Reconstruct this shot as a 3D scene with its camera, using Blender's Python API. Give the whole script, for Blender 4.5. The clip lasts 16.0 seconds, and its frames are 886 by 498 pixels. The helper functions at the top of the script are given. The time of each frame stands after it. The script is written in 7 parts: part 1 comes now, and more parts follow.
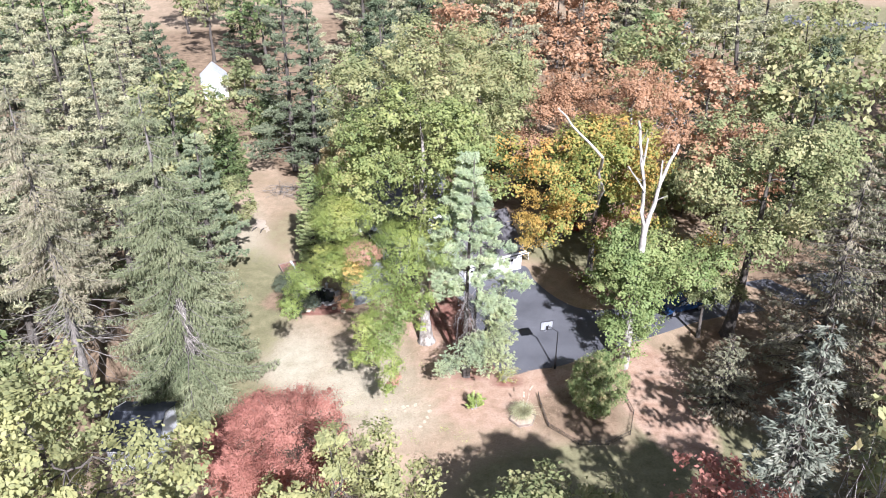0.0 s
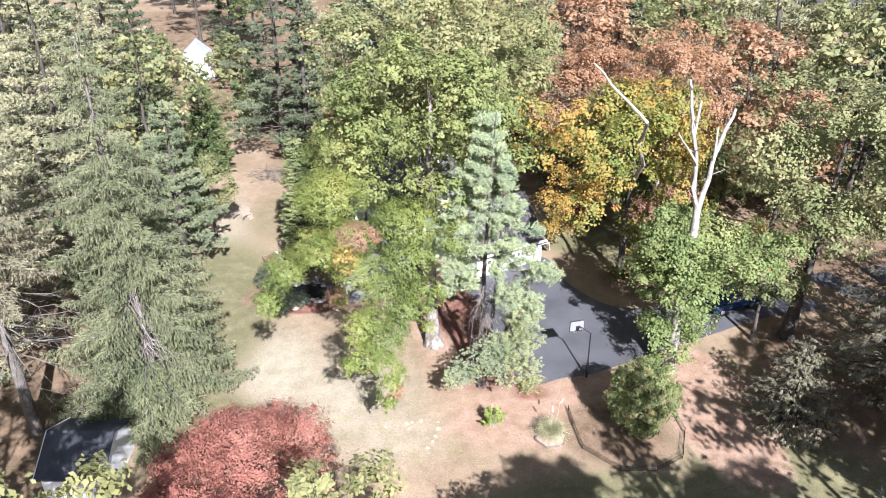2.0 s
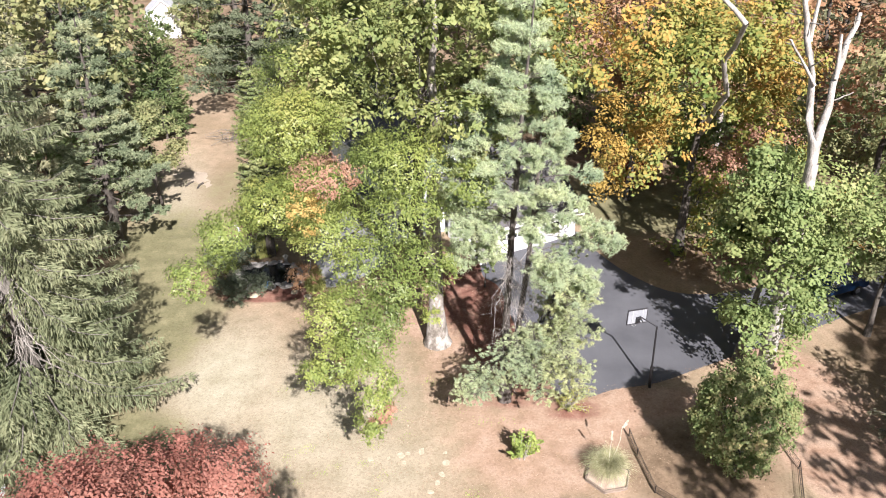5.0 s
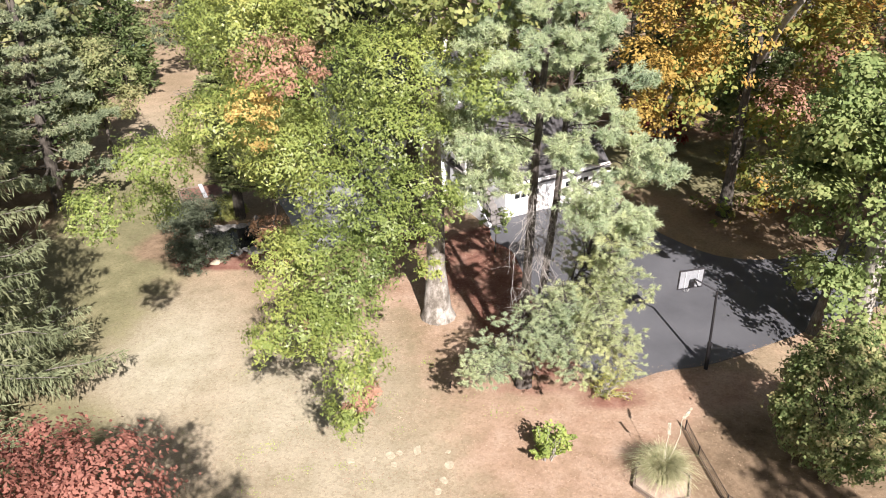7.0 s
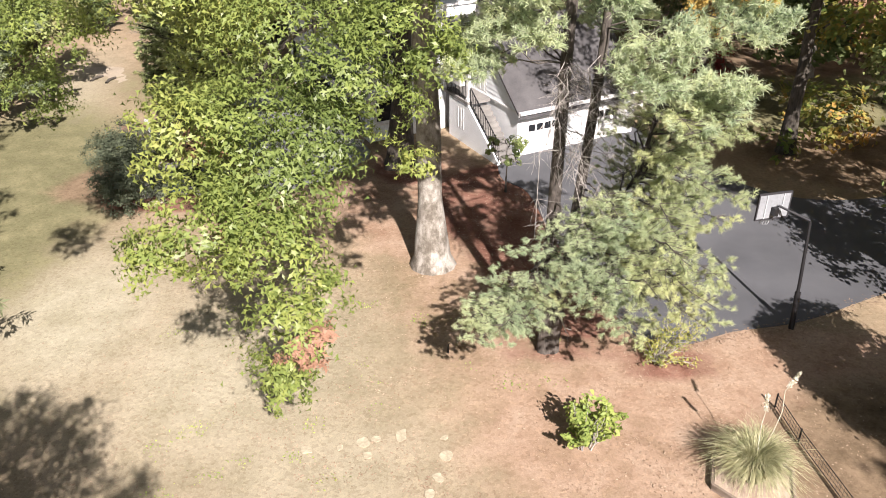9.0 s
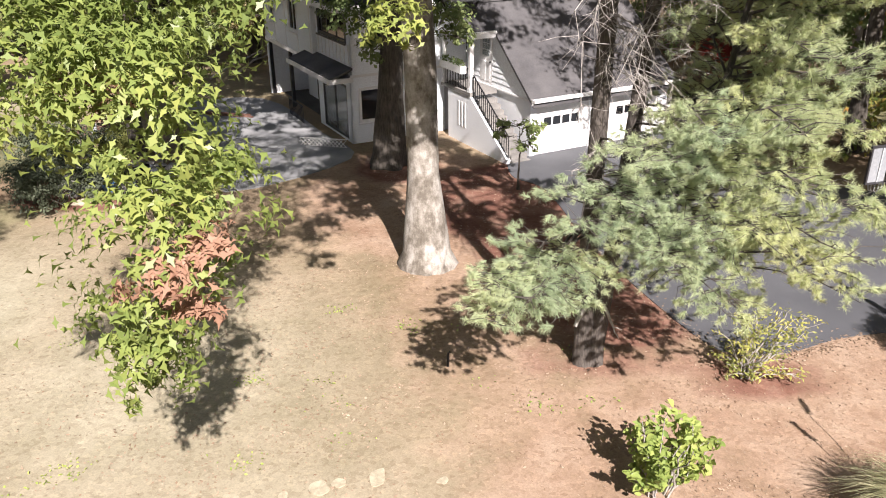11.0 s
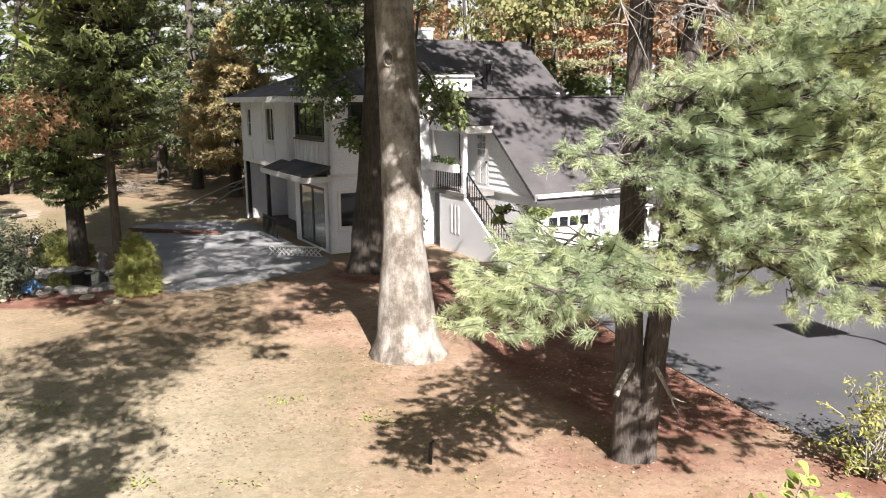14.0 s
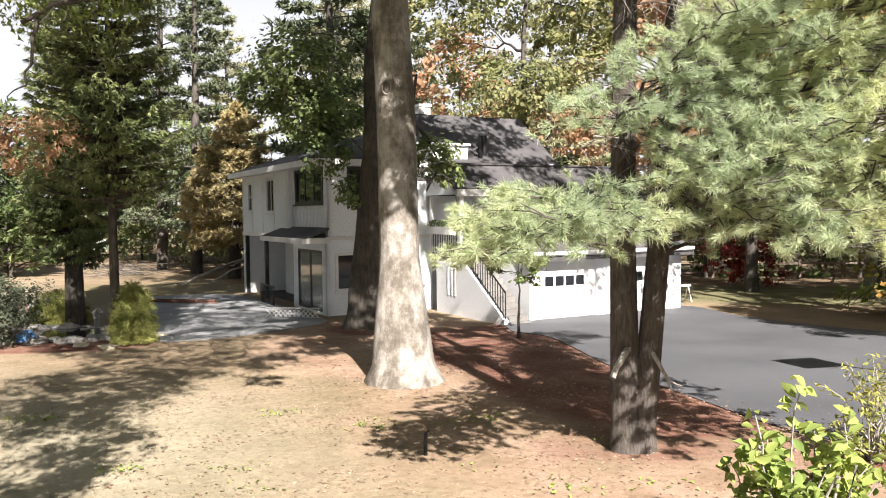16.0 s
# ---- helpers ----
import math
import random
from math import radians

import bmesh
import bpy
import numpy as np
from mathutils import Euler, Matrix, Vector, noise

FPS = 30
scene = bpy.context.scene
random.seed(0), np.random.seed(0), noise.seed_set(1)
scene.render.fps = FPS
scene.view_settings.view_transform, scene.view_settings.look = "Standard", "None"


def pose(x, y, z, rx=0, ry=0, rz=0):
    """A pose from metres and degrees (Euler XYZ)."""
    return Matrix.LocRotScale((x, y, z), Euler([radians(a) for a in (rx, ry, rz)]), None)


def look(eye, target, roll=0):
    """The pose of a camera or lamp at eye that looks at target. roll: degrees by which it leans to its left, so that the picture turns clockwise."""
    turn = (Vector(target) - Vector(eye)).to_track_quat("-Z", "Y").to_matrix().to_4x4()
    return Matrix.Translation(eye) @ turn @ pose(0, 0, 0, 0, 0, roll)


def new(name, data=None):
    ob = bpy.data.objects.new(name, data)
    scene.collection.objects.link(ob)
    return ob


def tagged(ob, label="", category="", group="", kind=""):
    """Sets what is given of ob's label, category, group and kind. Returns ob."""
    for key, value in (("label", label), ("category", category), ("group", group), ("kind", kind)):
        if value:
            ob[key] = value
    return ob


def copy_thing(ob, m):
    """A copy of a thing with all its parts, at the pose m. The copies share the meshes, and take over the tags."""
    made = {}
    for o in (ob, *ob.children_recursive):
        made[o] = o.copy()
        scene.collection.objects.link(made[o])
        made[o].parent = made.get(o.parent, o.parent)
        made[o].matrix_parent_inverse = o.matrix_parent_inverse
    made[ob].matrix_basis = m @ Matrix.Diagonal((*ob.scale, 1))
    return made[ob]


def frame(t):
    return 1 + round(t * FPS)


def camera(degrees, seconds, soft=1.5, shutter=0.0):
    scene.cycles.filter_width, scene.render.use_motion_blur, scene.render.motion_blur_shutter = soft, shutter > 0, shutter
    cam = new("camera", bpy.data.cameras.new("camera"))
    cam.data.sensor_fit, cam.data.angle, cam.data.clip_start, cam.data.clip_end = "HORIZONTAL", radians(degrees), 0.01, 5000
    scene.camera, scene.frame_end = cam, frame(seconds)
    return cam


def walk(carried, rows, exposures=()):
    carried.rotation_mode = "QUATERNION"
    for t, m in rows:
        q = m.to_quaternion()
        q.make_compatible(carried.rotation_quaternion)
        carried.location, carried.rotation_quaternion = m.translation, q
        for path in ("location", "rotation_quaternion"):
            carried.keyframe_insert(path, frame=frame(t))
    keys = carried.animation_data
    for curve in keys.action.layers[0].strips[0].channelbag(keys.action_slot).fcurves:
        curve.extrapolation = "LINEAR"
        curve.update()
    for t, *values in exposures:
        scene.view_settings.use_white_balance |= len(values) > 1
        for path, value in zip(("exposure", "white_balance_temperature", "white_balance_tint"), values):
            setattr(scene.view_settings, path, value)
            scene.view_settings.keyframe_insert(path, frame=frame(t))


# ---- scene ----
cam = camera(58.2, 16.0, 1.0)
METRES, EYE, TILT, LEAN, TURN = 57.0, 41.5, -30.0, 0.0, 0.0
ROWS = [
    (0.0, 0.0, 0.0, 0.0, -0.0, 0.0, 0.0),
    (0.5, -0.0046, 0.0407, -0.0082, -0.01, 0.03, -0.01),
    (1.0, -0.0083, 0.0845, -0.0141, -0.01, 0.06, -0.01),
    (1.5, -0.0113, 0.132, -0.0178, -0.03, 0.08, 0.01),
    (2.0, -0.0131, 0.1829, -0.0187, -0.01, 0.08, -0.0),
    (2.5, -0.0148, 0.2353, -0.0196, -0.04, 0.06, 0.0),
    (3.0, -0.0164, 0.2858, -0.0219, -0.05, 0.06, 0.01),
    (3.5, -0.0178, 0.3331, -0.0269, -0.05, 0.07, 0.02),
    (4.0, -0.0194, 0.3755, -0.0341, -0.08, 0.09, 0.01),
    (6.5, -0.0211, 0.5601, -0.0833, 0.03, 0.23, 0.17),
    (7.0, -0.0209, 0.5983, -0.0914, 0.04, 0.22, 0.19),
    (7.5, -0.0205, 0.6364, -0.0999, 0.05, 0.16, 0.21),
    (8.0, -0.0195, 0.6727, -0.1094, 0.1, 0.12, 0.25),
    (8.5, -0.0192, 0.7071, -0.1201, 0.07, 0.03, 0.22),
    (9.0, -0.0182, 0.7402, -0.1319, 0.13, 0.02, 0.19),
    (11.5, -0.0172, 0.875, -0.1758, 0.14, 8.06, 0.48),
    (12.0, -0.0165, 0.895, -0.1796, 0.11, 10.51, 0.48),
    (12.5, -0.0158, 0.9114, -0.1819, 0.07, 12.81, 0.5),
    (13.0, -0.015, 0.9249, -0.184, 0.08, 15.01, 0.53),
    (13.5, -0.0142, 0.9339, -0.1892, 0.04, 17.12, 0.56),
    (14.0, -0.0136, 0.9386, -0.1981, 0.05, 19.21, 0.62),
    (14.5, -0.0134, 0.9425, -0.209, 0.03, 21.29, 0.64),
    (15.0, -0.0134, 0.9449, -0.2165, -0.01, 23.3, 0.69),
    (15.5, -0.0134, 0.9462, -0.2219, -0.04, 25.36, 0.71),
    (16.0, -0.0133, 0.948, -0.2272, -0.07, 27.37, 0.73),
]
walk(cam, [(t, pose(0, 0, EYE, TILT, LEAN, TURN) @ pose(METRES * x, METRES * y, METRES * z, 90 + pitch, roll, yaw)) for t, x, y, z, yaw, pitch, roll in ROWS],
     exposures=[(0.0, 1.52, 5750, 20), (4.0, 1.46, 6200, 19), (9.0, 1.24, 6750, 18), (12.5, 1.34, 6600, 18), (16.0, 1.55, 6750, 14)])

# ---- sky and sun ----
SUN_AZ, SUN_EL = radians(162.5), radians(40)          # azimuth clockwise from +y
world = bpy.data.worlds.new("sky")
scene.world = world
world.use_nodes = True
wn = world.node_tree.nodes
sky = wn.new("ShaderNodeTexSky")
sky.sky_type = "NISHITA"
sky.sun_disc = False
sky.sun_elevation, sky.sun_rotation = SUN_EL, SUN_AZ
sky.dust_density = 1.6
sky.air_density = 1.0
wn["Background"].inputs["Strength"].default_value = 0.036
# pale haze, thickest low over the horizon
wl = world.node_tree.links
where, axes, low, haze = wn.new("ShaderNodeTexCoord"), wn.new("ShaderNodeSeparateXYZ"), wn.new("ShaderNodeMapRange"), wn.new("ShaderNodeMix")
low.interpolation_type = "SMOOTHSTEP"
low.inputs[1].default_value, low.inputs[2].default_value, low.inputs[3].default_value, low.inputs[4].default_value = 0.18, 0.5, 0.95, 0.15
haze.data_type = "RGBA"
haze.inputs[7].default_value = (9.6, 10.1, 10.9, 1)
wl.new(where.outputs["Generated"], axes.inputs[0])
wl.new(axes.outputs[2], low.inputs[0])
wl.new(low.outputs[0], haze.inputs[0])
wl.new(sky.outputs[0], haze.inputs[6])
wl.new(haze.outputs[2], wn["Background"].inputs["Color"])
sun = new("sun", bpy.data.lights.new("sun", "SUN"))
sun.data.energy, sun.data.angle, sun.data.color = 5.5, radians(0.53), (1.0, 0.96, 0.9)
to_sun = Vector((math.sin(SUN_AZ) * math.cos(SUN_EL), math.cos(SUN_AZ) * math.cos(SUN_EL), math.sin(SUN_EL)))
sun.matrix_world = look(to_sun * 60, (0, 0, 0))


# ---- materials ----
def node_mat(name):
    m = bpy.data.materials.new(name)
    m.use_nodes = True
    n, l = m.node_tree.nodes, m.node_tree.links
    return m, n, l, n["Principled BSDF"]


def ramp(n, stops, interp="LINEAR"):
    r = n.new("ShaderNodeValToRGB")
    r.color_ramp.interpolation = interp
    while len(r.color_ramp.elements) < len(stops):
        r.color_ramp.elements.new(0.5)
    for e, (p, c) in zip(r.color_ramp.elements, stops):
        e.position, e.color = p, (*c, 1)
    return r


def noise_tex(n, l, scale, detail=4.0, coord="Object", stretch=None, rough=0.55):
    tc = n.new("ShaderNodeTexCoord")
    t = n.new("ShaderNodeTexNoise")
    t.inputs["Scale"].default_value, t.inputs["Detail"].default_value, t.inputs["Roughness"].default_value = scale, detail, rough
    if stretch:
        mp = n.new("ShaderNodeMapping")
        mp.inputs["Scale"].default_value = stretch
        l.new(tc.outputs[coord], mp.inputs[0])
        l.new(mp.outputs[0], t.inputs["Vector"])
    else:
        l.new(tc.outputs[coord], t.inputs["Vector"])
    return t


def mix_col(n, l, fac, a, b, blend="MIX"):
    m = n.new("ShaderNodeMix")
    m.data_type, m.blend_type = "RGBA", blend
    for sock, val in ((m.inputs[0], fac), (m.inputs[6], a), (m.inputs[7], b)):
        if isinstance(val, (int, float)):
            sock.default_value = val
        elif isinstance(val, tuple):
            sock.default_value = (*val, 1)
        else:
            l.new(val, sock)
    return m.outputs[2]


def bump(n, l, height, bsdf, strength=0.3, dist=0.02):
    b = n.new("ShaderNodeBump")
    b.inputs["Strength"].default_value, b.inputs["Distance"].default_value = strength, dist
    l.new(height, b.inputs["Height"])
    l.new(b.outputs[0], bsdf.inputs["Normal"])


def surface(name, c1, c2, coarse=0.6, fine=12.0, rough=0.8, relief=0.3, dist=0.01, metal=0.0, stretch=None, c3=None, spread=(0.3, 0.7)):
    """Two colours broken up at a coarse and a fine scale, with relief."""
    m, n, l, b = node_mat(name)
    a = noise_tex(n, l, coarse, 5, stretch=stretch)
    f = noise_tex(n, l, fine, 6, stretch=stretch, rough=0.65)
    stops = [(spread[0], c1), (spread[1], c2)] if c3 is None else [(spread[0], c1), ((spread[0] + spread[1]) / 2, c3), (spread[1], c2)]
    r1 = ramp(n, stops)
    l.new(a.outputs[0], r1.inputs[0])
    r2 = ramp(n, [(0.25, (0.62, 0.62, 0.62)), (0.75, (1.3, 1.3, 1.3))])
    l.new(f.outputs[0], r2.inputs[0])
    l.new(mix_col(n, l, 0.75, r1.outputs[0], r2.outputs[0], "MULTIPLY"), b.inputs["Base Color"])
    b.inputs["Roughness"].default_value, b.inputs["Metallic"].default_value = rough, metal
    bump(n, l, f.outputs[0], b, relief, dist)
    return m


def leaf_mat(name, cols, trans=0.4, rough=0.55, patch=0.25, gain=1.75, grey=0.22, spec=0.2):
    """Foliage: each leaf takes its own colour out of cols, and whole patches lean to one side."""
    m, n, l, b = node_mat(name)
    geo = n.new("ShaderNodeNewGeometry")
    big = noise_tex(n, l, patch, 3)
    add = n.new("ShaderNodeMath")
    add.operation = "MULTIPLY_ADD"
    l.new(big.outputs[0], add.inputs[0])
    add.inputs[1].default_value = 1.5
    add.inputs[2].default_value = -0.48
    mix = n.new("ShaderNodeMath")
    mix.operation = "MULTIPLY_ADD"
    l.new(geo.outputs["Random Per Island"], mix.inputs[0])
    mix.inputs[1].default_value = 0.36
    l.new(add.outputs[0], mix.inputs[2])
    # grey washes the colours out, painting in the haze over distant foliage
    cols = [tuple(min(0.7, (c * (1 - grey) + grey * (0.3 * col[0] + 0.6 * col[1] + 0.1 * col[2])) * gain) for c in col) for col in cols]
    k = len(cols) - 1
    r = ramp(n, [(i / k, c) for i, c in enumerate(cols)])
    l.new(mix.outputs[0], r.inputs[0])
    l.new(r.outputs[0], b.inputs["Base Color"])
    b.inputs["Roughness"].default_value = rough
    b.inputs["Specular IOR Level"].default_value = spec
    tr = n.new("ShaderNodeBsdfTranslucent")
    l.new(r.outputs[0], tr.inputs["Color"])
    ms = n.new("ShaderNodeMixShader")
    ms.inputs[0].default_value = trans
    l.new(b.outputs[0], ms.inputs[1])
    l.new(tr.outputs[0], ms.inputs[2])
    l.new(ms.outputs[0], n["Material Output"].inputs[0])
    return m


def bark_mat(name, dark, light, patches=2.2, stretch=(6, 6, 1), relief=0.8):
    m, n, l, b = node_mat(name)
    g = noise_tex(n, l, 3.0, 8, stretch=stretch, rough=0.7)
    p = noise_tex(n, l, patches, 4)
    r1 = ramp(n, [(0.3, dark), (0.62, light)])
    l.new(g.outputs[0], r1.inputs[0])
    r2 = ramp(n, [(0.35, (0.55, 0.55, 0.52)), (0.6, (1.1, 1.1, 1.1))])
    l.new(p.outputs[0], r2.inputs[0])
    l.new(mix_col(n, l, 0.8, r1.outputs[0], r2.outputs[0], "MULTIPLY"), b.inputs["Base Color"])
    b.inputs["Roughness"].default_value = 0.9
    bump(n, l, g.outputs[0], b, relief, 0.04)
    return m


def blotched_bark():
    """Smooth pale grey bark with faint upright furrows, and dark blotches that also paint in the crown's dappled shade.
    """
    m, n, l, b = node_mat("oak_bark")
    furrow = noise_tex(n, l, 2.2, 8, stretch=(5, 5, 0.9), rough=0.65)
    blotch_dapple = noise_tex(n, l, 1.7, 9, stretch=(1, 1, 0.75), rough=0.68)
    speck = noise_tex(n, l, 26, 6, rough=0.7)
    base = ramp(n, [(0.28, (0.23, 0.215, 0.195)), (0.5, (0.335, 0.322, 0.302)), (0.75, (0.38, 0.367, 0.347))])
    l.new(furrow.outputs[0], base.inputs[0])
    # bark blotches, spread wider to carry the crown's shade in the colour
    dark = ramp(n, [(0.42, (0.36, 0.33, 0.29)), (0.5, (0.66, 0.63, 0.59)), (0.57, (0.97, 0.96, 0.94)), (0.72, (1.16, 1.16, 1.14))])
    l.new(blotch_dapple.outputs[0], dark.inputs[0])
    grain = ramp(n, [(0.3, (0.74, 0.73, 0.71)), (0.7, (1.16, 1.16, 1.16))])
    l.new(speck.outputs[0], grain.inputs[0])
    c = mix_col(n, l, 1.0, base.outputs[0], dark.outputs[0], "MULTIPLY")
    l.new(mix_col(n, l, 0.8, c, grain.outputs[0], "MULTIPLY"), b.inputs["Base Color"])
    b.inputs["Roughness"].default_value = 0.92
    bump(n, l, furrow.outputs[0], b, 0.55, 0.03)
    return m


def plain(name, col, rough=0.5, metal=0.0):
    return surface(name, tuple(c * 0.9 for c in col), tuple(min(1, c * 1.08) for c in col), 1.5, 30, rough, 0.05, 0.003, metal)


oak_bark = blotched_bark()
grey_bark = bark_mat("grey_bark", (0.03, 0.026, 0.022), (0.105, 0.092, 0.078))
pine_bark = bark_mat("pine_bark", (0.03, 0.026, 0.024), (0.125, 0.108, 0.095), 3, (9, 9, 1.6), 1.0)
dead_bark = bark_mat("dead_bark", (0.19, 0.175, 0.155), (0.42, 0.395, 0.36))
limb_bark = bark_mat("limb_bark", (0.06, 0.054, 0.046), (0.2, 0.185, 0.165))
twig_bark = bark_mat("twig_bark", (0.22, 0.2, 0.19), (0.46, 0.43, 0.41))

oak_leaves = leaf_mat("oak_leaves", [(0.056, 0.082, 0.022), (0.113, 0.15, 0.035), (0.172, 0.197, 0.046), (0.26, 0.243, 0.07)], gain=1.76, grey=0.07, trans=0.4, rough=0.42, spec=0.4)
mid_oak_leaves = leaf_mat("mid_oak_leaves", [(0.05, 0.075, 0.022), (0.1, 0.128, 0.036), (0.15, 0.165, 0.047), (0.22, 0.195, 0.065)], gain=2.05, grey=0.14, trans=0.45)
tall_oak_leaves = leaf_mat("tall_oak_leaves", [(0.06, 0.083, 0.026), (0.12, 0.136, 0.042), (0.175, 0.17, 0.056), (0.28, 0.21, 0.085)], gain=2.1, grey=0.24, trans=0.48)
green_leaves = leaf_mat("green_leaves", [(0.035, 0.06, 0.018), (0.075, 0.115, 0.03), (0.125, 0.16, 0.045), (0.2, 0.2, 0.06)], gain=1.75)
yellow_leaves = leaf_mat("yellow_leaves", [(0.2, 0.17, 0.03), (0.34, 0.235, 0.045), (0.42, 0.27, 0.05), (0.46, 0.34, 0.09)], gain=1.1, grey=0.1)
orange_leaves = leaf_mat("orange_leaves", [(0.15, 0.13, 0.05), (0.24, 0.12, 0.045), (0.29, 0.155, 0.066), (0.31, 0.19, 0.1), (0.29, 0.215, 0.15)], gain=1.5, grey=0.24)
beech_leaves = leaf_mat("beech_leaves", [(0.05, 0.09, 0.02), (0.1, 0.13, 0.028), (0.17, 0.16, 0.035), (0.32, 0.165, 0.035), (0.16, 0.15, 0.03)], patch=0.2, gain=1.75, grey=0.08)
red_leaves = leaf_mat("red_leaves", [(0.16, 0.052, 0.036), (0.25, 0.092, 0.062), (0.31, 0.135, 0.09), (0.33, 0.18, 0.12)], gain=1.4, grey=0.2)
rust_leaves = leaf_mat("rust_leaves", [(0.24, 0.115, 0.065), (0.33, 0.17, 0.1), (0.38, 0.235, 0.145)], gain=1.3)
gold_leaves = leaf_mat("gold_leaves", [(0.36, 0.24, 0.04), (0.48, 0.32, 0.05), (0.5, 0.38, 0.08)], gain=1.2)
lime_leaves = leaf_mat("lime_leaves", [(0.09, 0.14, 0.03), (0.18, 0.225, 0.05), (0.29, 0.29, 0.075)], patch=1.2, gain=1.75, grey=0.1)
olive_leaves = leaf_mat("olive_leaves", [(0.05, 0.07, 0.025), (0.11, 0.13, 0.05), (0.17, 0.165, 0.07), (0.24, 0.2, 0.09)], gain=1.9, grey=0.12)
spruce_needles = leaf_mat("spruce_needles", [(0.052, 0.068, 0.034), (0.092, 0.109, 0.055), (0.132, 0.144, 0.076), (0.18, 0.18, 0.1)], 0.3, gain=1.75, grey=0.1)
brown_needles = leaf_mat("brown_needles", [(0.08, 0.09, 0.045), (0.14, 0.14, 0.075), (0.2, 0.175, 0.105), (0.24, 0.195, 0.13)], 0.2, gain=1.45)
pine_needles = leaf_mat("pine_needles", [(0.115, 0.151, 0.092), (0.19, 0.218, 0.124), (0.26, 0.274, 0.141), (0.43, 0.375, 0.14)], 0.48, patch=0.6, gain=2.5, grey=0.08)
soft_pine_needles = leaf_mat("soft_pine_needles", [(0.11, 0.152, 0.1), (0.178, 0.216, 0.135), (0.24, 0.266, 0.155), (0.4, 0.36, 0.15)], 0.48, patch=0.6, gain=2.38, grey=0.08)
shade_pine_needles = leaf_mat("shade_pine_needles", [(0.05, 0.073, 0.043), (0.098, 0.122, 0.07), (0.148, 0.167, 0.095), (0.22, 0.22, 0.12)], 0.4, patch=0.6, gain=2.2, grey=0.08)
far_pine_needles = leaf_mat("far_pine_needles", [(0.06, 0.075, 0.04), (0.15, 0.16, 0.08), (0.23, 0.22, 0.11), (0.29, 0.26, 0.15)], 0.25)
dark_needles = leaf_mat("dark_needles", [(0.022, 0.033, 0.017), (0.055, 0.076, 0.036), (0.105, 0.125, 0.06)], 0.2)
cedar_needles = leaf_mat("cedar_needles", [(0.03, 0.045, 0.018), (0.075, 0.1, 0.036), (0.14, 0.155, 0.06), (0.2, 0.18, 0.08)], 0.3, patch=0.7, gain=2.3, grey=0.1)
tier_needles = leaf_mat("tier_needles", [(0.04, 0.055, 0.028), (0.095, 0.12, 0.06), (0.16, 0.18, 0.092)], 0.2, gain=1.5)
blue_needles = leaf_mat("blue_needles", [(0.05, 0.065, 0.045), (0.11, 0.13, 0.09), (0.2, 0.21, 0.15), (0.34, 0.33, 0.26)], 0.2, gain=1.2)
bright_red_leaves = leaf_mat("bright_red_leaves", [(0.24, 0.03, 0.025), (0.38, 0.05, 0.04), (0.45, 0.08, 0.06)], gain=0.65, grey=0.1)
tan_needles = leaf_mat("tan_needles", [(0.16, 0.14, 0.07), (0.28, 0.23, 0.11), (0.38, 0.3, 0.15)], 0.3, gain=1.75, grey=0.1)
far_oak_leaves = leaf_mat("far_oak_leaves", [(0.07, 0.085, 0.03), (0.14, 0.15, 0.05), (0.2, 0.2, 0.06), (0.28, 0.24, 0.09)], grey=0.2, gain=1.65)
maple_leaves = leaf_mat("maple_leaves", [(0.055, 0.085, 0.025), (0.1, 0.14, 0.04), (0.15, 0.175, 0.055), (0.24, 0.21, 0.075)], gain=1.95, grey=0.14)
silver_twigs = leaf_mat("silver_twigs", [(0.12, 0.13, 0.115), (0.19, 0.2, 0.18), (0.25, 0.255, 0.235)], 0.1, gain=1.3)
straw = leaf_mat("straw", [(0.1, 0.115, 0.05), (0.2, 0.21, 0.095), (0.34, 0.32, 0.18), (0.5, 0.46, 0.3)], patch=5.0, gain=1.7)

# ---- mesh helpers ----
def gh(x, y):
    """The ground's height: it falls a little towards the house."""
    return -0.2 * np.clip((np.asarray(y, float) - 50) / 16, 0, 1) - 0.9 * np.clip((np.asarray(y, float) - 72) / 30, 0, 1) * np.clip((np.asarray(x, float) - 6) / 10, 0, 1)


def link_mesh(name, me, material, parent=None, label=""):
    if material is not None:
        me.materials.append(material)
    ob = new(name, me)
    ob.parent = parent
    return tagged(ob, label)


def part(name, bm, material, parent=None, label=""):
    me = bpy.data.meshes.new(name)
    bm.to_mesh(me)
    bm.free()
    return link_mesh(name, me, material, parent, label)


def np_mesh(name, verts, faces, smooth=False):
    """A mesh out of numpy arrays: verts (n, 3) and faces (m, k)."""
    me = bpy.data.meshes.new(name)
    k = faces.shape[1]
    me.vertices.add(len(verts))
    me.vertices.foreach_set("co", np.ascontiguousarray(verts, np.float32).ravel())
    me.loops.add(faces.size)
    me.loops.foreach_set("vertex_index", np.ascontiguousarray(faces, np.int32).ravel())
    me.polygons.add(len(faces))
    me.polygons.foreach_set("loop_start", np.arange(0, faces.size, k, dtype=np.int32))
    me.polygons.foreach_set("loop_total", np.full(len(faces), k, np.int32))
    me.update(calc_edges=True)
    if smooth:
        me.shade_smooth()
    return me


def unit(a):
    return a / (np.linalg.norm(a, axis=-1, keepdims=True) + 1e-9)


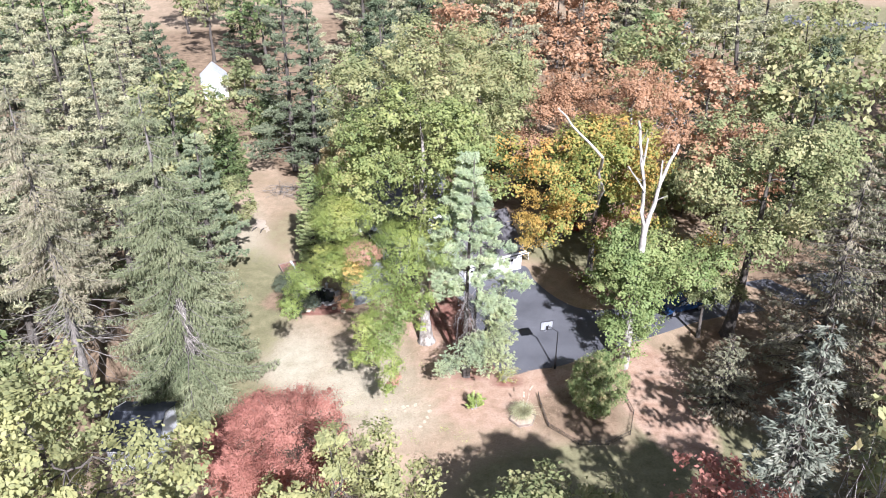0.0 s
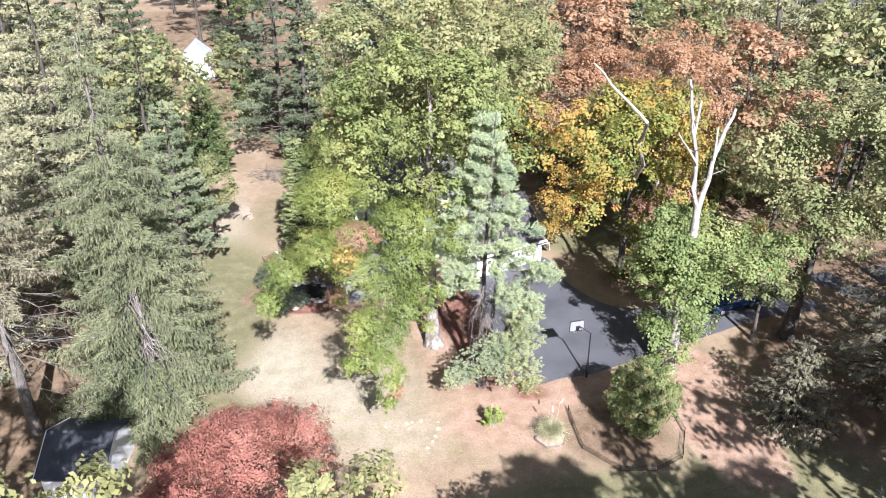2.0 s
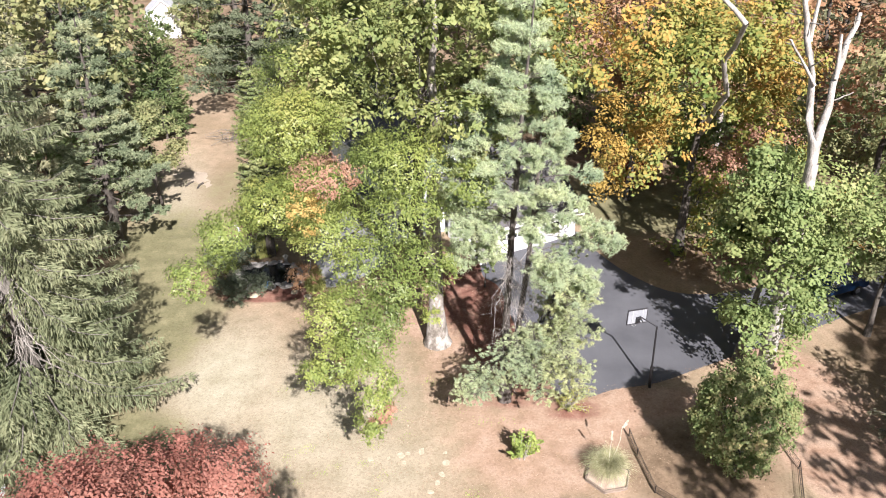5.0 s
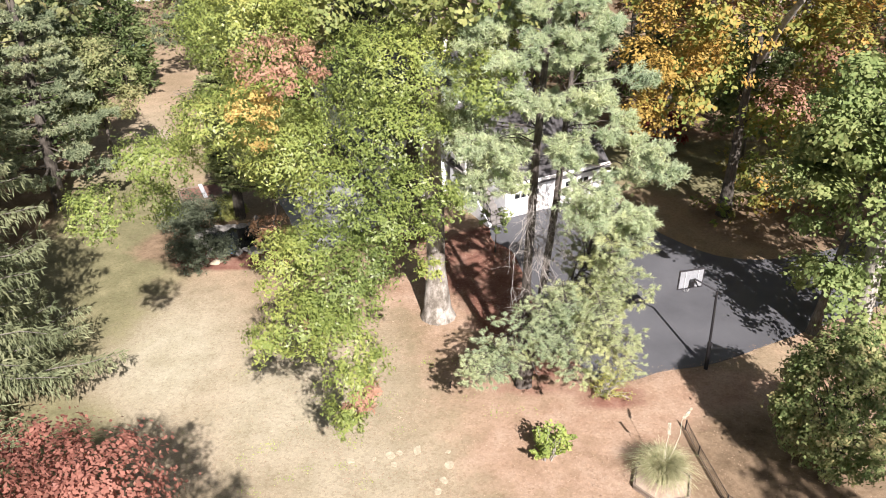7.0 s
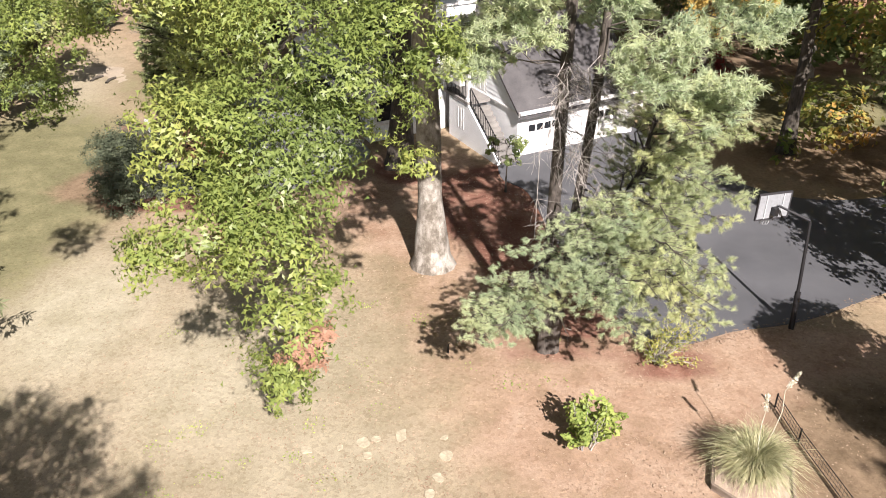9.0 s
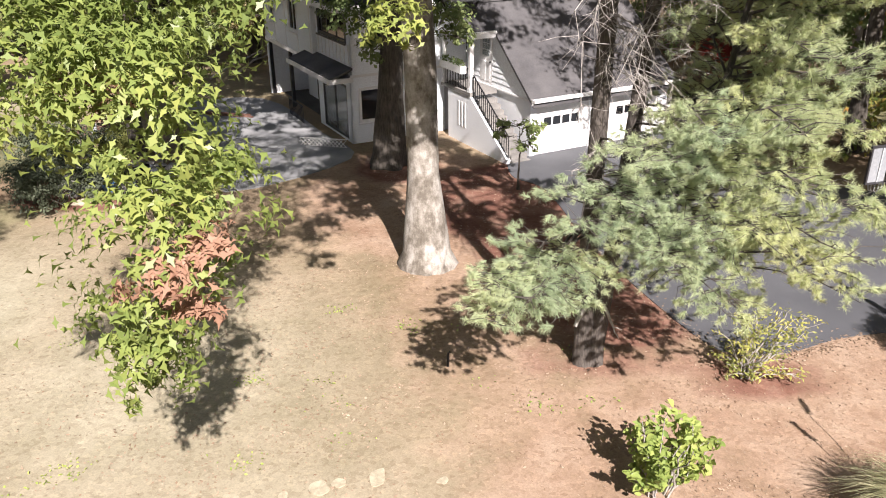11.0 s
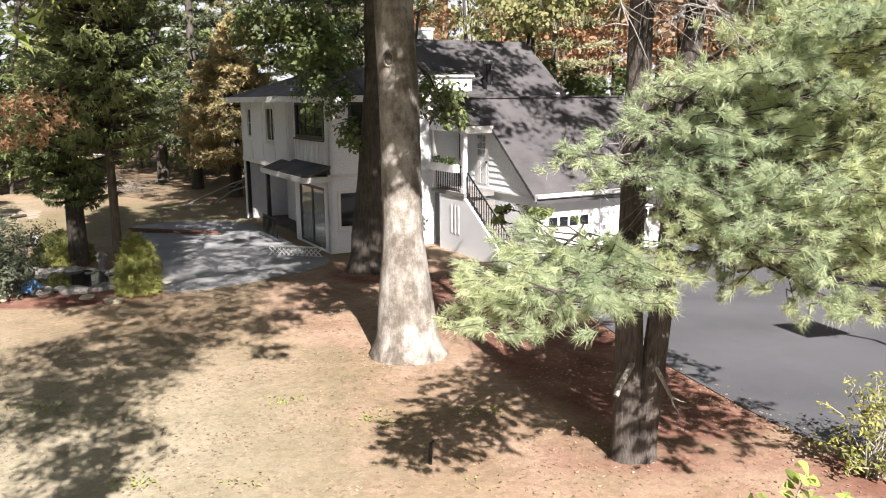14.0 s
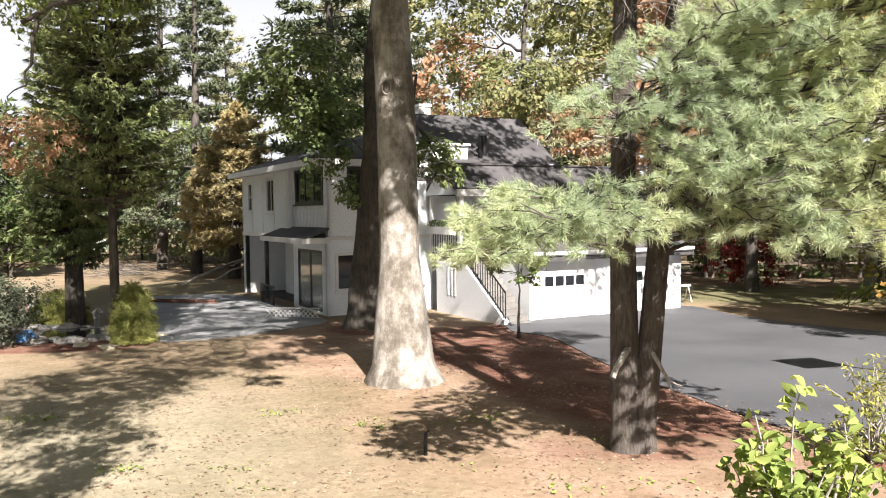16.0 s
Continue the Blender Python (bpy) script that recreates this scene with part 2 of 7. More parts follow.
def tube(path, radii, sides=7):
    """Verts and quads of a tapered tube along a path."""
    path, radii = np.asarray(path, float), np.asarray(radii, float)
    d = unit(np.gradient(path, axis=0))
    ref = np.where(np.abs(d[:, 2:3]) > 0.9, np.array([[1.0, 0, 0]]), np.array([[0, 0, 1.0]]))
    a = unit(np.cross(d, ref))
    b = np.cross(d, a)
    ang = np.linspace(0, 2 * math.pi, sides, endpoint=False)
    ring = path[:, None] + radii[:, None, None] * (np.cos(ang)[None, :, None] * a[:, None] + np.sin(ang)[None, :, None] * b[:, None])
    i = np.arange(len(path) - 1)[:, None] * sides
    j = np.arange(sides)[None]
    k = (j + 1) % sides
    return ring.reshape(-1, 3), np.stack([i + j, i + k, i + sides + k, i + sides + j], -1).reshape(-1, 4)


def join(chunks):
    vs, fs, at = [], [], 0
    for v, f in chunks:
        vs.append(v)
        fs.append(f + at)
        at += len(v)
    return np.concatenate(vs), np.concatenate(fs)


def bend(rng, a, b, n=6, sag=0.0, wob=0.05):
    """A wandering path from a to b."""
    a, b = np.asarray(a, float), np.asarray(b, float)
    s = np.linspace(0, 1, n)[:, None]
    p = a + (b - a) * s
    ln = np.linalg.norm(b - a)
    w = rng.normal(0, wob * ln, (n, 3)) * np.sin(s * math.pi)
    p = p + w
    p[:, 2] += sag * ln * np.sin(s[:, 0] * math.pi)
    return p


def leaf_quads(rng, c, normal, size, aspect=0.62):
    """A pointed leaf at each centre, lying across its normal."""
    n = len(c)
    t = unit(np.cross(normal, rng.normal(0, 1, (n, 3))))
    b = np.cross(unit(normal), t)
    s = (size * rng.uniform(0.65, 1.35, n))[:, None]
    v = np.stack([c - t * s * 0.5, c - b * s * 0.5 * aspect + t * s * 0.08, c + t * s * 0.5, c + b * s * 0.5 * aspect + t * s * 0.08], 1)
    return v.reshape(-1, 3), np.arange(4 * n).reshape(-1, 4)


def oval_leaves(rng, c, normal, size):
    """Broad pointed leaves folded along the midrib, with drooping tips."""
    n = len(c)
    t = unit(np.cross(normal, rng.normal(0, 1, (n, 3))))
    b = np.cross(unit(normal), t)
    s = (size * rng.uniform(0.6, 1.3, n))[:, None]
    side = [(-0.3, 0.2), (-0.05, 0.3), (0.22, 0.22)]
    out = [(-0.5, 0.0)] + side + [(0.52, 0.0)] + [(u, -w) for u, w in side[::-1]]
    v = np.stack([c + s * (t * u + b * w + unit(normal) * (0.45 * abs(w) - 0.35 * (u + 0.3) * (u + 0.3))) for u, w in out], 1)
    i = np.arange(n)[:, None] * 8
    return v.reshape(-1, 3), np.concatenate([i + np.array([[0, 1, 2, 3]]), i + np.array([[0, 3, 4, 5]]), i + np.array([[0, 5, 6, 7]])])


def lobed_leaves(rng, c, normal, size):
    """Narrow oak leaves with one pair of deep lobes, bent down at the tip."""
    n = len(c)
    t = unit(np.cross(normal, rng.normal(0, 1, (n, 3))))
    b = np.cross(unit(normal), t)
    s = (size * rng.uniform(0.65, 1.3, n))[:, None]
    out = [(-0.5, 0.0), (-0.15, 0.085), (0.0, 0.22), (0.11, 0.09), (0.48, 0.0), (0.11, -0.09), (0.0, -0.22), (-0.15, -0.085)]
    v = np.stack([c + s * (t * u + b * w + unit(normal) * (0.6 * abs(w) - 0.75 * u * u)) for u, w in out], 1)
    return v.reshape(-1, 3), np.arange(8 * n).reshape(-1, 8)


def leaf_cloud(rng, lobes, n, size, twigs_per=40, spread=0.34, fall=0.0, flat=0.6, shape=leaf_quads):
    """Leaves in clumps on the outsides of rounded lobes (x, y, z, rx, ry, rz)."""
    lobes = np.asarray(lobes, float)
    area = (lobes[:, 3] * lobes[:, 4] + lobes[:, 3] * lobes[:, 5] + lobes[:, 4] * lobes[:, 5])
    area = area / area.sum()
    k = max(len(lobes) * 3, n // twigs_per)
    pick = rng.choice(len(lobes), k, p=area)
    d = unit(rng.normal(0, 1, (k, 3)) + np.array([0, -0.1, 0.45]))
    r = 1 - 0.35 * rng.random(k) ** 2.5
    twig = lobes[pick, :3] + d * lobes[pick, 3:] * r[:, None]
    rad = spread * rng.uniform(0.5, 1.5, k) * (lobes[pick, 3:].mean(1) / 2.0) ** 0.5
    which = rng.integers(0, k, n)
    off = rng.normal(0, 1, (n, 3)) * rad[which][:, None] * np.array([1, 1, 0.75])
    c = twig[which] + off
    c[:, 2] -= fall * np.abs(rng.normal(0, 1, n))
    nor = unit(d[which] * 1.2 + np.array([0, 0, flat]) + rng.normal(0, 0.42, (n, 3)))
    return shape(rng, c, nor, size)


def crown_lobes(rng, centre, radius, height, count, size=0.42):
    """Lobes strewn over a rounded crown; centre is the crown's middle."""
    out = []
    for i in range(count):
        d = unit(rng.normal(0, 1, 3) + np.array([0, 0, 0.2]))
        f = rng.uniform(0.5, 0.88)
        c = np.array(centre) + d * np.array([radius, radius, height / 2]) * f
        s = radius * size * rng.uniform(0.7, 1.25)
        out.append((*c, s, s, s * rng.uniform(0.6, 0.85)))
    return out


def tree(name, x, y, height, radius, base, leaves, bark, seed, n=9000, leaf=0.24, trunk=0.3, lobes=22, lean=(0, 0), extra=(), label="", category="tree",
         spread=0.34, limbs=True, size=0.42, group="", fall=0.0, top=1.0, flare=1.5, twigs_per=40, low_n=0, low_leaf=0.0, limb_n=44, low_shape=leaf_quads, limb_mat=None, turn_n=700, girth=0.0, crown_mat=None):
    """A broad-leaved tree: trunk with limbs, and a crown from base to height. extra: more lobes (about the foot), with a leaf material of their own or None."""
    rng = np.random.default_rng(seed)
    ob = tagged(new(name), label, category, group)
    ob.location = (x, y, float(gh(x, y)))
    mid = (lean[0] * 0.8, lean[1] * 0.8, (base + height) / 2)
    ls = crown_lobes(rng, mid, radius, height - base, int(lobes * 2.1), size * 0.62)
    own = ls + [e[0] for e in extra if e[1] is None]
    hs = np.linspace(0, 1, 9)
    path = np.stack([lean[0] * hs + rng.normal(0, 0.03 * radius, 9) * hs, lean[1] * hs + rng.normal(0, 0.03 * radius, 9) * hs, hs * (height * 0.86)], 1)
    path[0, 2] = -0.15
    path = np.insert(path, 1, (path[0] * 0.955 + path[1] * 0.045, path[0] * 0.8 + path[1] * 0.2), axis=0)
    hz = path[:, 2] / (height * 0.86)
    taper = 1 - 0.82 * (hz.clip(0, 1) if not girth else np.clip(hz - girth, 0, 1) / (1 - girth) * 0.96 + 0.04 * hz)
    rad = trunk * taper * (1 + (flare - 1) * np.exp(-np.maximum(path[:, 2], 0) / (1.6 * trunk)))
    if trunk > 0.4:
        zz = np.concatenate([np.linspace(path[0, 2], 1.6, 14), np.linspace(1.75, path[-1, 2], 46)])
        fine = np.stack([np.interp(zz, path[:, 2], path[:, 0]), np.interp(zz, path[:, 2], path[:, 1]), zz], 1)
        v, f = tube(fine, np.interp(zz, path[:, 2], rad), 28)
        c = np.repeat(fine, 28, 0)
        th, z = np.arctan2(v[:, 1] - c[:, 1], v[:, 0] - c[:, 0]), v[:, 2]
        k = 1 + 0.17 * np.exp(-np.maximum(z, 0) / 0.55) * np.sin(5 * th + 1 + 0.6 * np.sin(2 * th)) + 0.05 * np.sin(2 * th + 0.9 * z) + 0.035 * np.sin(th * 3 - 1.7 * z + seed) + 0.02 * np.sin(7 * th + 2.3 * z + seed) + rng.normal(0, 0.008, len(z))
        v[:, :2] = c[:, :2] + (v[:, :2] - c[:, :2]) * k[:, None]
        chunks = [(v, f)]
    else:
        chunks = [tube(path, rad, 12)]
    if limbs:
        zs = np.linspace(max(base * 0.7, 0.2 * height), height * 0.84, 14)
        nodes = [np.array([np.interp(z / (height * 0.86), hz, path[:, i]) for i in range(3)]) for z in zs]
        thick = [float(np.interp(z / (height * 0.86), hz, rad)) for z in zs]
        ends = [e for e in own + [e[0] for e in extra if e[1] is not None]]
        for e in sorted(ends, key=lambda q: math.hypot(q[0] - mid[0], q[1] - mid[1]))[:limb_n]:
            end = np.array(e[:3])
            cost = [np.linalg.norm(end - q) * (1 + 0.8 * max(0, (q[2] - end[2]) / (np.linalg.norm(end - q) + 0.1))) for q in nodes]
            i = int(np.argmin(cost))
            ln = np.linalg.norm(end - nodes[i])
            lr = min(thick[i] * 0.62, 0.03 + 0.016 * ln)
            q = bend(rng, nodes[i], end, 7, 0.06, 0.06)
            rr = np.linspace(lr, 0.02, 7)
            chunks.append(tube(q, rr, 5))
            nodes += list(q[2:6])
            thick += list(rr[2:6])
            for _ in range(3):
                k = q[rng.integers(3, 6)]
                tip = end + rng.normal(0, 0.5, 3) * np.array(e[3:])
                chunks.append(tube(bend(rng, k, tip, 4), np.linspace(lr * 0.4, 0.01, 4), 4))
    link_mesh("trunk", np_mesh("trunk", *chunks[0], True), bark, ob)
    if limbs:
        tagged(link_mesh("branchwork", np_mesh("branchwork", *join(chunks[1:]), True), limb_mat or bark, ob), kind="stuff")
    v, f = leaf_cloud(rng, ls, n, leaf, twigs_per, spread, fall)
    link_mesh("crown", np_mesh("crown", v, f), crown_mat or leaves, ob)
    if len(own) > len(ls):
        v, f = leaf_cloud(rng, own[len(ls):], low_n or int(n * (len(own) - len(ls)) / len(ls)), low_leaf or leaf, twigs_per, spread * 0.85, fall, shape=low_shape)
        link_mesh("hanging_bough", np_mesh("hanging_bough", v, f), leaves, ob)
    for e, m, lab in [e for e in extra if e[1] is not None]:
        v, f = leaf_cloud(rng, [e], int(turn_n * (e[3] * e[4] * e[5]) ** 0.67) + 130, 0.15, 25, spread * 0.8, shape=low_shape)
        tagged(link_mesh("turning_foliage", np_mesh("turning_foliage", v, f), m, ob, lab), kind="stuff")
    return ob


def sprays(rng, p, out, size, droop, blades=4, thin=0.11):
    """Hanging conifer sprays at points p, growing along out."""
    n = len(p) * blades
    c = np.repeat(p, blades, 0)
    o = np.repeat(out, blades, 0)
    d = unit(o * rng.uniform(0.2, 1.0, (n, 1)) + rng.normal(0, 0.24, (n, 3)) + np.array([0, 0, -droop]))
    ln = (size * rng.uniform(0.6, 1.3, n))[:, None]
    side = unit(np.cross(d, o * 0.8 + rng.normal(0, 0.3, (n, 3)) + np.array([0, 0, 0.8])))
    w = ln * thin
    v = np.stack([c, c + d * ln * 0.45 + side * w, c + d * ln + np.array([0, 0, -0.12]) * ln, c + d * ln * 0.45 - side * w], 1)
    return v.reshape(-1, 3), np.arange(4 * n).reshape(-1, 4)


def conifer(name, x, y, height, radius, base, needles, bark, seed, whorls=34, per=8, steps=9, size=0.55, droop=0.8, rise=-0.15, power=0.8, trunk=0.35, bare=0.25,
            blades=4, label="", category="conifer", group="", lean=(0, 0), dead_below=0.0, gap=0.0, spread=0.28, wood=True, jitter=0.25, thin=0.11):
    """A conifer: trunk, whorls of limbs and hanging sprays. rise: how far limbs climb or sink with their length; dead_below: limbs under this height are bare."""
    rng = np.random.default_rng(seed)
    ob = tagged(new(name), label, category, group)
    ob.location = (x, y, float(gh(x, y)))
    hs = np.linspace(0, 1, 8)
    path = np.stack([lean[0] * hs, lean[1] * hs, hs * height], 1)
    path[0, 2] = -0.15
    chunks = [tube(path, trunk * (1 - 0.95 * hs) + 0.01, 10)]
    pts, outs = [], []
    for w in range(whorls):
        s = (w + 0.5) / whorls
        z = base + (height - base) * s
        r = radius * (1 - s) ** power * (1 if s > 0.08 else 0.85) + 0.25
        a0 = rng.uniform(0, 6.28)
        if rng.random() < gap:
            continue
        k = max(4, int(per * (0.5 + 0.5 * (1 - s))))
        for j in range(k):
            a = a0 + 6.283 * j / k + rng.normal(0, 0.22)
            ln = r * rng.uniform(0.72, 1.12)
            zz = z + rng.normal(0, jitter)
            h = np.array([math.cos(a), math.sin(a), 0])
            t = np.linspace(0, 1, 6)
            ctr = np.array([lean[0] * zz / height, lean[1] * zz / height, zz])
            p = ctr + h * (t * ln)[:, None] + np.array([0, 0, 1]) * (rise * ln * t + 0.16 * ln * t ** 3)[:, None] + rng.normal(0, 0.03 * ln, (6, 3)) * t[:, None]
            chunks.append(tube(p, np.linspace(0.05 * (1 - s) + 0.02, 0.008, 6), 4))
            if zz < dead_below:
                for _ in range(4):
                    i = rng.integers(1, 5)
                    e = p[i] + h * ln * 0.3 + rng.normal(0, 0.22 * ln, 3) + np.array([0, 0, -0.15 * ln])
                    chunks.append(tube(bend(rng, p[i], e, 3), np.array([0.014, 0.01, 0.004]), 3))
                continue
            m = max(3, int(steps * ln / radius) + 2)
            tt = bare + (1 - bare) * rng.random(m) ** 0.8
            q = np.stack([np.interp(tt, t, p[:, i]) for i in range(3)], 1)
            width = spread * ln * (1.15 - tt) + 0.08
            side = np.array([-h[1], h[0], 0])
            q = q + side * (rng.uniform(-1, 1, m) * width)[:, None]
            pts.append(q)
            outs.append(np.repeat(h[None], m, 0))
    link_mesh("trunk", np_mesh("trunk", *chunks[0], True), bark, ob)
    if wood:
        tagged(link_mesh("branchwork", np_mesh("branchwork", *join(chunks[1:]), True), bark, ob), kind="stuff")
    v, f = sprays(rng, np.concatenate(pts), np.concatenate(outs), size, droop, blades, thin)
    link_mesh("crown", np_mesh("crown", v, f), needles, ob)
    return ob


def tufts(rng, p, axis, length, width, count):
    """Brushes of thin needles at points p round their axes."""
    n = len(p) * count
    c = np.repeat(p, count, 0)
    a = np.repeat(axis, count, 0)
    d = unit(a * rng.uniform(0.15, 1.0, (n, 1)) + unit(rng.normal(0, 1, (n, 3))) * 0.75)
    c = c - a * (length * rng.uniform(0, 0.55, n))[:, None]
    ln = (length * rng.uniform(0.7, 1.2, n))[:, None]
    s = unit(np.cross(d, rng.normal(0, 1, (n, 3)))) * width
    tip = c + d * ln
    tip[:, 2] -= 0.1 * ln[:, 0]
    v = np.stack([c - s, c + s, tip], 1)
    return v.reshape(-1, 3), np.arange(3 * n).reshape(-1, 3)


def brushes(rng, p, axis, length, width, count, open_=0.6):
    """Shoots at points p whose needles all sweep forwards along the shoot."""
    n = len(p) * count
    c = np.repeat(p, count, 0)
    a = np.repeat(axis, count, 0)
    d = unit(a * rng.uniform(0.5, 1.15, (n, 1)) + unit(rng.normal(0, 1, (n, 3))) * open_)
    c = c - a * (length * rng.uniform(0, 0.9, n))[:, None]
    ln = (length * rng.uniform(0.75, 1.15, n))[:, None]
    s = unit(np.cross(d, rng.normal(0, 1, (n, 3)))) * width
    tip = c + d * ln
    tip[:, 2] -= 0.14 * ln[:, 0]
    v = np.stack([c - s * 1.3, tip, c + s * 1.3], 1)
    return v.reshape(-1, 3), np.arange(3 * n).reshape(-1, 3)


def spruce(name, x, y, height, radius, base, needles, bark, seed, whorls, per, power, trunk, label, dead_below=0.0, fringe=0.33, sink=0.3, hollow=None):
    """A Norway spruce: sinking limbs with side shoots, from which fringes of sprays hang. hollow: heights and bearing at which the limbs are dead and bare."""
    rng = np.random.default_rng(seed)
    ob = tagged(new(name), label, "conifer")
    ob.location = (x, y, float(gh(x, y)))
    hs = np.linspace(0, 1, 8)
    stem = tube(np.stack([0 * hs, 0 * hs, hs * height - 0.15 * (hs == 0)], 1), trunk * (1 - 0.96 * hs) + 0.01, 10)
    wood, hang, out, bare = [], [], [], []
    for w in range(whorls):
        s = (w + 0.5) / whorls
        z = base + (height - base) * s
        r = radius * (1 - s) ** power + 0.3
        k = max(5, int(per * (0.45 + 0.55 * (1 - s))))
        a0 = rng.uniform(0, 6.28)
        for j in range(k):
            a = a0 + 6.283 * j / k + rng.normal(0, 0.16)
            if rng.random() < 0.2:
                continue
            ln, zz = r * rng.uniform(0.68, 1.12), z + rng.normal(0, 0.22)
            h, side = np.array([math.cos(a), math.sin(a), 0]), np.array([-math.sin(a), math.cos(a), 0])
            t = np.linspace(0, 1, 7)
            p = np.array([0, 0, zz]) + h * (t * ln)[:, None] + np.array([0, 0, 1]) * (-sink * ln * t * (1.25 - 0.8 * t * t))[:, None] + rng.normal(0, 0.02 * ln, (7, 3)) * t[:, None]
            if hollow and hollow[0] < zz < hollow[1] and abs((a - hollow[2] + math.pi) % 6.283 - math.pi) < hollow[3]:
                p = p[0] + (p - p[0]) * rng.uniform(0.35, 0.75)
                bare.append(tube(p, np.linspace(0.035, 0.008, 7), 4))
                for _ in range(9):
                    q = p[rng.integers(1, 6)]
                    bare.append(tube(bend(rng, q, q + h * 0.5 + rng.normal(0, 0.4, 3) + (0, 0, -0.25), 3), [0.014, 0.01, 0.004], 3))
                continue
            wood.append(tube(p, np.linspace(0.045 * (1 - s) + 0.02, 0.008, 7), 4))
            if zz < dead_below:
                for _ in range(5):
                    q = p[rng.integers(2, 6)]
                    wood.append(tube(bend(rng, q, q + h * ln * 0.3 + rng.normal(0, 0.2 * ln, 3) + (0, 0, -0.15 * ln), 3), [0.016, 0.011, 0.004], 3))
                continue
            for tb in np.append(np.arange(0.2, 0.97, 0.32 / ln), 1.0):
                q = np.array([np.interp(tb, t, p[:, i]) for i in range(3)])
                for sg in (-1, 1):
                    bl = (0.3 * ln * (1.12 - tb) + 0.22) * rng.uniform(0.6, 1.15)
                    m = max(2, int(bl / 0.13))
                    u = (np.arange(m) + rng.random(m)) / m
                    hang.append(q + (h * 0.75 + side * sg * 0.7) * (u * bl)[:, None] + np.array([0, 0, -0.22]) * (u * u * bl)[:, None])
                    out.append(np.repeat((h * 0.75 + side * sg * 0.7)[None], m, 0))
    H, O = np.repeat(np.concatenate(hang), 2, 0), np.repeat(np.concatenate(out), 2, 0)
    n = len(H)
    H = H + rng.normal(0, 0.045, (n, 3))
    chunks = []
    for down, ln, wide in ((1.0, fringe, 0.075), (0.7, fringe * 0.85, 0.075), (0.1, fringe * 0.8, 0.1)):
        d = unit(O * (1.15 - down) + rng.normal(0, 0.17, (n, 3)) + np.array([0, 0, -down]))
        s = unit(np.cross(d, rng.normal(0, 1, (n, 3)) + np.array([0, 0, 0.6 if down < 0.5 else 0.0])))
        L = (ln * rng.uniform(0.55, 1.3, n))[:, None]
        chunks.append((np.stack([H, H + d * L * 0.4 + s * L * wide, H + d * L, H + d * L * 0.4 - s * L * wide], 1).reshape(-1, 3), np.arange(4 * n).reshape(-1, 4)))
    link_mesh("trunk", np_mesh("trunk", *stem, True), bark, ob)
    tagged(link_mesh("branchwork", np_mesh("branchwork", *join(wood), True), bark, ob), kind="stuff")
    link_mesh("crown", np_mesh("crown", *join(chunks)), needles, ob)
    if bare:
        tagged(link_mesh("deadwood", np_mesh("deadwood", *join(bare), True), dead_bark, ob, "bare bleached dead limbs"), kind="stuff")
    return ob


def plate_pine(name, x, y, height, radius, base, needles, bark, seed, label, step=1.25, per=7, blades=11, size=0.3, trunk=0.36, power=0.55, group=""):
    """A mature pine: long level boughs that end in flat plates of needle brushes, with dark gaps between the tiers."""
    rng = np.random.default_rng(seed)
    ob = tagged(new(name), label, "pine tree", group)
    ob.location = (x, y, float(gh(x, y)))
    hs = np.linspace(0, 1, 8)
    stem = tube(np.stack([0.3 * hs, 0.2 * hs, hs * height - 0.15 * (hs == 0)], 1), trunk * (1 - 0.94 * hs) + 0.01, 10)
    wood, pts, axs = [], [], []
    z = base
    while z < height:
        s = (z - base) / (height - base)
        k = max(4, int(per * (0.6 + 0.4 * (1 - s))))
        a0 = rng.uniform(0, 6.28)
        for j in range(k):
            a = a0 + 6.283 * j / k + rng.normal(0, 0.2)
            ln = (radius * (1 - s) ** power + 0.3) * rng.uniform(0.6, 1.12)
            zz = z + rng.normal(0, 0.14)
            h, side = np.array([math.cos(a), math.sin(a), 0]), np.array([-math.sin(a), math.cos(a), 0])
            t = np.linspace(0, 1, 6)
            p = np.array([0.3 * s, 0.2 * s, zz]) + h * (t * ln)[:, None] + np.array([0, 0, 1]) * (0.1 * ln * t * t)[:, None] + rng.normal(0, 0.02 * ln, (6, 3)) * t[:, None]
            wood.append(tube(p, np.linspace(0.05 * (1 - s) + 0.02, 0.01, 6), 4))
            m = int(9 + 11 * ln)
            tb = rng.uniform(0.3, 1.0, m) ** 0.75
            q = np.stack([np.interp(tb, t, p[:, i]) for i in range(3)], 1)
            wide = 0.32 * ln * np.sqrt(np.clip(1.08 - tb, 0, 1)) + 0.12
            off = rng.uniform(-1, 1, m)
            q = q + side * (off * wide)[:, None] + np.array([0, 0, 1]) * (rng.normal(0.1, 0.09, m))[:, None]
            pts.append(q)
            axs.append(unit(h * 0.6 + side * (off * 0.6)[:, None] + np.array([0, 0, 0.55]) + rng.normal(0, 0.2, (m, 3))))
        z += step * rng.uniform(0.8, 1.2) * (1 - 0.35 * s)
    P, A = np.concatenate(pts), np.concatenate(axs)
    link_mesh("trunk", np_mesh("trunk", *stem, True), bark, ob)
    tagged(link_mesh("branchwork", np_mesh("branchwork", *join(wood), True), bark, ob), kind="stuff")
    link_mesh("crown", np_mesh("crown", *brushes(rng, P, A, size, size * 0.12, blades, 0.95)), needles, ob)
    return ob


def box(bm, x0, y0, z0, x1, y1, z1):
    r = bmesh.ops.create_cube(bm, size=1)
    bmesh.ops.scale(bm, vec=(abs(x1 - x0), abs(y1 - y0), abs(z1 - z0)), verts=r["verts"])
    bmesh.ops.translate(bm, vec=((x0 + x1) / 2, (y0 + y1) / 2, (z0 + z1) / 2), verts=r["verts"])
    return r["verts"]


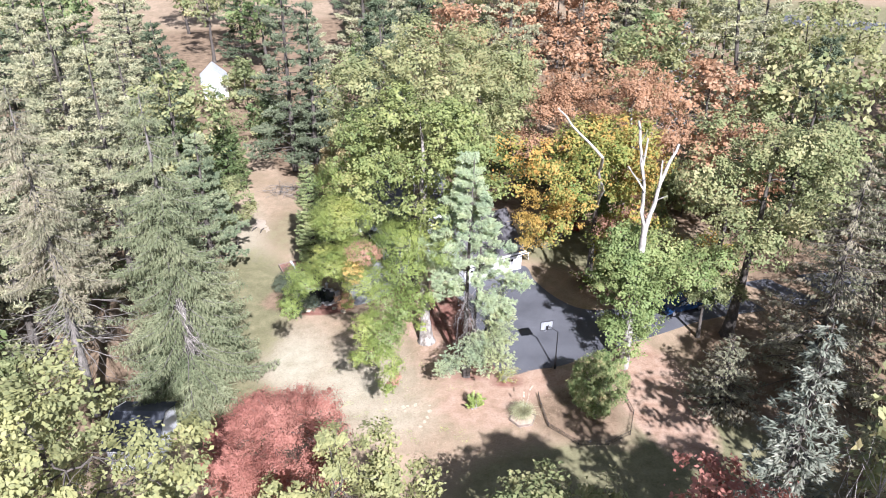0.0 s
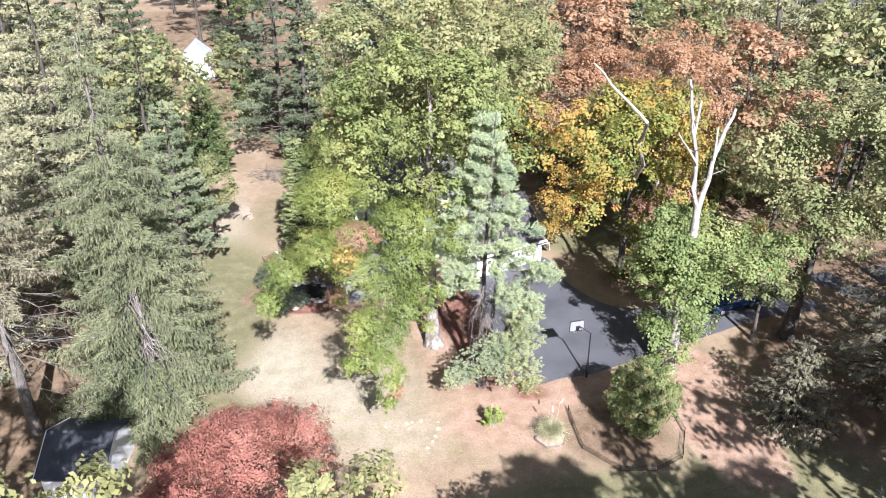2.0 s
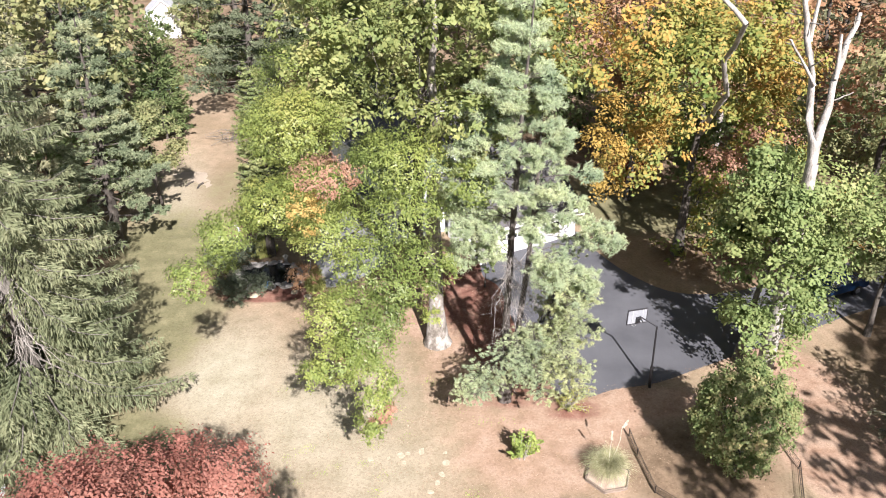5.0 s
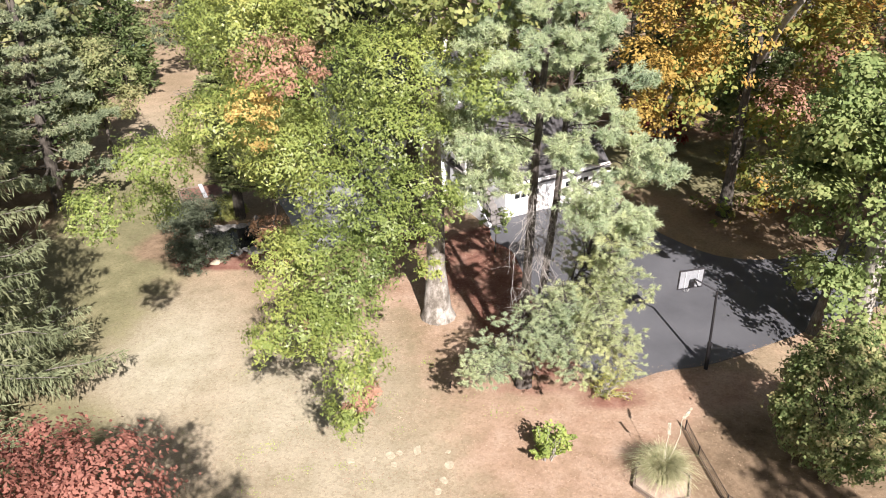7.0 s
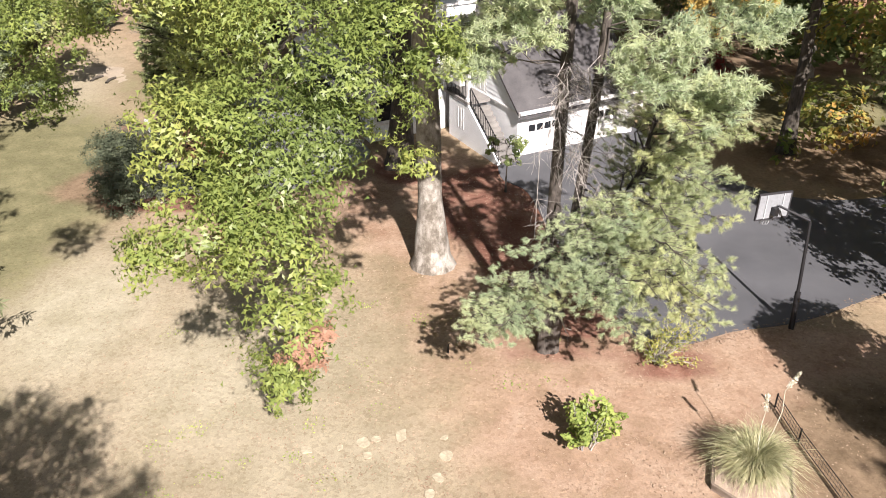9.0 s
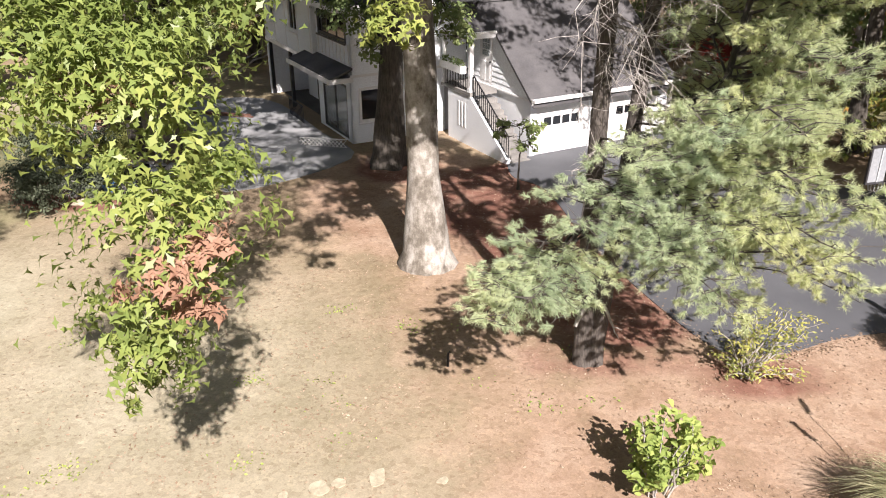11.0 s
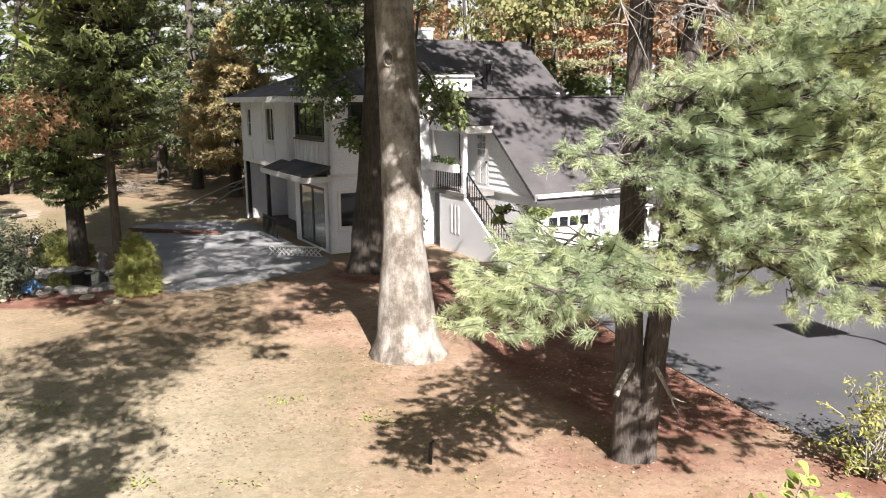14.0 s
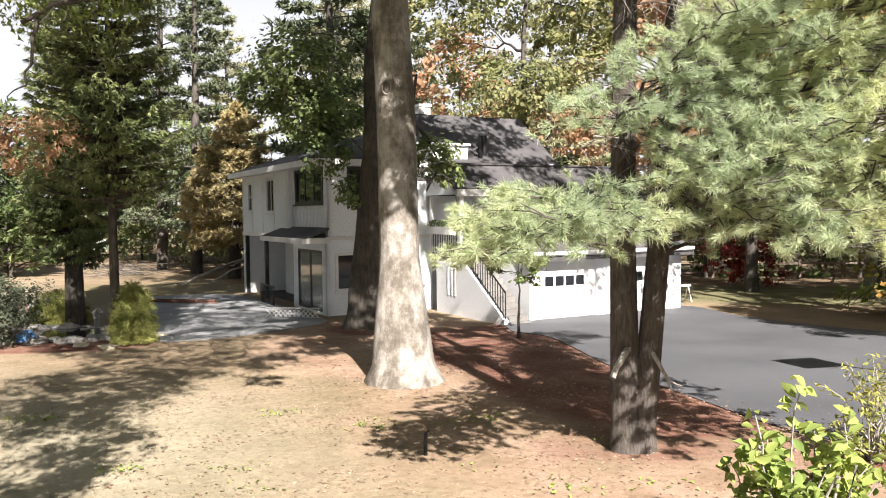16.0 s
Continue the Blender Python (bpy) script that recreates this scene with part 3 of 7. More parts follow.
def boxes(*bs):
    bm = bmesh.new()
    for b in bs:
        box(bm, *b)
    return bm


def poly_prism(pts, z0, z1, bm=None):
    """An upright prism over a plan of (x, y) points."""
    bm = bm or bmesh.new()
    lo = [bm.verts.new((px, py, z0)) for px, py in pts]
    hi = [bm.verts.new((px, py, z1)) for px, py in pts]
    bm.faces.new(lo[::-1])
    bm.faces.new(hi)
    for i in range(len(pts)):
        j = (i + 1) % len(pts)
        bm.faces.new((lo[i], lo[j], hi[j], hi[i]))
    bmesh.ops.recalc_face_normals(bm, faces=bm.faces)
    return bm


def smooth_loop(pts, cuts=6):
    """A closed, rounded outline through points (Catmull-Rom)."""
    p = np.array(pts, float)
    out = []
    for i in range(len(p)):
        a, b, c, d = p[i - 1], p[i], p[(i + 1) % len(p)], p[(i + 2) % len(p)]
        for t in np.linspace(0, 1, cuts, endpoint=False):
            out.append(0.5 * (2 * b + (c - a) * t + (2 * a - 5 * b + 4 * c - d) * t * t + (3 * b - a - 3 * c + d) * t ** 3))
    return [tuple(q) for q in out]

# ---- ground ----
def ground_material():
    m, n, l, b = node_mat("lawn")
    at = n.new("ShaderNodeAttribute")
    at.attribute_name = "cover"
    sep = n.new("ShaderNodeSeparateColor")
    l.new(at.outputs["Color"], sep.inputs[0])
    big, mid, fine = noise_tex(n, l, 0.16, 5), noise_tex(n, l, 0.9, 7, rough=0.62), noise_tex(n, l, 24, 8, rough=0.75)
    grass = ramp(n, [(0.3, (0.205, 0.166, 0.112)), (0.48, (0.252, 0.203, 0.148)), (0.7, (0.3, 0.243, 0.181))])
    l.new(big.outputs[0], grass.inputs[0])
    tint = ramp(n, [(0.3, (0.76, 0.76, 0.68)), (0.7, (1.15, 1.08, 1.02))])
    l.new(mid.outputs[0], tint.inputs[0])
    g = mix_col(n, l, 0.8, grass.outputs[0], tint.outputs[0], "MULTIPLY")
    litter = ramp(n, [(0.3, (0.22, 0.14, 0.098)), (0.5, (0.288, 0.205, 0.15)), (0.7, (0.33, 0.25, 0.19))])
    l.new(mid.outputs[0], litter.inputs[0])
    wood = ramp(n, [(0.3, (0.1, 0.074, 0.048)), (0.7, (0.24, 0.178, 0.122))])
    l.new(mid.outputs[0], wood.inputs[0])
    green = ramp(n, [(0.3, (0.115, 0.115, 0.062)), (0.7, (0.2, 0.188, 0.11))])
    l.new(mid.outputs[0], green.inputs[0])

    def soft(chan, amount):
        a = n.new("ShaderNodeMath")
        a.operation = "MULTIPLY_ADD"
        l.new(mid.outputs[0], a.inputs[0])
        a.inputs[1].default_value = amount
        l.new(sep.outputs[chan], a.inputs[2])
        r = n.new("ShaderNodeMapRange")
        l.new(a.outputs[0], r.inputs[0])
        r.inputs[1].default_value, r.inputs[2].default_value = 0.35 + amount / 2, 0.65 + amount / 2
        return r.outputs[0]
    worn = n.new("ShaderNodeAttribute")
    worn.attribute_name = "worn"
    straw_bed = ramp(n, [(0.3, (0.262, 0.243, 0.175)), (0.6, (0.335, 0.314, 0.24))])
    l.new(mid.outputs[0], straw_bed.inputs[0])
    c = mix_col(n, l, worn.outputs["Fac"], g, straw_bed.outputs[0])
    c = mix_col(n, l, soft(2, 0.6), c, green.outputs[0])
    c = mix_col(n, l, soft(0, 0.7), c, litter.outputs[0])
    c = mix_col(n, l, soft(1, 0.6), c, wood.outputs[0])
    at2 = n.new("ShaderNodeAttribute")
    at2.attribute_name = "mulch"
    # mulch colours, with the shade over the beds darkened into them
    shaded_mulch = ramp(n, [(0.3, (0.115, 0.05, 0.039)), (0.55, (0.195, 0.105, 0.08)), (0.75, (0.295, 0.2, 0.155))])
    l.new(mid.outputs[0], shaded_mulch.inputs[0])
    a = n.new("ShaderNodeMath")
    a.operation = "MULTIPLY_ADD"
    l.new(mid.outputs[0], a.inputs[0])
    a.inputs[1].default_value = 0.8
    l.new(at2.outputs["Fac"], a.inputs[2])
    r = n.new("ShaderNodeMapRange")
    l.new(a.outputs[0], r.inputs[0])
    r.inputs[1].default_value, r.inputs[2].default_value = 0.75, 1.05
    c = mix_col(n, l, r.outputs[0], c, shaded_mulch.outputs[0])
    # small flecks of leaf litter and dry blades, each with a tone of its own
    tc = n.new("ShaderNodeTexCoord")
    warp = n.new("ShaderNodeMix")
    warp.data_type = "VECTOR"
    warp.inputs[0].default_value = 0.06
    l.new(tc.outputs["Object"], warp.inputs[4])
    l.new(mid.outputs["Color"], warp.inputs[5])
    for scale, amount, lo, hi in ((13.0, 0.4, (0.62, 0.55, 0.5), (1.3, 1.27, 1.22)), (43.0, 0.25, (0.66, 0.64, 0.62), (1.3, 1.29, 1.26))):
        vo = n.new("ShaderNodeTexVoronoi")
        vo.inputs["Scale"].default_value = scale
        l.new(warp.outputs[1], vo.inputs["Vector"])
        sc = n.new("ShaderNodeSeparateColor")
        l.new(vo.outputs["Color"], sc.inputs[0])
        fl = ramp(n, [(0.0, lo), (0.35, (0.95, 0.94, 0.93)), (0.8, (1.05, 1.05, 1.05)), (1.0, hi)])
        l.new(sc.outputs[0], fl.inputs[0])
        c = mix_col(n, l, amount, c, fl.outputs[0], "MULTIPLY")
    sp = ramp(n, [(0.3, (0.6, 0.58, 0.55)), (0.72, (1.3, 1.3, 1.28))])
    l.new(fine.outputs[0], sp.inputs[0])
    l.new(mix_col(n, l, 0.4, c, sp.outputs[0], "MULTIPLY"), b.inputs["Base Color"])
    b.inputs["Roughness"].default_value = 0.95
    b.inputs["Specular IOR Level"].default_value = 0.1
    bump(n, l, fine.outputs[0], b, 0.35, 0.025)
    return m


def blob(X, Y, x, y, rx, ry, turn=0.0, edge=0.35):
    """1 inside an ellipse, 0 outside, with a soft edge."""
    c, s = math.cos(turn), math.sin(turn)
    u, v = ((X - x) * c + (Y - y) * s) / rx, (-(X - x) * s + (Y - y) * c) / ry
    d = np.sqrt(u * u + v * v)
    return np.clip((1 + edge - d) / (2 * edge), 0, 1)


def build_ground():
    xs = np.concatenate([[-900, -500, -260, -160], np.arange(-110, -32, 3.0), np.arange(-32, 42, 0.8), np.arange(42, 130, 3.0), [170, 280, 520, 900]])
    ys = np.concatenate([[-500, -200, -90], np.arange(-30, 30, 3.0), np.arange(30, 108, 0.8), np.arange(108, 190, 3.0), [230, 320, 560, 1000]])
    X, Y = np.meshgrid(xs, ys)
    h = 0.05 * np.sin(X * 0.31 + 1.2) * np.sin(Y * 0.27) + 0.03 * np.sin(X * 0.9 + Y * 0.7)
    flat = blob(X, Y, 5, 62, 24, 18)
    h = h * (1 - flat) + gh(X, Y)
    v = np.stack([X, Y, h], -1).reshape(-1, 3)
    nx, ny = len(xs), len(ys)
    i = (np.arange(ny - 1)[:, None] * nx + np.arange(nx - 1)[None]).ravel()
    f = np.stack([i, i + 1, i + nx + 1, i + nx], -1)
    me = np_mesh("ground", v, f, True)
    x, y = v[:, 0], v[:, 1]
    litter = np.maximum.reduce([blob(x, y, 1.8, 54, 5, 7) * 0.62, blob(x, y, 4.0, 47.8, 5.5, 3.6) * 0.72, blob(x, y, -1.5, 61, 4, 6, 0.4), blob(x, y, 17, 49, 3.5, 8, 0.2), blob(x, y, 8, 50, 6, 2.2)]) * 0.9
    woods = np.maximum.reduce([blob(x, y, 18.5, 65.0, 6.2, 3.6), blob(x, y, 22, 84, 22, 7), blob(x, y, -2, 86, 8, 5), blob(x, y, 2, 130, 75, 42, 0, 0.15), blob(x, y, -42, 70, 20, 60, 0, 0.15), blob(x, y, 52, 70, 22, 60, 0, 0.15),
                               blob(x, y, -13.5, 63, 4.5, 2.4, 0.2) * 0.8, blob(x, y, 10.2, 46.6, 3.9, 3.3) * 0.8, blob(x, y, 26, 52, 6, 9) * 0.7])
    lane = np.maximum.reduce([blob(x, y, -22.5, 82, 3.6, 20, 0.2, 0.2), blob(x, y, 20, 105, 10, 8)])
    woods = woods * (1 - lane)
    green = np.maximum.reduce([blob(x, y, 10, 38, 10, 5.5) * 0.9, blob(x, y, -16, 46, 4, 5) * 0.8, blob(x, y, -20, 60, 7, 14) * 0.7, blob(x, y, 75, 160, 45, 30) * 0.9, blob(x, y, 20, 40, 8, 8) * 0.8, blob(x, y, 17, 73.5, 11, 6) * 0.85, blob(x, y, -14, 76, 7, 7) * 0.5])
    # mulch beds; the patch between pine and oak also paints in shade
    mulch = np.maximum.reduce([blob(x, y, 0.6, 60.3, 2.4, 3.6, 0.25), blob(x, y, 1.2, 63.2, 1.6, 1.4), blob(x, y, 2.2, 55.8, 2.1, 4.6, 0.28), blob(x, y, 2.0, 51.2, 1.7, 1.2) * 0.55, blob(x, y, -2.6, 64.0, 1.5, 1.5), blob(x, y, -11.4, 61.1, 3.4, 1.1, 0.05), blob(x, y, 5.2, 50.4, 1.6, 0.9) * 0.7])
    worn = np.maximum.reduce([blob(x, y, -7.2, 50.5, 4.2, 5.2, 0.3, 0.6) * 0.85, blob(x, y, -12.4, 53.0, 3.0, 4.5, 0.2, 0.6), blob(x, y, -4.2, 46.5, 3.2, 2.6, 0, 0.6) * 0.7, blob(x, y, -20.5, 72, 2.0, 9, 0.2, 0.6) * 0.7])
    me.attributes.new("worn", "FLOAT", "POINT").data.foreach_set("value", worn.astype(np.float32))
    me.attributes.new("mulch", "FLOAT", "POINT").data.foreach_set("value", mulch.astype(np.float32))
    col = me.color_attributes.new("cover", "FLOAT_COLOR", "POINT")
    col.data.foreach_set("color", np.stack([litter, woods, green, np.ones_like(litter)], -1).astype(np.float32).ravel())
    return tagged(link_mesh("ground", me, ground_material()), "dry autumn lawn of tan grass with fallen leaves and pine needles", "lawn", kind="structure")


build_ground()
asphalt = surface("asphalt", (0.055, 0.058, 0.066), (0.09, 0.094, 0.105), 0.35, 60, 0.85, 0.35, 0.006)
DRIVE = [(1.3, 63.2), (2.3, 61.6), (2.9, 57.6), (3.75, 54.1), (4.7, 51.5), (5.9, 51.3), (7.5, 51.95), (9.8, 52.5), (12.9, 54.0), (19.5, 57.2), (25.5, 59.8), (40, 63.2), (40, 67.6), (25, 64.6), (17, 61.3), (13, 61.0), (10.6, 63.1), (9.0, 66.0), (7.8, 68.9), (2.1, 66.0)]


def on_ground(bm, lift, deep=0.15):
    """Lays a flat slab's top and bottom along the ground."""
    for w in bm.verts:
        w.co.z = float(gh(w.co.x, w.co.y)) + (lift if w.co.z > 0 else -deep)
    return bm


tagged(part("driveway", on_ground(poly_prism(smooth_loop(DRIVE, 5), -0.1, 0.1), 0.02), asphalt), "smooth dark grey asphalt driveway in front of the garage", "driveway", kind="structure")
concrete = surface("concrete", (0.165, 0.172, 0.18), (0.28, 0.288, 0.295), 0.7, 30, 0.9, 0.3, 0.006)
PATIO = [(-8.1, 61.6), (-4.4, 65.2), (-5.9, 68.6), (-9.5, 74.5), (-13.5, 73.5), (-11.5, 69.5), (-9.6, 65.5)]
tagged(part("patio", on_ground(poly_prism(smooth_loop(PATIO, 4), -0.1, 0.1), 0.03), concrete), "weathered grey concrete patio beside the house", "patio", kind="structure")

# ---- house ----
white_siding = surface("white_siding", (0.8, 0.84, 0.88), (0.85, 0.885, 0.92), 0.8, 20, 0.55, 0.12, 0.004)
white_trim = plain("white_trim", (0.78, 0.78, 0.78), 0.45)
shingles = surface("shingles", (0.045, 0.044, 0.048), (0.098, 0.095, 0.099), 0.9, 26, 0.9, 0.6, 0.015)
black_metal = plain("black_metal", (0.018, 0.018, 0.02), 0.4, 0.3)
dark_frame = plain("dark_frame", (0.035, 0.035, 0.04), 0.4)
stucco = surface("stucco", (0.75, 0.775, 0.81), (0.83, 0.85, 0.875), 0.6, 40, 0.85, 0.35, 0.006)
step_stone = surface("step_stone", (0.14, 0.135, 0.13), (0.25, 0.24, 0.225), 1.2, 30, 0.9, 0.4, 0.008)
m, n, l, b = node_mat("window_glass")
b.inputs["Base Color"].default_value = (0.75, 0.8, 0.82, 1)
b.inputs["Roughness"].default_value = 0.03
b.inputs["Transmission Weight"].default_value = 0.75
b.inputs["IOR"].default_value = 1.45
glass = m
m, n, l, b = node_mat("dark_glass")
b.inputs["Base Color"].default_value = (0.015, 0.017, 0.02, 1)
b.inputs["Roughness"].default_value = 0.05
dark_glass = m
interior = surface("interior", (0.06, 0.055, 0.05), (0.12, 0.11, 0.1), 0.8, 6, 0.9, 0.1)

house = tagged(new("house"), "white two-storey house with dark shingle roofs and attached garage", "house")
house.matrix_world = pose(2.13, 65.26, -0.2, 0, 0, 28)


def wall(name, x0, y0, x1, y1, z0, z1, holes=(), material=None, thick=0.16, label="", inward=1):
    """A wall from (x0, y0) to (x1, y1) with its thickness to the left of that way; holes: (s0, s1, z0, z1) along it."""
    ln, ang = math.hypot(x1 - x0, y1 - y0), math.degrees(math.atan2(y1 - y0, x1 - x0))
    bm = bmesh.new()
    cuts = sorted({0.0, ln, *[h[0] for h in holes], *[h[1] for h in holes]})
    for a, c in zip(cuts, cuts[1:]):
        spans = [(h[2], h[3]) for h in holes if h[0] <= a + 1e-6 and h[1] >= c - 1e-6]
        z = z0
        for lo, hi in sorted(spans):
            if lo > z + 1e-4:
                box(bm, a, 0, z, c, thick * inward, lo)
            z = hi
        if z < z1 - 1e-4:
            box(bm, a, 0, z, c, thick * inward, z1)
    bmesh.ops.remove_doubles(bm, verts=bm.verts, dist=0.0005)
    ob = part(name, bm, material or white_siding, house, label)
    ob.matrix_basis = pose(x0, y0, 0, 0, 0, ang)
    return ob


def window(on, s0, s1, z0, z1, bars=1, frame_mat=None, name="window", depth=0.16, rows=0, sill=True):
    """A window in a wall's hole: frame, glass and sill."""
    fr = frame_mat or white_trim
    t = 0.06
    bm = boxes((s0 - 0.05, -0.03, z0 - 0.05, s0 + t, depth * 0.6, z1 + 0.05), (s1 - t, -0.03, z0 - 0.05, s1 + 0.05, depth * 0.6, z1 + 0.05),
               (s0 + t, -0.03, z1 - t, s1 - t, depth * 0.6, z1 + 0.05), (s0 + t, -0.03, z0 - 0.05, s1 - t, depth * 0.6, z0 + t))
    for i in range(bars):
        c = s0 + (s1 - s0) * (i + 1) / (bars + 1)
        box(bm, c - 0.025, 0.01, z0 + t, c + 0.025, depth * 0.5, z1 - t)
    for i in range(rows):
        c = z0 + (z1 - z0) * (i + 1) / (rows + 1)
        box(bm, s0 + t, 0.015, c - 0.02, s1 - t, depth * 0.45, c + 0.02)
    w = part(name, bm, fr, on)
    part("pane", boxes((s0 + t * 0.9, depth * 0.2, z0 + t * 0.9, s1 - t * 0.9, depth * 0.2 + 0.008, z1 - t * 0.9)), dark_glass, w)
    if sill:
        part("sill", boxes((s0 - 0.09, -0.1, z0 - 0.1, s1 + 0.09, -0.031, z0 - 0.052)), fr, w)
    return w


def slab(pts, thick):
    """A roof slab: a planar outline with thickness downwards."""
    bm = bmesh.new()
    hi = [bm.verts.new(p) for p in pts]
    lo = [bm.verts.new((p[0], p[1], p[2] - thick)) for p in pts]
    bm.faces.new(hi)
    bm.faces.new(lo[::-1])
    for i in range(len(pts)):
        j = (i + 1) % len(pts)
        bm.faces.new((hi[i], lo[i], lo[j], hi[j]))
    bmesh.ops.recalc_face_normals(bm, faces=bm.faces)
    return bm


# garage wing
GW, GE, RY, SL = 6.45, 2.26, 3.5, 0.81
wall("garage_wall", 0, 0, GW, 0, -0.1, GE, [(0.25, 2.65, -0.1, 2.0), (3.6, 6.0, -0.1, 2.0)], stucco)
for gx in (0.25, 3.6):
    gd = part("garage_door", boxes((gx, 0.06, -0.04, gx + 2.4, 0.1, 1.06), (gx, 0.06, 1.38, gx + 2.4, 0.1, 2.0)), white_trim, house, "white panelled garage door with a row of four small windows")
    xs = [gx] + [gx + 0.385 + 0.41 * i + d for i in range(4) for d in (0.0, 0.34)] + [gx + 2.4]
    for a, c in zip(xs[::2], xs[1::2]):
        part("mullion", boxes((a, 0.06, 1.06, c, 0.1, 1.38)), white_trim, gd)
    for i in range(4):
        a = gx + 0.385 + 0.41 * i
        part("pane", boxes((a, 0.075, 1.06, a + 0.34, 0.085, 1.38)), dark_glass, gd)
        for r in range(3):
            z = -0.0 + r * 0.34 if r < 3 else 0
            bm = boxes((gx + 0.12 + 0.57 * i, 0.045, z + 0.03, gx + 0.57 + 0.57 * i, 0.058, z + 0.29))
            bmesh.ops.bevel(bm, geom=bm.edges[:], offset=0.008, segments=1, affect="EDGES")
            part("panel", bm, white_trim, gd)
part("fascia", boxes((-0.15, -0.34, 1.98, GW + 0.2, -0.26, 2.2), (-0.05, -0.26, 2.02, GW, -0.02, 2.06)), white_trim, house)
part("gutter", boxes((-0.15, -0.46, 2.1, GW + 0.2, -0.35, 2.2)), white_trim, house)
wall("garage_side_wall", GW, 0, GW, 7, -0.1, 2.2, (), stucco)
wall("side_wall", 0, 4.7, 0, 0.16, -0.1, 2.1, (), stucco)
side = wall("upper_wall", 0, 4.7, 0, 1.2, 2.1, 2.2, (), white_siding)


# clapboards on the gable, cut to the roof's slope and round the door
def clapboards(parent):
    z = 2.12
    while z < 4.95:
        y_low = max(0.02, (z + 0.2 - GE) / SL + 0.12)
        spans = [(y_low, 4.6)]
        if z < 4.12:
            spans = [(y_low, 2.62), (3.58, 4.6)]
        for a, c in spans:
            if c - a < 0.08:
                continue
            cut = 0.2 / SL if a == y_low and y_low > 0.03 else 0
            bm = bmesh.new()
            ring = [bm.verts.new(p) for p in ((-0.035, a, z), (-0.035, c, z), (-0.012, c, z + 0.21), (-0.012, a + cut * 0.2, z + 0.21),
                                              (0.05, a, z), (0.05, c, z), (0.05, c, z + 0.21), (0.05, a + cut * 0.2, z + 0.21))]
            for q in ((0, 3, 2, 1), (4, 5, 6, 7), (0, 1, 5, 4), (2, 3, 7, 6), (0, 4, 7, 3), (1, 2, 6, 5)):
                bm.faces.new([ring[i] for i in q])
            part("clapboard", bm, white_siding, parent)
        z += 0.2


bm = bmesh.new()
vs = [bm.verts.new((0.06, yy, zz)) for yy, zz in ((0.1, 2.1), (4.7, 2.1), (4.7, 4.1), (RY, 4.98), (0.1, 2.2))]
bm.faces.new(vs)
r = bmesh.ops.extrude_face_region(bm, geom=bm.faces[:])
bmesh.ops.translate(bm, vec=(0.1, 0, 0), verts=[g for g in r["geom"] if isinstance(g, bmesh.types.BMVert)])
bmesh.ops.recalc_face_normals(bm, faces=bm.faces)
gable = part("gable_wall", bm, white_siding, house)
clapboards(gable)
part("water_table", boxes((-0.06, 0.0, 2.05, 0.02, 4.6, 2.115)), white_trim, house)
pd = part("porch_door", boxes((-0.03, 2.64, 2.08, 0.055, 3.56, 4.1)), white_trim, house, "white panelled entrance door with small panes")
for i in range(3):
    for j in range(3):
        part("pane", boxes((-0.036, 2.85 + 0.18 * i, 3.2 + 0.24 * j, -0.031, 3.0 + 0.18 * i, 3.41 + 0.24 * j)), glass, pd)
for i in range(2):
    part("panel", boxes((-0.042, 2.78 + 0.36 * i, 2.25, -0.031, 3.06 + 0.36 * i, 3.0)), white_trim, pd)
part("knob", boxes((-0.09, 2.72, 2.98, -0.031, 2.77, 3.03)), black_metal, pd)


def zr(yy):
    return GE + 0.06 + SL * yy


part("garage_roof", slab([(-0.14, -0.36, zr(-0.36)), (GW + 0.25, -0.36, zr(-0.36)), (GW + 0.25, RY, zr(RY)), (-1.3, RY, zr(RY)), (-1.3, 2.4, zr(2.4)), (-0.14, 2.4, zr(2.4))], 0.12), shingles, house, "dark grey asphalt shingle roof dappled with shade")
part("garage_roof", slab([(-1.3, RY + 0.004, zr(RY)), (GW + 0.25, RY + 0.004, zr(RY)), (GW + 0.25, 6.2, zr(RY) - 2.2), (-1.3, 6.2, zr(RY) - 2.2)], 0.12), shingles, house)
part("ridge_cap", boxes((-1.3, RY - 0.12, zr(RY) - 0.03, GW + 0.25, RY + 0.12, zr(RY) + 0.025)), shingles, house)
part("porch_fascia", boxes((-1.32, 2.24, zr(2.4) - 0.26, -0.1, 2.36, zr(2.4) - 0.03)), white_trim, house)
bm = bmesh.new()
vs = [bm.verts.new((-1.28, yy, zz)) for yy, zz in ((2.42, zr(2.4) - 0.2), (4.66, zr(2.4) - 0.2), (RY, zr(RY) - 0.14))]
bm.faces.new(vs)
r = bmesh.ops.extrude_face_region(bm, geom=bm.faces[:])
bmesh.ops.translate(bm, vec=(0.08, 0, 0), verts=[g for g in r["geom"] if isinstance(g, bmesh.types.BMVert)])
bmesh.ops.recalc_face_normals(bm, faces=bm.faces)
part("porch_gable", bm, white_siding, house)

# porch landing, stairs and rails
part("landing", boxes((-1.25, 2.2, 1.93, -0.07, 4.5, 2.06)), step_stone, house)
for i in range(11):
    z, yy = 1.98 - (i + 1) * 0.175, 2.2 - i * 0.235
    part("step", boxes((-1.05, yy - 0.26, z - 0.17, -0.2, yy, z)), step_stone, house)
bm = bmesh.new()
vs = [bm.verts.new((-1.22, yy, zz)) for yy, zz in ((-0.4, -0.1), (3.95, -0.1), (3.95, 1.92), (2.25, 1.92), (-0.4, 0.16))]
bm.faces.new(vs)
r = bmesh.ops.extrude_face_region(bm, geom=bm.faces[:])
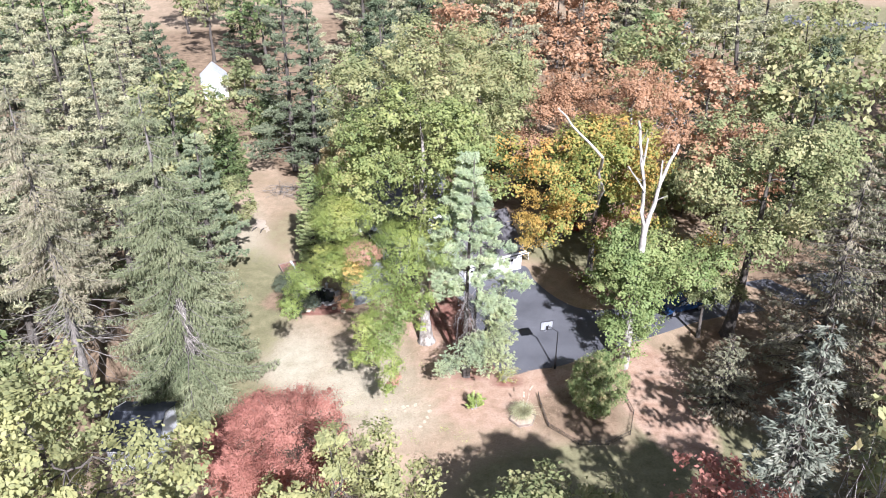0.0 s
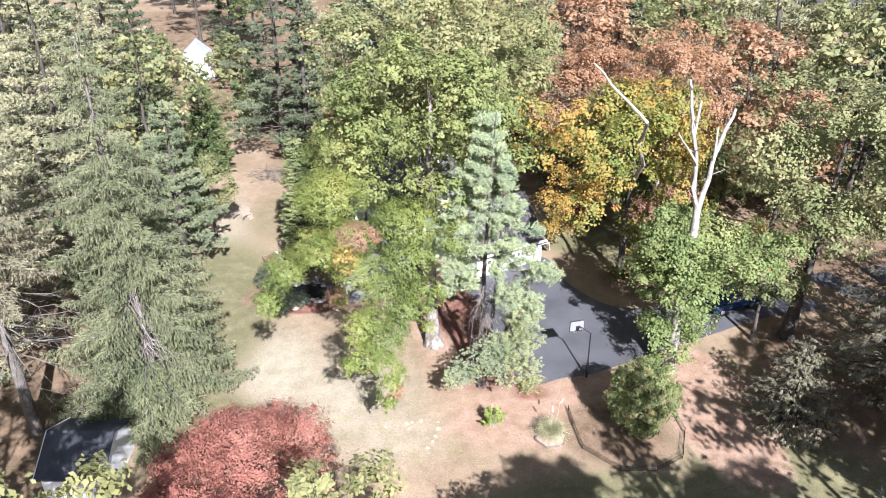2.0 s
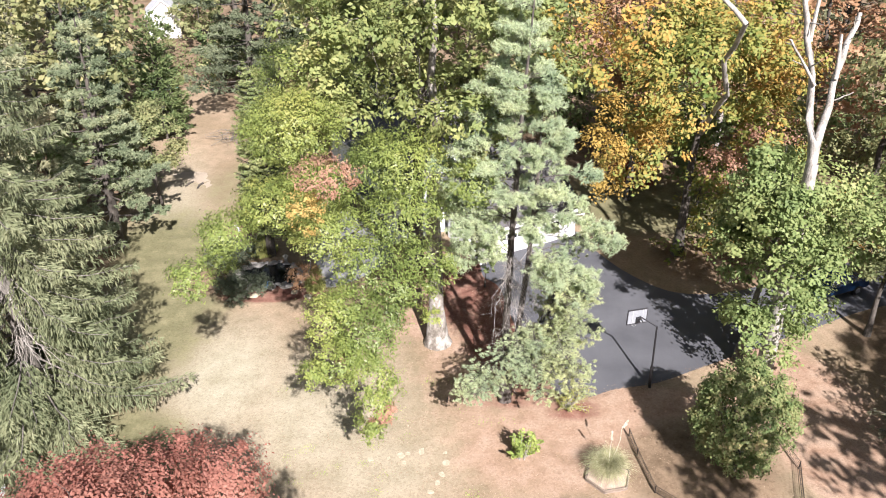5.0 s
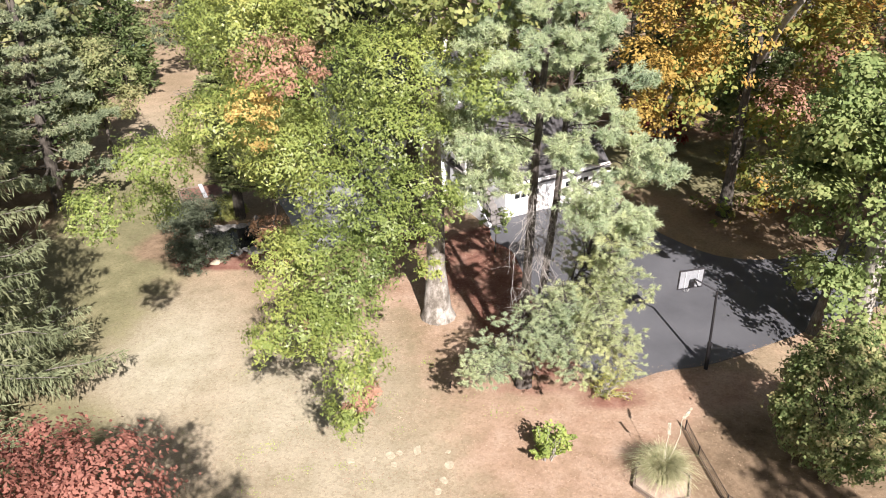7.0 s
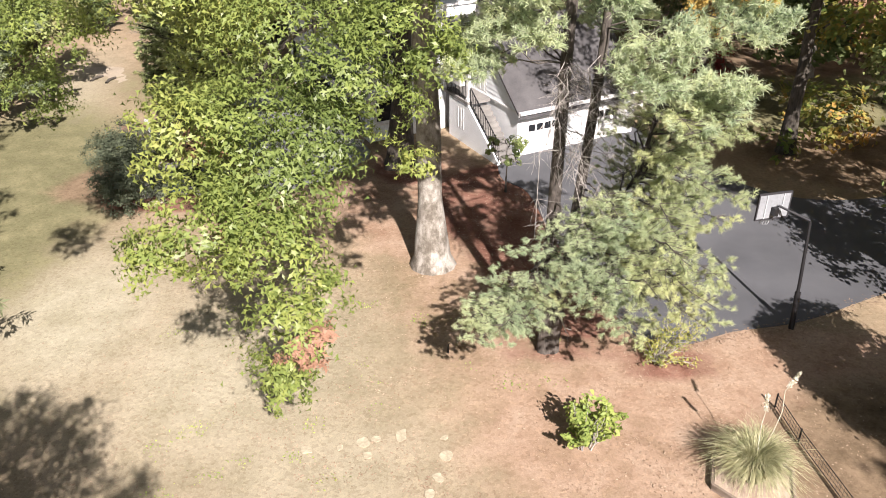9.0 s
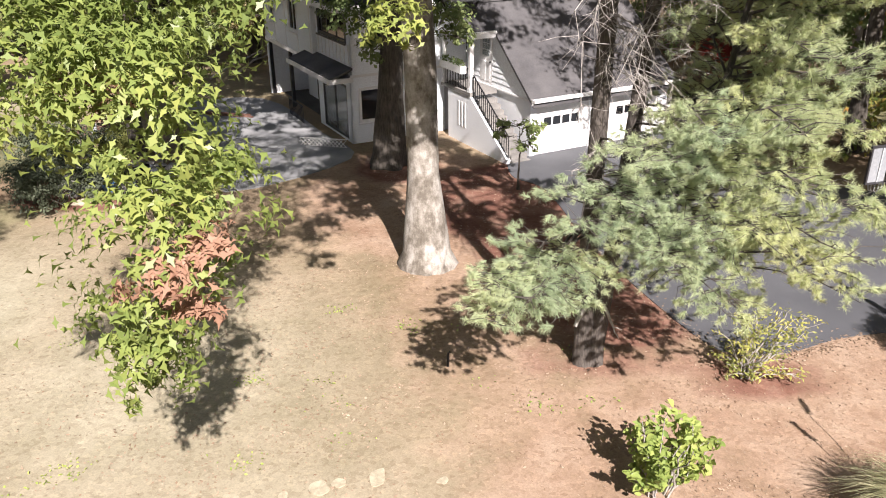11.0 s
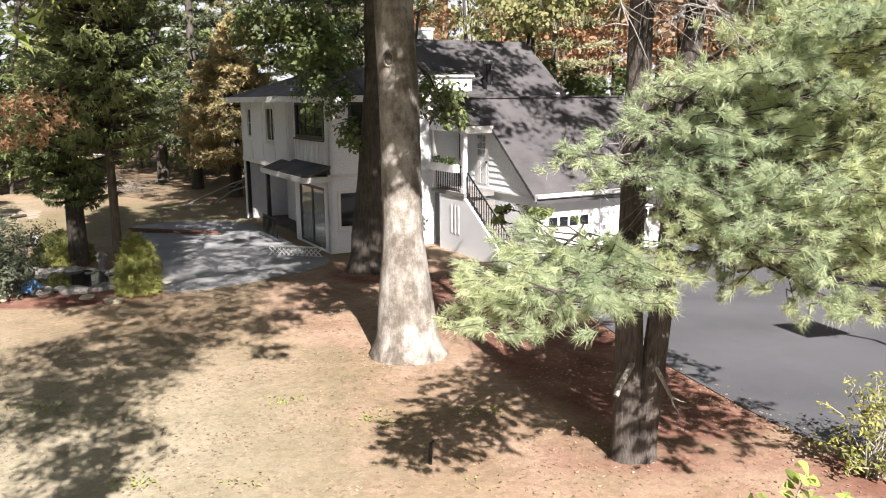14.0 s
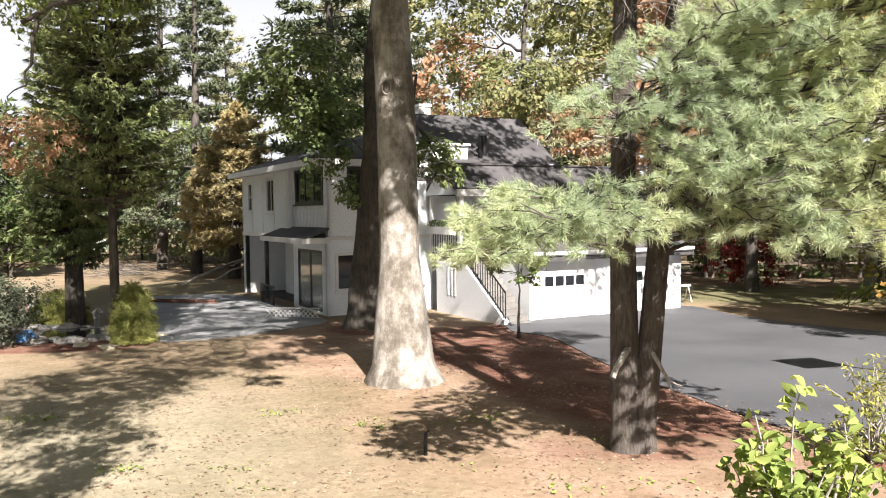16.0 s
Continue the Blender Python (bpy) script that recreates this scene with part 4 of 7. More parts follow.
bmesh.ops.translate(bm, vec=(0.16, 0, 0), verts=[g for g in r["geom"] if isinstance(g, bmesh.types.BMVert)])
bmesh.ops.recalc_face_normals(bm, faces=bm.faces)
part("stair_wall", bm, stucco, house, "white plastered stair wall")
for i in range(3):
    part("slot", boxes((-1.235, 3.05 - 0.24 * i, 0.65, -1.222, 3.15 - 0.24 * i, 1.6)), white_trim, house)
for yy in (2.35, 4.4):
    bm = boxes((-1.2, yy - 0.07, 2.06, -1.06, yy + 0.07, zr(2.4) - 0.22), (-1.23, yy - 0.1, 2.06, -1.03, yy + 0.1, 2.2))
    part("porch_post", bm, white_trim, house)


def railing(a, c, count, height=0.85):
    """A black iron rail with balusters between two feet, in the house's own axes."""
    a, c = np.array(a, float), np.array(c, float)
    up = np.array([0, 0, height])
    chunks = [tube([a + up, c + up], [0.028, 0.028], 6), tube([a + up * 0.12, c + up * 0.12], [0.014, 0.014], 5)]
    rail = link_mesh("handrail", np_mesh("handrail", *join(chunks)), black_metal, house)
    for i in range(count):
        p = a + (c - a) * i / (count - 1)
        link_mesh("baluster", np_mesh("baluster", *tube([p, p + up], [0.016, 0.016], 5)), black_metal, rail)


railing((-1.13, 2.15, 1.88), (-1.13, -0.35, 0.15), 18)
railing((-5.7, 8.5, -0.06), (-5.7, 10.3, -0.06), 12, 0.8)
railing((-1.13, 4.3, 2.05), (-1.13, 2.5, 2.05), 15)
part("planter_box", boxes((-1.42, 2.6, 2.72, -1.18, 4.3, 2.98)), white_trim, house, "white wooden planter box with small flowers")
rng = np.random.default_rng(5)
c = np.stack([rng.uniform(-1.4, -1.2, 260), rng.uniform(2.65, 4.25, 260), rng.uniform(2.98, 3.2, 260)], 1)
link_mesh("flowers", np_mesh("flowers", *leaf_quads(rng, c, unit(rng.normal(0, 1, (260, 3))), 0.09)), green_leaves, house)

# main block
up_w = wall("upper_wall", -5.0, 8.15, -5.0, 4.5, 2.7, 5.25, [(0.3, 3.2, 3.85, 5.0)])
window(up_w, 0.3, 3.2, 3.85, 5.0, 2, dark_frame, rows=0)
up_l = wall("upper_wall", -5.2, 14.8, -5.2, 8.15, 2.6, 5.25, [(1.0, 1.65, 3.6, 4.8), (3.8, 4.9, 3.55, 4.85)])
window(up_l, 1.0, 1.65, 3.6, 4.8, 0, white_trim, rows=1)
window(up_l, 3.8, 4.9, 3.55, 4.85, 1, white_trim)
up_f = wall("upper_wall", -5.0, 4.5, -1.3, 4.5, 2.7, 5.25, [(0.75, 1.9, 3.9, 5.0)])
window(up_f, 0.75, 1.9, 3.9, 5.0, 1, dark_frame)
wall("jog_wall", -5.2, 8.15, -5.0, 8.15, 2.6, 5.25, (), thick=0.1, inward=1)
for i in range(9):
    part("batten", boxes((-5.025, 4.7 + 0.4 * i, 2.72, -4.999, 4.735 + 0.4 * i, 3.8)), white_trim, house)
for i in range(5):
    part("batten", boxes((-5.225, 8.3 + 1.6 * i, 2.725, -5.199, 8.345 + 1.6 * i, 5.2)), white_trim, house)
part("skirt_board", boxes((-5.24, 8.15, 2.55, -5.199, 14.8, 2.72)), white_trim, house)
part("upper_floor", boxes((-5.05, 4.6, 2.58, 4.4, 14.7, 2.69)), white_trim, house)
wall("lower_wall", -5.0, 8.15, -5.0, 4.7, -0.1, 2.58, [(0.35, 3.0, 0.08, 2.2)])
sd = part("sliding_door", boxes((-4.98, 5.15, 0.06, -4.9, 5.25, 2.2), (-4.98, 7.7, 0.06, -4.9, 7.8, 2.2), (-4.98, 5.25, 2.1, -4.9, 7.7, 2.2), (-4.98, 5.25, 0.06, -4.9, 7.7, 0.16), (-4.97, 6.42, 0.16, -4.91, 6.53, 2.1)), dark_frame, house, "dark framed sliding glass patio door")
for a, c in ((5.25, 6.42), (6.53, 7.7)):
    part("pane", boxes((-4.945, a, 0.16, -4.937, c, 2.1)), glass, sd).visible_shadow = False
lo_f = wall("lower_wall", -5.0, 4.7, -1.3, 4.7, -0.1, 2.58, [(0.35, 1.25, 0.85, 2.1)])
window(lo_f, 0.35, 1.25, 0.85, 2.1, 0, white_trim)
wall("recess_wall", -1.3, 4.7, 0, 4.7, -0.1, 5.3, [(0.3, 1.1, -0.1, 1.9)], white_siding)
part("cellar_door", boxes((-1.0, 4.74, -0.08, -0.2, 4.8, 1.9)), plain("grey_door", (0.34, 0.35, 0.37)), house)
lo_b = wall("lower_wall", -3.7, 13.5, -3.7, 8.15, -0.1, 2.58, [(2.6, 3.4, 0.9, 2.0)])
window(lo_b, 2.6, 3.4, 0.9, 2.0, 0, dark_frame)
wall("lower_wall", -3.7, 8.15, -5.0, 8.15, -0.1, 2.58, (), inward=-1)
wall("back_wall", 4.4, 14.8, -5.2, 14.8, -0.1, 5.25)
wall("back_wall", -1.2, 13.5, -3.7, 13.5, -0.1, 2.58)
wall("end_wall", 4.4, 4.7, 4.4, 14.8, -0.1, 5.3)
part("interior", boxes((-4.6, 5.6, -0.05, 4.2, 14.5, 0.02), (-4.6, 9.5, 0.02, 4.2, 9.6, 5.1), (-0.2, 5.6, 0.02, -0.1, 9.5, 2.55)), interior, house)
for yy in (14.6, 11.6):
    part("post", boxes((-5.15, yy - 0.07, -0.1, -5.0, yy + 0.07, 2.6)), dark_frame, house)
part("pent_roof", slab([(-5.02, 4.35, 3.0), (-5.95, 4.35, 2.66), (-5.95, 9.2, 2.66), (-5.02, 9.2, 3.0)], 0.08), shingles, house)
part("pent_fascia", boxes((-6.0, 4.3, 2.48, -5.955, 9.25, 2.66), (-5.955, 4.3, 2.48, -5.02, 4.345, 2.66)), white_trim, house)
part("pent_soffit", boxes((-5.95, 4.36, 2.5, -5.03, 9.2, 2.53)), white_trim, house)
MRZ, MRY, MS = 7.35, 7.5, 0.75
part("main_roof", slab([(-1.7, 4.55, MRZ - MS * 2.95), (4.7, 4.55, MRZ - MS * 2.95), (4.7, MRY, MRZ), (-1.7, MRY, MRZ)], 0.14), shingles, house)
part("main_roof", slab([(-1.7, MRY + 0.004, MRZ), (4.7, MRY + 0.004, MRZ), (4.7, 11.2, MRZ - MS * 3.7), (-1.7, 11.2, MRZ - MS * 3.7)], 0.14), shingles, house)
for gx in (-1.65, 4.35):
    bm = bmesh.new()
    vs = [bm.verts.new((gx, yy, zz)) for yy, zz in ((4.6, 5.0), (10.4, 5.0), (MRY, MRZ - 0.16))]
    bm.faces.new(vs)
    r = bmesh.ops.extrude_face_region(bm, geom=bm.faces[:])
    bmesh.ops.translate(bm, vec=(0.12, 0, 0), verts=[g for g in r["geom"] if isinstance(g, bmesh.types.BMVert)])
    bmesh.ops.recalc_face_normals(bm, faces=bm.faces)
    part("gable_wall", bm, white_siding, house)
WX0, WX1, WY0, WY1, WZ = -5.7, 1.4, 4.0, 15.2, 5.27
xm = (WX0 + WX1) / 2
part("wing_roof", slab([(WX0, WY0, WZ), (xm, WY0 + 3.4, 6.5), (xm, WY1 - 3.4, 6.5), (WX0, WY1, WZ)], 0.13), shingles, house)
part("wing_roof", slab([(WX1, WY0, WZ), (WX1, WY1, WZ), (xm, WY1 - 3.4, 6.5), (xm, WY0 + 3.4, 6.5)], 0.13), shingles, house)
part("wing_roof", slab([(WX0, WY1, WZ), (xm, WY1 - 3.4, 6.5), (WX1, WY1, WZ)], 0.13), shingles, house)
part("wing_roof", slab([(WX0, WY0, WZ), (WX1, WY0, WZ), (xm, WY0 + 3.4, 6.5)], 0.13), shingles, house)
part("wing_fascia", boxes((WX0, WY0 - 0.05, WZ - 0.22, -1.5, WY0 - 0.004, WZ - 0.01), (-5.19, WY0, WZ - 0.2, -1.5, 4.5, WZ - 0.16)), white_trim, house)
part("wing_fascia", boxes((WX0 - 0.05, WY0, WZ - 0.22, WX0 - 0.004, WY1, WZ - 0.01), (WX0, WY0, WZ - 0.2, -5.2, WY1, WZ - 0.16)), white_trim, house)
dm = part("dormer", boxes((-1.8, 4.3, 4.75, 0.3, 6.6, 5.85)), white_siding, house, "white flat-topped dormer")
part("dormer_trim", boxes((-1.86, 4.2, 5.855, 0.36, 6.7, 5.93), (-1.8, 4.285, 5.45, 0.3, 4.298, 5.48), (-1.8, 4.285, 5.1, 0.3, 4.298, 5.13)), white_trim, dm)
part("chimney", boxes((0.24, 8.0, 6.6, 0.72, 8.55, 7.72), (0.2, 7.96, 7.72, 0.76, 8.6, 7.82)), white_trim, house, "white painted chimney")
flue = link_mesh("flue", np_mesh("flue", *tube([(1.56, 5.25, 5.3), (1.56, 5.25, 6.35)], [0.11, 0.11], 14)), black_metal, house, "black metal stove flue")
link_mesh("flue_cap", np_mesh("flue_cap", *join([tube([(1.56, 5.25, 6.35), (1.56, 5.25, 6.36), (1.56, 5.25, 6.5), (1.56, 5.25, 6.51)], [0.1, 0.15, 0.15, 0.02], 14)])), plain("steel", (0.5, 0.5, 0.5), 0.35, 0.9), flue)
link_mesh("vent_pipe", np_mesh("vent_pipe", *tube([(1.25, 5.0, 5.3), (1.25, 5.0, 5.65), (1.1, 4.95, 5.8)], [0.09, 0.09, 0.09], 10)), black_metal, house)

# ---- trees ----
# the oak on the lawn, its second trunk near the house, and the white pine
OAK_BOUGHS = [(-2.6, -10.0, 8.0, 1.3, 1.4, 1.1), (-2.35, -11.9, 5.6, 0.7, 0.7, 1.15), (-3.8, -11.2, 7.5, 1.0, 1.0, 0.9), (-0.7, -8.0, 8.4, 0.75, 0.7, 0.6), (-4.0, -10.3, 8.8, 1.15, 1.1, 0.9),
              (-2.7, -8.1, 9.9, 1.5, 1.4, 1.1), (-4.3, -7.1, 10.8, 1.6, 1.6, 1.1), (-1.3, -6.2, 11.0, 1.8, 1.7, 1.2), (-1.5, -4.2, 12.4, 2.2, 2.0, 1.5), (-5.1, -4.2, 11.2, 1.9, 1.8, 1.2), (-6.0, -1.2, 7.6, 1.3, 1.3, 1.0),
              (-5.6, -1.6, 9.4, 1.6, 1.6, 1.2), (-2.4, -12.2, 4.7, 0.35, 0.35, 0.5), (-2.5, -11.3, 6.9, 0.9, 0.9, 0.9), (-1.9, -11.0, 5.9, 0.55, 0.55, 0.6), (-4.5, -11.6, 7.1, 0.7, 0.7, 0.5), (-0.4, -8.0, 9.8, 1.1, 1.0, 0.8),
              (0.3, -8.0, 9.4, 0.6, 0.6, 0.55), (-1.5, -9.0, 9.4, 1.1, 1.0, 0.8), (-0.15, -8.0, 7.2, 0.4, 0.4, 0.35), (-9.6, -3.0, 8.6, 1.3, 1.2, 0.9), (-10.3, -3.0, 7.0, 1.0, 0.9, 0.7),
              (-7.8, -3.0, 10.2, 1.3, 1.3, 1.0), (-7.0, 0.2, 12.2, 2.2, 2.2, 1.6), (-6.6, 3.0, 14.0, 2.4, 2.3, 1.8), (-6.2, -3.0, 13.6, 2.3, 2.2, 1.6), (-3.1, -10.6, 7.2, 1.0, 1.0, 0.9), (-3.3, -9.2, 8.6, 1.2, 1.1, 0.9), (-2.0, -9.6, 8.4, 0.9, 0.9, 0.8),
              (-2.75, -11.5, 4.4, 0.3, 0.3, 0.45), (-9.4, -9.4, 9.9, 0.9, 0.9, 0.7), (-8.4, -7.6, 10.8, 1.0, 1.0, 0.7), (-6.6, -6.2, 11.4, 1.4, 1.4, 1.0), (1.6, -6.4, 12.6, 1.2, 1.2, 0.9)]
tree("oak", -1.45, 56.0, 23.0, 7.2, 10.0, oak_leaves, oak_bark, 11, n=34000, leaf=0.22, trunk=0.385, lobes=46, size=0.3, lean=(-0.3, 0.3), label="large oak with pale bark and a broad yellow-green crown", flare=2.15, girth=0.34, crown_mat=mid_oak_leaves, low_n=80000, low_leaf=0.162,
     low_shape=lobed_leaves, limb_mat=limb_bark, turn_n=1500, twigs_per=20, spread=0.22,
     extra=[(e, None, "") for e in OAK_BOUGHS] + [((-4.0, -8.5, 13.8, 1.3, 0.9, 0.75), rust_leaves, "rust-orange turning leaves"), ((-4.8, -9.0, 12.6, 0.65, 0.65, 0.9), gold_leaves, "golden turning leaves"), ((-2.1, -12.4, 5.8, 0.38, 0.3, 0.22), rust_leaves, "rust-orange turning leaves"), ((-1.65, -12.2, 5.85, 0.25, 0.25, 0.25), rust_leaves, "rust-orange turning leaves"), ((-3.5, -10.5, 6.8, 0.45, 0.4, 0.35), rust_leaves, "rust-orange turning leaves"),
            ((-2.0, -12.0, 5.2, 0.3, 0.3, 0.25), rust_leaves, "rust-orange turning leaves"), ((-6.8, -0.7, 4.7, 0.8, 0.8, 0.5), orange_leaves, "faded orange turning leaves")])
tree("oak", -2.95, 64.4, 25.0, 10.0, 12.0, tall_oak_leaves, grey_bark, 12, n=30000, leaf=0.27, trunk=0.46, lobes=64, lean=(1.2, 0.5), label="tall oak beside the house with a wide yellowing crown", flare=1.5, low_n=4500, low_leaf=0.18, size=0.26, twigs_per=60, turn_n=1700,
     extra=[((2.15, 0.0, 5.15, 0.75, 0.5, 0.6), green_leaves, "green leaves near the trunk"), ((2.5, -0.1, 4.5, 0.45, 0.35, 0.4), green_leaves, "green leaves near the trunk"), ((-1.3, 0.3, 5.3, 0.8, 0.6, 0.7), green_leaves, "green leaves near the trunk"), ((-1.7, 0.4, 6.6, 1.3, 1.0, 0.8), green_leaves, "green leaves near the trunk"), ((-0.4, 0.3, 4.0, 0.4, 0.4, 0.5), green_leaves, "green leaves near the trunk"), ((-1.9, 0.2, 7.9, 1.5, 1.1, 1.0), green_leaves, "green leaves near the trunk"), ((-0.9, 0.1, 6.2, 0.8, 0.7, 0.9), green_leaves, "green leaves near the trunk"), ((-2.9, 0.6, 7.2, 1.0, 0.9, 0.7), green_leaves, "green leaves near the trunk")])


def white_pine():
    rng = np.random.default_rng(21)
    ob = tagged(new("white_pine"), "twin-trunked white pine with soft pale green needle tufts", "pine tree")
    ob.location = (1.85, 51.1, 0)
    h, chunks, pts, axs = 20.0, [], [], []
    stems = [np.array([[-0.04, 0.0, -0.2], [-0.05, 0.0, 0.35], [-0.09, 0.02, 3], [0.0, 0.1, 9], [0.15, -0.3, 15], [0.35, -0.8, h]]),
             np.array([[0.16, -0.03, -0.2], [0.18, -0.03, 0.35], [0.4, -0.05, 3], [0.8, 0.1, 8], [1.0, 0.2, 12.5], [1.0, 0.1, 15]])]
    chunks.append(tube(stems[0], [0.27, 0.21, 0.175, 0.14, 0.08, 0.02], 12))
    chunks.append(tube(stems[1], [0.22, 0.18, 0.15, 0.12, 0.07, 0.02], 12))
    limb = np.array([[0.45, -0.05, 3.2], [1.1, -0.5, 4.4], [1.75, -1.0, 6.0], [2.1, -1.2, 8.8]])
    chunks.append(tube(limb, [0.085, 0.075, 0.06, 0.03], 8))
    boughs = []
    for k in list(range(11)) + [0, 1, 2, 3, 9, 10]:                                   # low skirt towards the open lawn
        if 4 <= k <= 8:
            continue
        a = -2.22 + 1.1 * k / 10 + rng.normal(0, 0.06)
        ln = rng.uniform(3.5, 4.1) if k < 4 or k > 7 else rng.uniform(2.9, 3.7)
        boughs.append((rng.uniform(2.8, 3.2), ln * math.cos(a), ln * math.sin(a), rng.uniform(2.75, 3.45)))
    for k in range(16):                                   # above it, a rounded mass in front of the trunks
        z = 3.5 + 2.1 * k / 15
        x = rng.uniform(-0.9, 1.3) if z < 4.4 else rng.uniform(-0.4, 1.5)
        boughs.append((z - 0.35, x, rng.uniform(-3.2, -2.3), z))
    for k in range(60):                                   # the full side over the drive
        z = 2.9 + 5.7 * k / 59
        boughs.append((z - rng.uniform(0.0, 0.4), rng.uniform(2.0, 3.5) if k % 3 or z > 5.4 or z < 3.9 else rng.uniform(1.2, 2.4), rng.uniform(-3.9, 0.6), z))
    for k in range(9):                                    # short ones behind
        boughs.append((4.2 + 0.45 * k, rng.uniform(1.9, 3.0), rng.uniform(1.2, 2.4), 4.4 + 0.45 * k))
    z = 8.3
    while z < h - 0.3:
        r = (3.5 if z < 10.5 else 3.5 - 0.34 * (z - 10.5))
        k = int(rng.integers(7, 10))
        a0 = rng.uniform(0, 6.28)
        for j in range(k):
            a = a0 + 6.283 * j / k + rng.normal(0, 0.2)
            ln = max(0.4, r) * rng.uniform(0.48, 1.2) * (1.15 if math.cos(a) > 0.6 and z < 11.5 else 1.0)
            boughs.append((z, ln * math.cos(a), ln * math.sin(a), z + 0.1 * ln))
        z += rng.uniform(0.4, 1.1)
    for z, ex, ey, ez in boughs:
        st = stems[0] if (z > 13 or ex < 0.2) else (limb if 4.0 < z < 8.3 and ex > 1.2 else stems[1])
        c = np.array([np.interp(z, st[:, 2], st[:, i]) for i in range(3)])
        end = np.array([ex, ey, ez])
        ln = np.linalg.norm(end - c)
        dirn = (end - c) / ln
        side = unit(np.array([-dirn[1], dirn[0], 0]))
        t = np.linspace(0, 1, 7)
        p = bend(rng, c, end, 7, 0.04, 0.03)
        chunks.append(tube(p, np.linspace(0.022 * (1 - z / h) + 0.012, 0.006, 7), 5))
        low = z < 8.2
        for b in range(int((7 if low else 8) + ((17 if z < 4.8 else 27) if low else 24) * ln / 4.0)):
            tb = rng.uniform(0.15 if low and ex > 1.2 else (0.35 if low else 0.45), 1.0) ** 0.8
            q = np.array([np.interp(tb, t, p[:, i]) for i in range(3)])
            bl = ln * 0.3 * (1.15 - tb) + 0.28
            e = q + side * bl * rng.choice([-1, 1]) * rng.uniform(0.3, 1) + dirn * bl * rng.uniform(0.2, 0.9) + np.array([0, 0, (rng.uniform(-0.15, 0.3) if low else rng.uniform(-0.2, 0.7)) * bl])
            bp = bend(rng, q, e, 4, 0.05, 0.06)
            chunks.append(tube(bp, [0.012, 0.009, 0.006, 0.004], 3))
            m = int(2.2 + 2.6 * bl) if low else int(3.5 + 4 * bl)
            tt = np.append(rng.random(m - 1) ** 0.6, 1.0)
            pts.append(np.stack([np.interp(tt, np.linspace(0, 1, 4), bp[:, i]) for i in range(3)], 1) + rng.normal(0, 0.03 if low else 0.06, (m, 3)))
            axs.append(unit((e - q)[None] * 0.9 / bl + rng.normal(0, 0.36, (m, 3)) + np.array([0, 0, 0.2 if low else 0.4])))
    link_mesh("leaning_limb", np_mesh("leaning_limb", *chunks.pop(2), True), pine_bark, ob)
    for c in chunks[:2]:
        link_mesh("trunk", np_mesh("trunk", *c, True), pine_bark, ob)
    tagged(link_mesh("branchwork", np_mesh("branchwork", *join(chunks[2:]), True), pine_bark, ob), kind="stuff")
    P, A = np.concatenate(pts), np.concatenate(axs)
    low = P[:, 2] < 8.0
    v, f = brushes(rng, P[~low], A[~low], 0.18, 0.0085, 24, 0.9)
    link_mesh("crown", np_mesh("crown", v, f), soft_pine_needles, ob)
    for name, at, m in (("lower_crown", low & (P[:, 0] > 1.3), pine_needles), ("lawn_bough", low & (P[:, 0] <= 1.3), soft_pine_needles)):
        link_mesh(name, np_mesh(name, *brushes(rng, P[at], A[at], 0.13, 0.0028, 60, 0.72)), m, ob)
    # bare grey twigs under the upper crown and in the gap above the skirt
    tw = []
    for k in range(70):
        z = rng.uniform(3.6, 4.8) if k < 18 else rng.uniform(6.0, 8.6)
        a = rng.uniform(-2.2, -0.2) if k < 44 else rng.uniform(-2.0, -0.5)
        ln = rng.uniform(0.5, 1.5) if k < 44 else rng.uniform(1.4, 3.1)
        st = stems[0] if k % 3 else stems[1]
        c = np.array([np.interp(z, st[:, 2], st[:, i]) for i in range(3)])
        q = bend(rng, c, c + (ln * math.cos(a), ln * math.sin(a), rng.uniform(-0.5, 0.1) * ln), 5, 0.03, 0.05)
        tw.append(tube(q, np.linspace(0.011, 0.005, 5), 4))
        for _ in range(13):
            g = q[rng.integers(1, 5)]
            tw.append(tube(bend(rng, g, g + rng.normal(0, 0.25, 3) + (0, 0, -0.2), 3), [0.005, 0.004, 0.002], 3))
    tagged(link_mesh("dead_brushwood", np_mesh("dead_brushwood", *join(tw), True), twig_bark, ob, "bare grey dead twigs"), kind="stuff")
    # broken stubs low on the trunk
    for a, c in (((-0.02, -0.1, 1.45), (-0.34, -0.48, 1.08)), ((0.22, -0.12, 1.42), (0.42, -0.4, 1.02))):
        q = bend(rng, a, c, 5, 0.05, 0.03)
        thick = c[0] < 0
        chunk = [tube(q, np.linspace(0.05, 0.04, 5) if thick else np.linspace(0.04, 0.022, 5), 7)]
        if not thick:
            chunk += [tube(bend(rng, q[4], q[4] + np.array(d), 4), [0.017, 0.013, 0.009, 0.005], 5) for d in ((0.12, -0.04, -0.26), (0.2, 0.02, -0.08), (0.03, -0.06, -0.12))]
        link_mesh("branch_stub", np_mesh("branch_stub", *join(chunk), True), dead_bark, ob, "pale broken branch stub")
    return ob


white_pine()
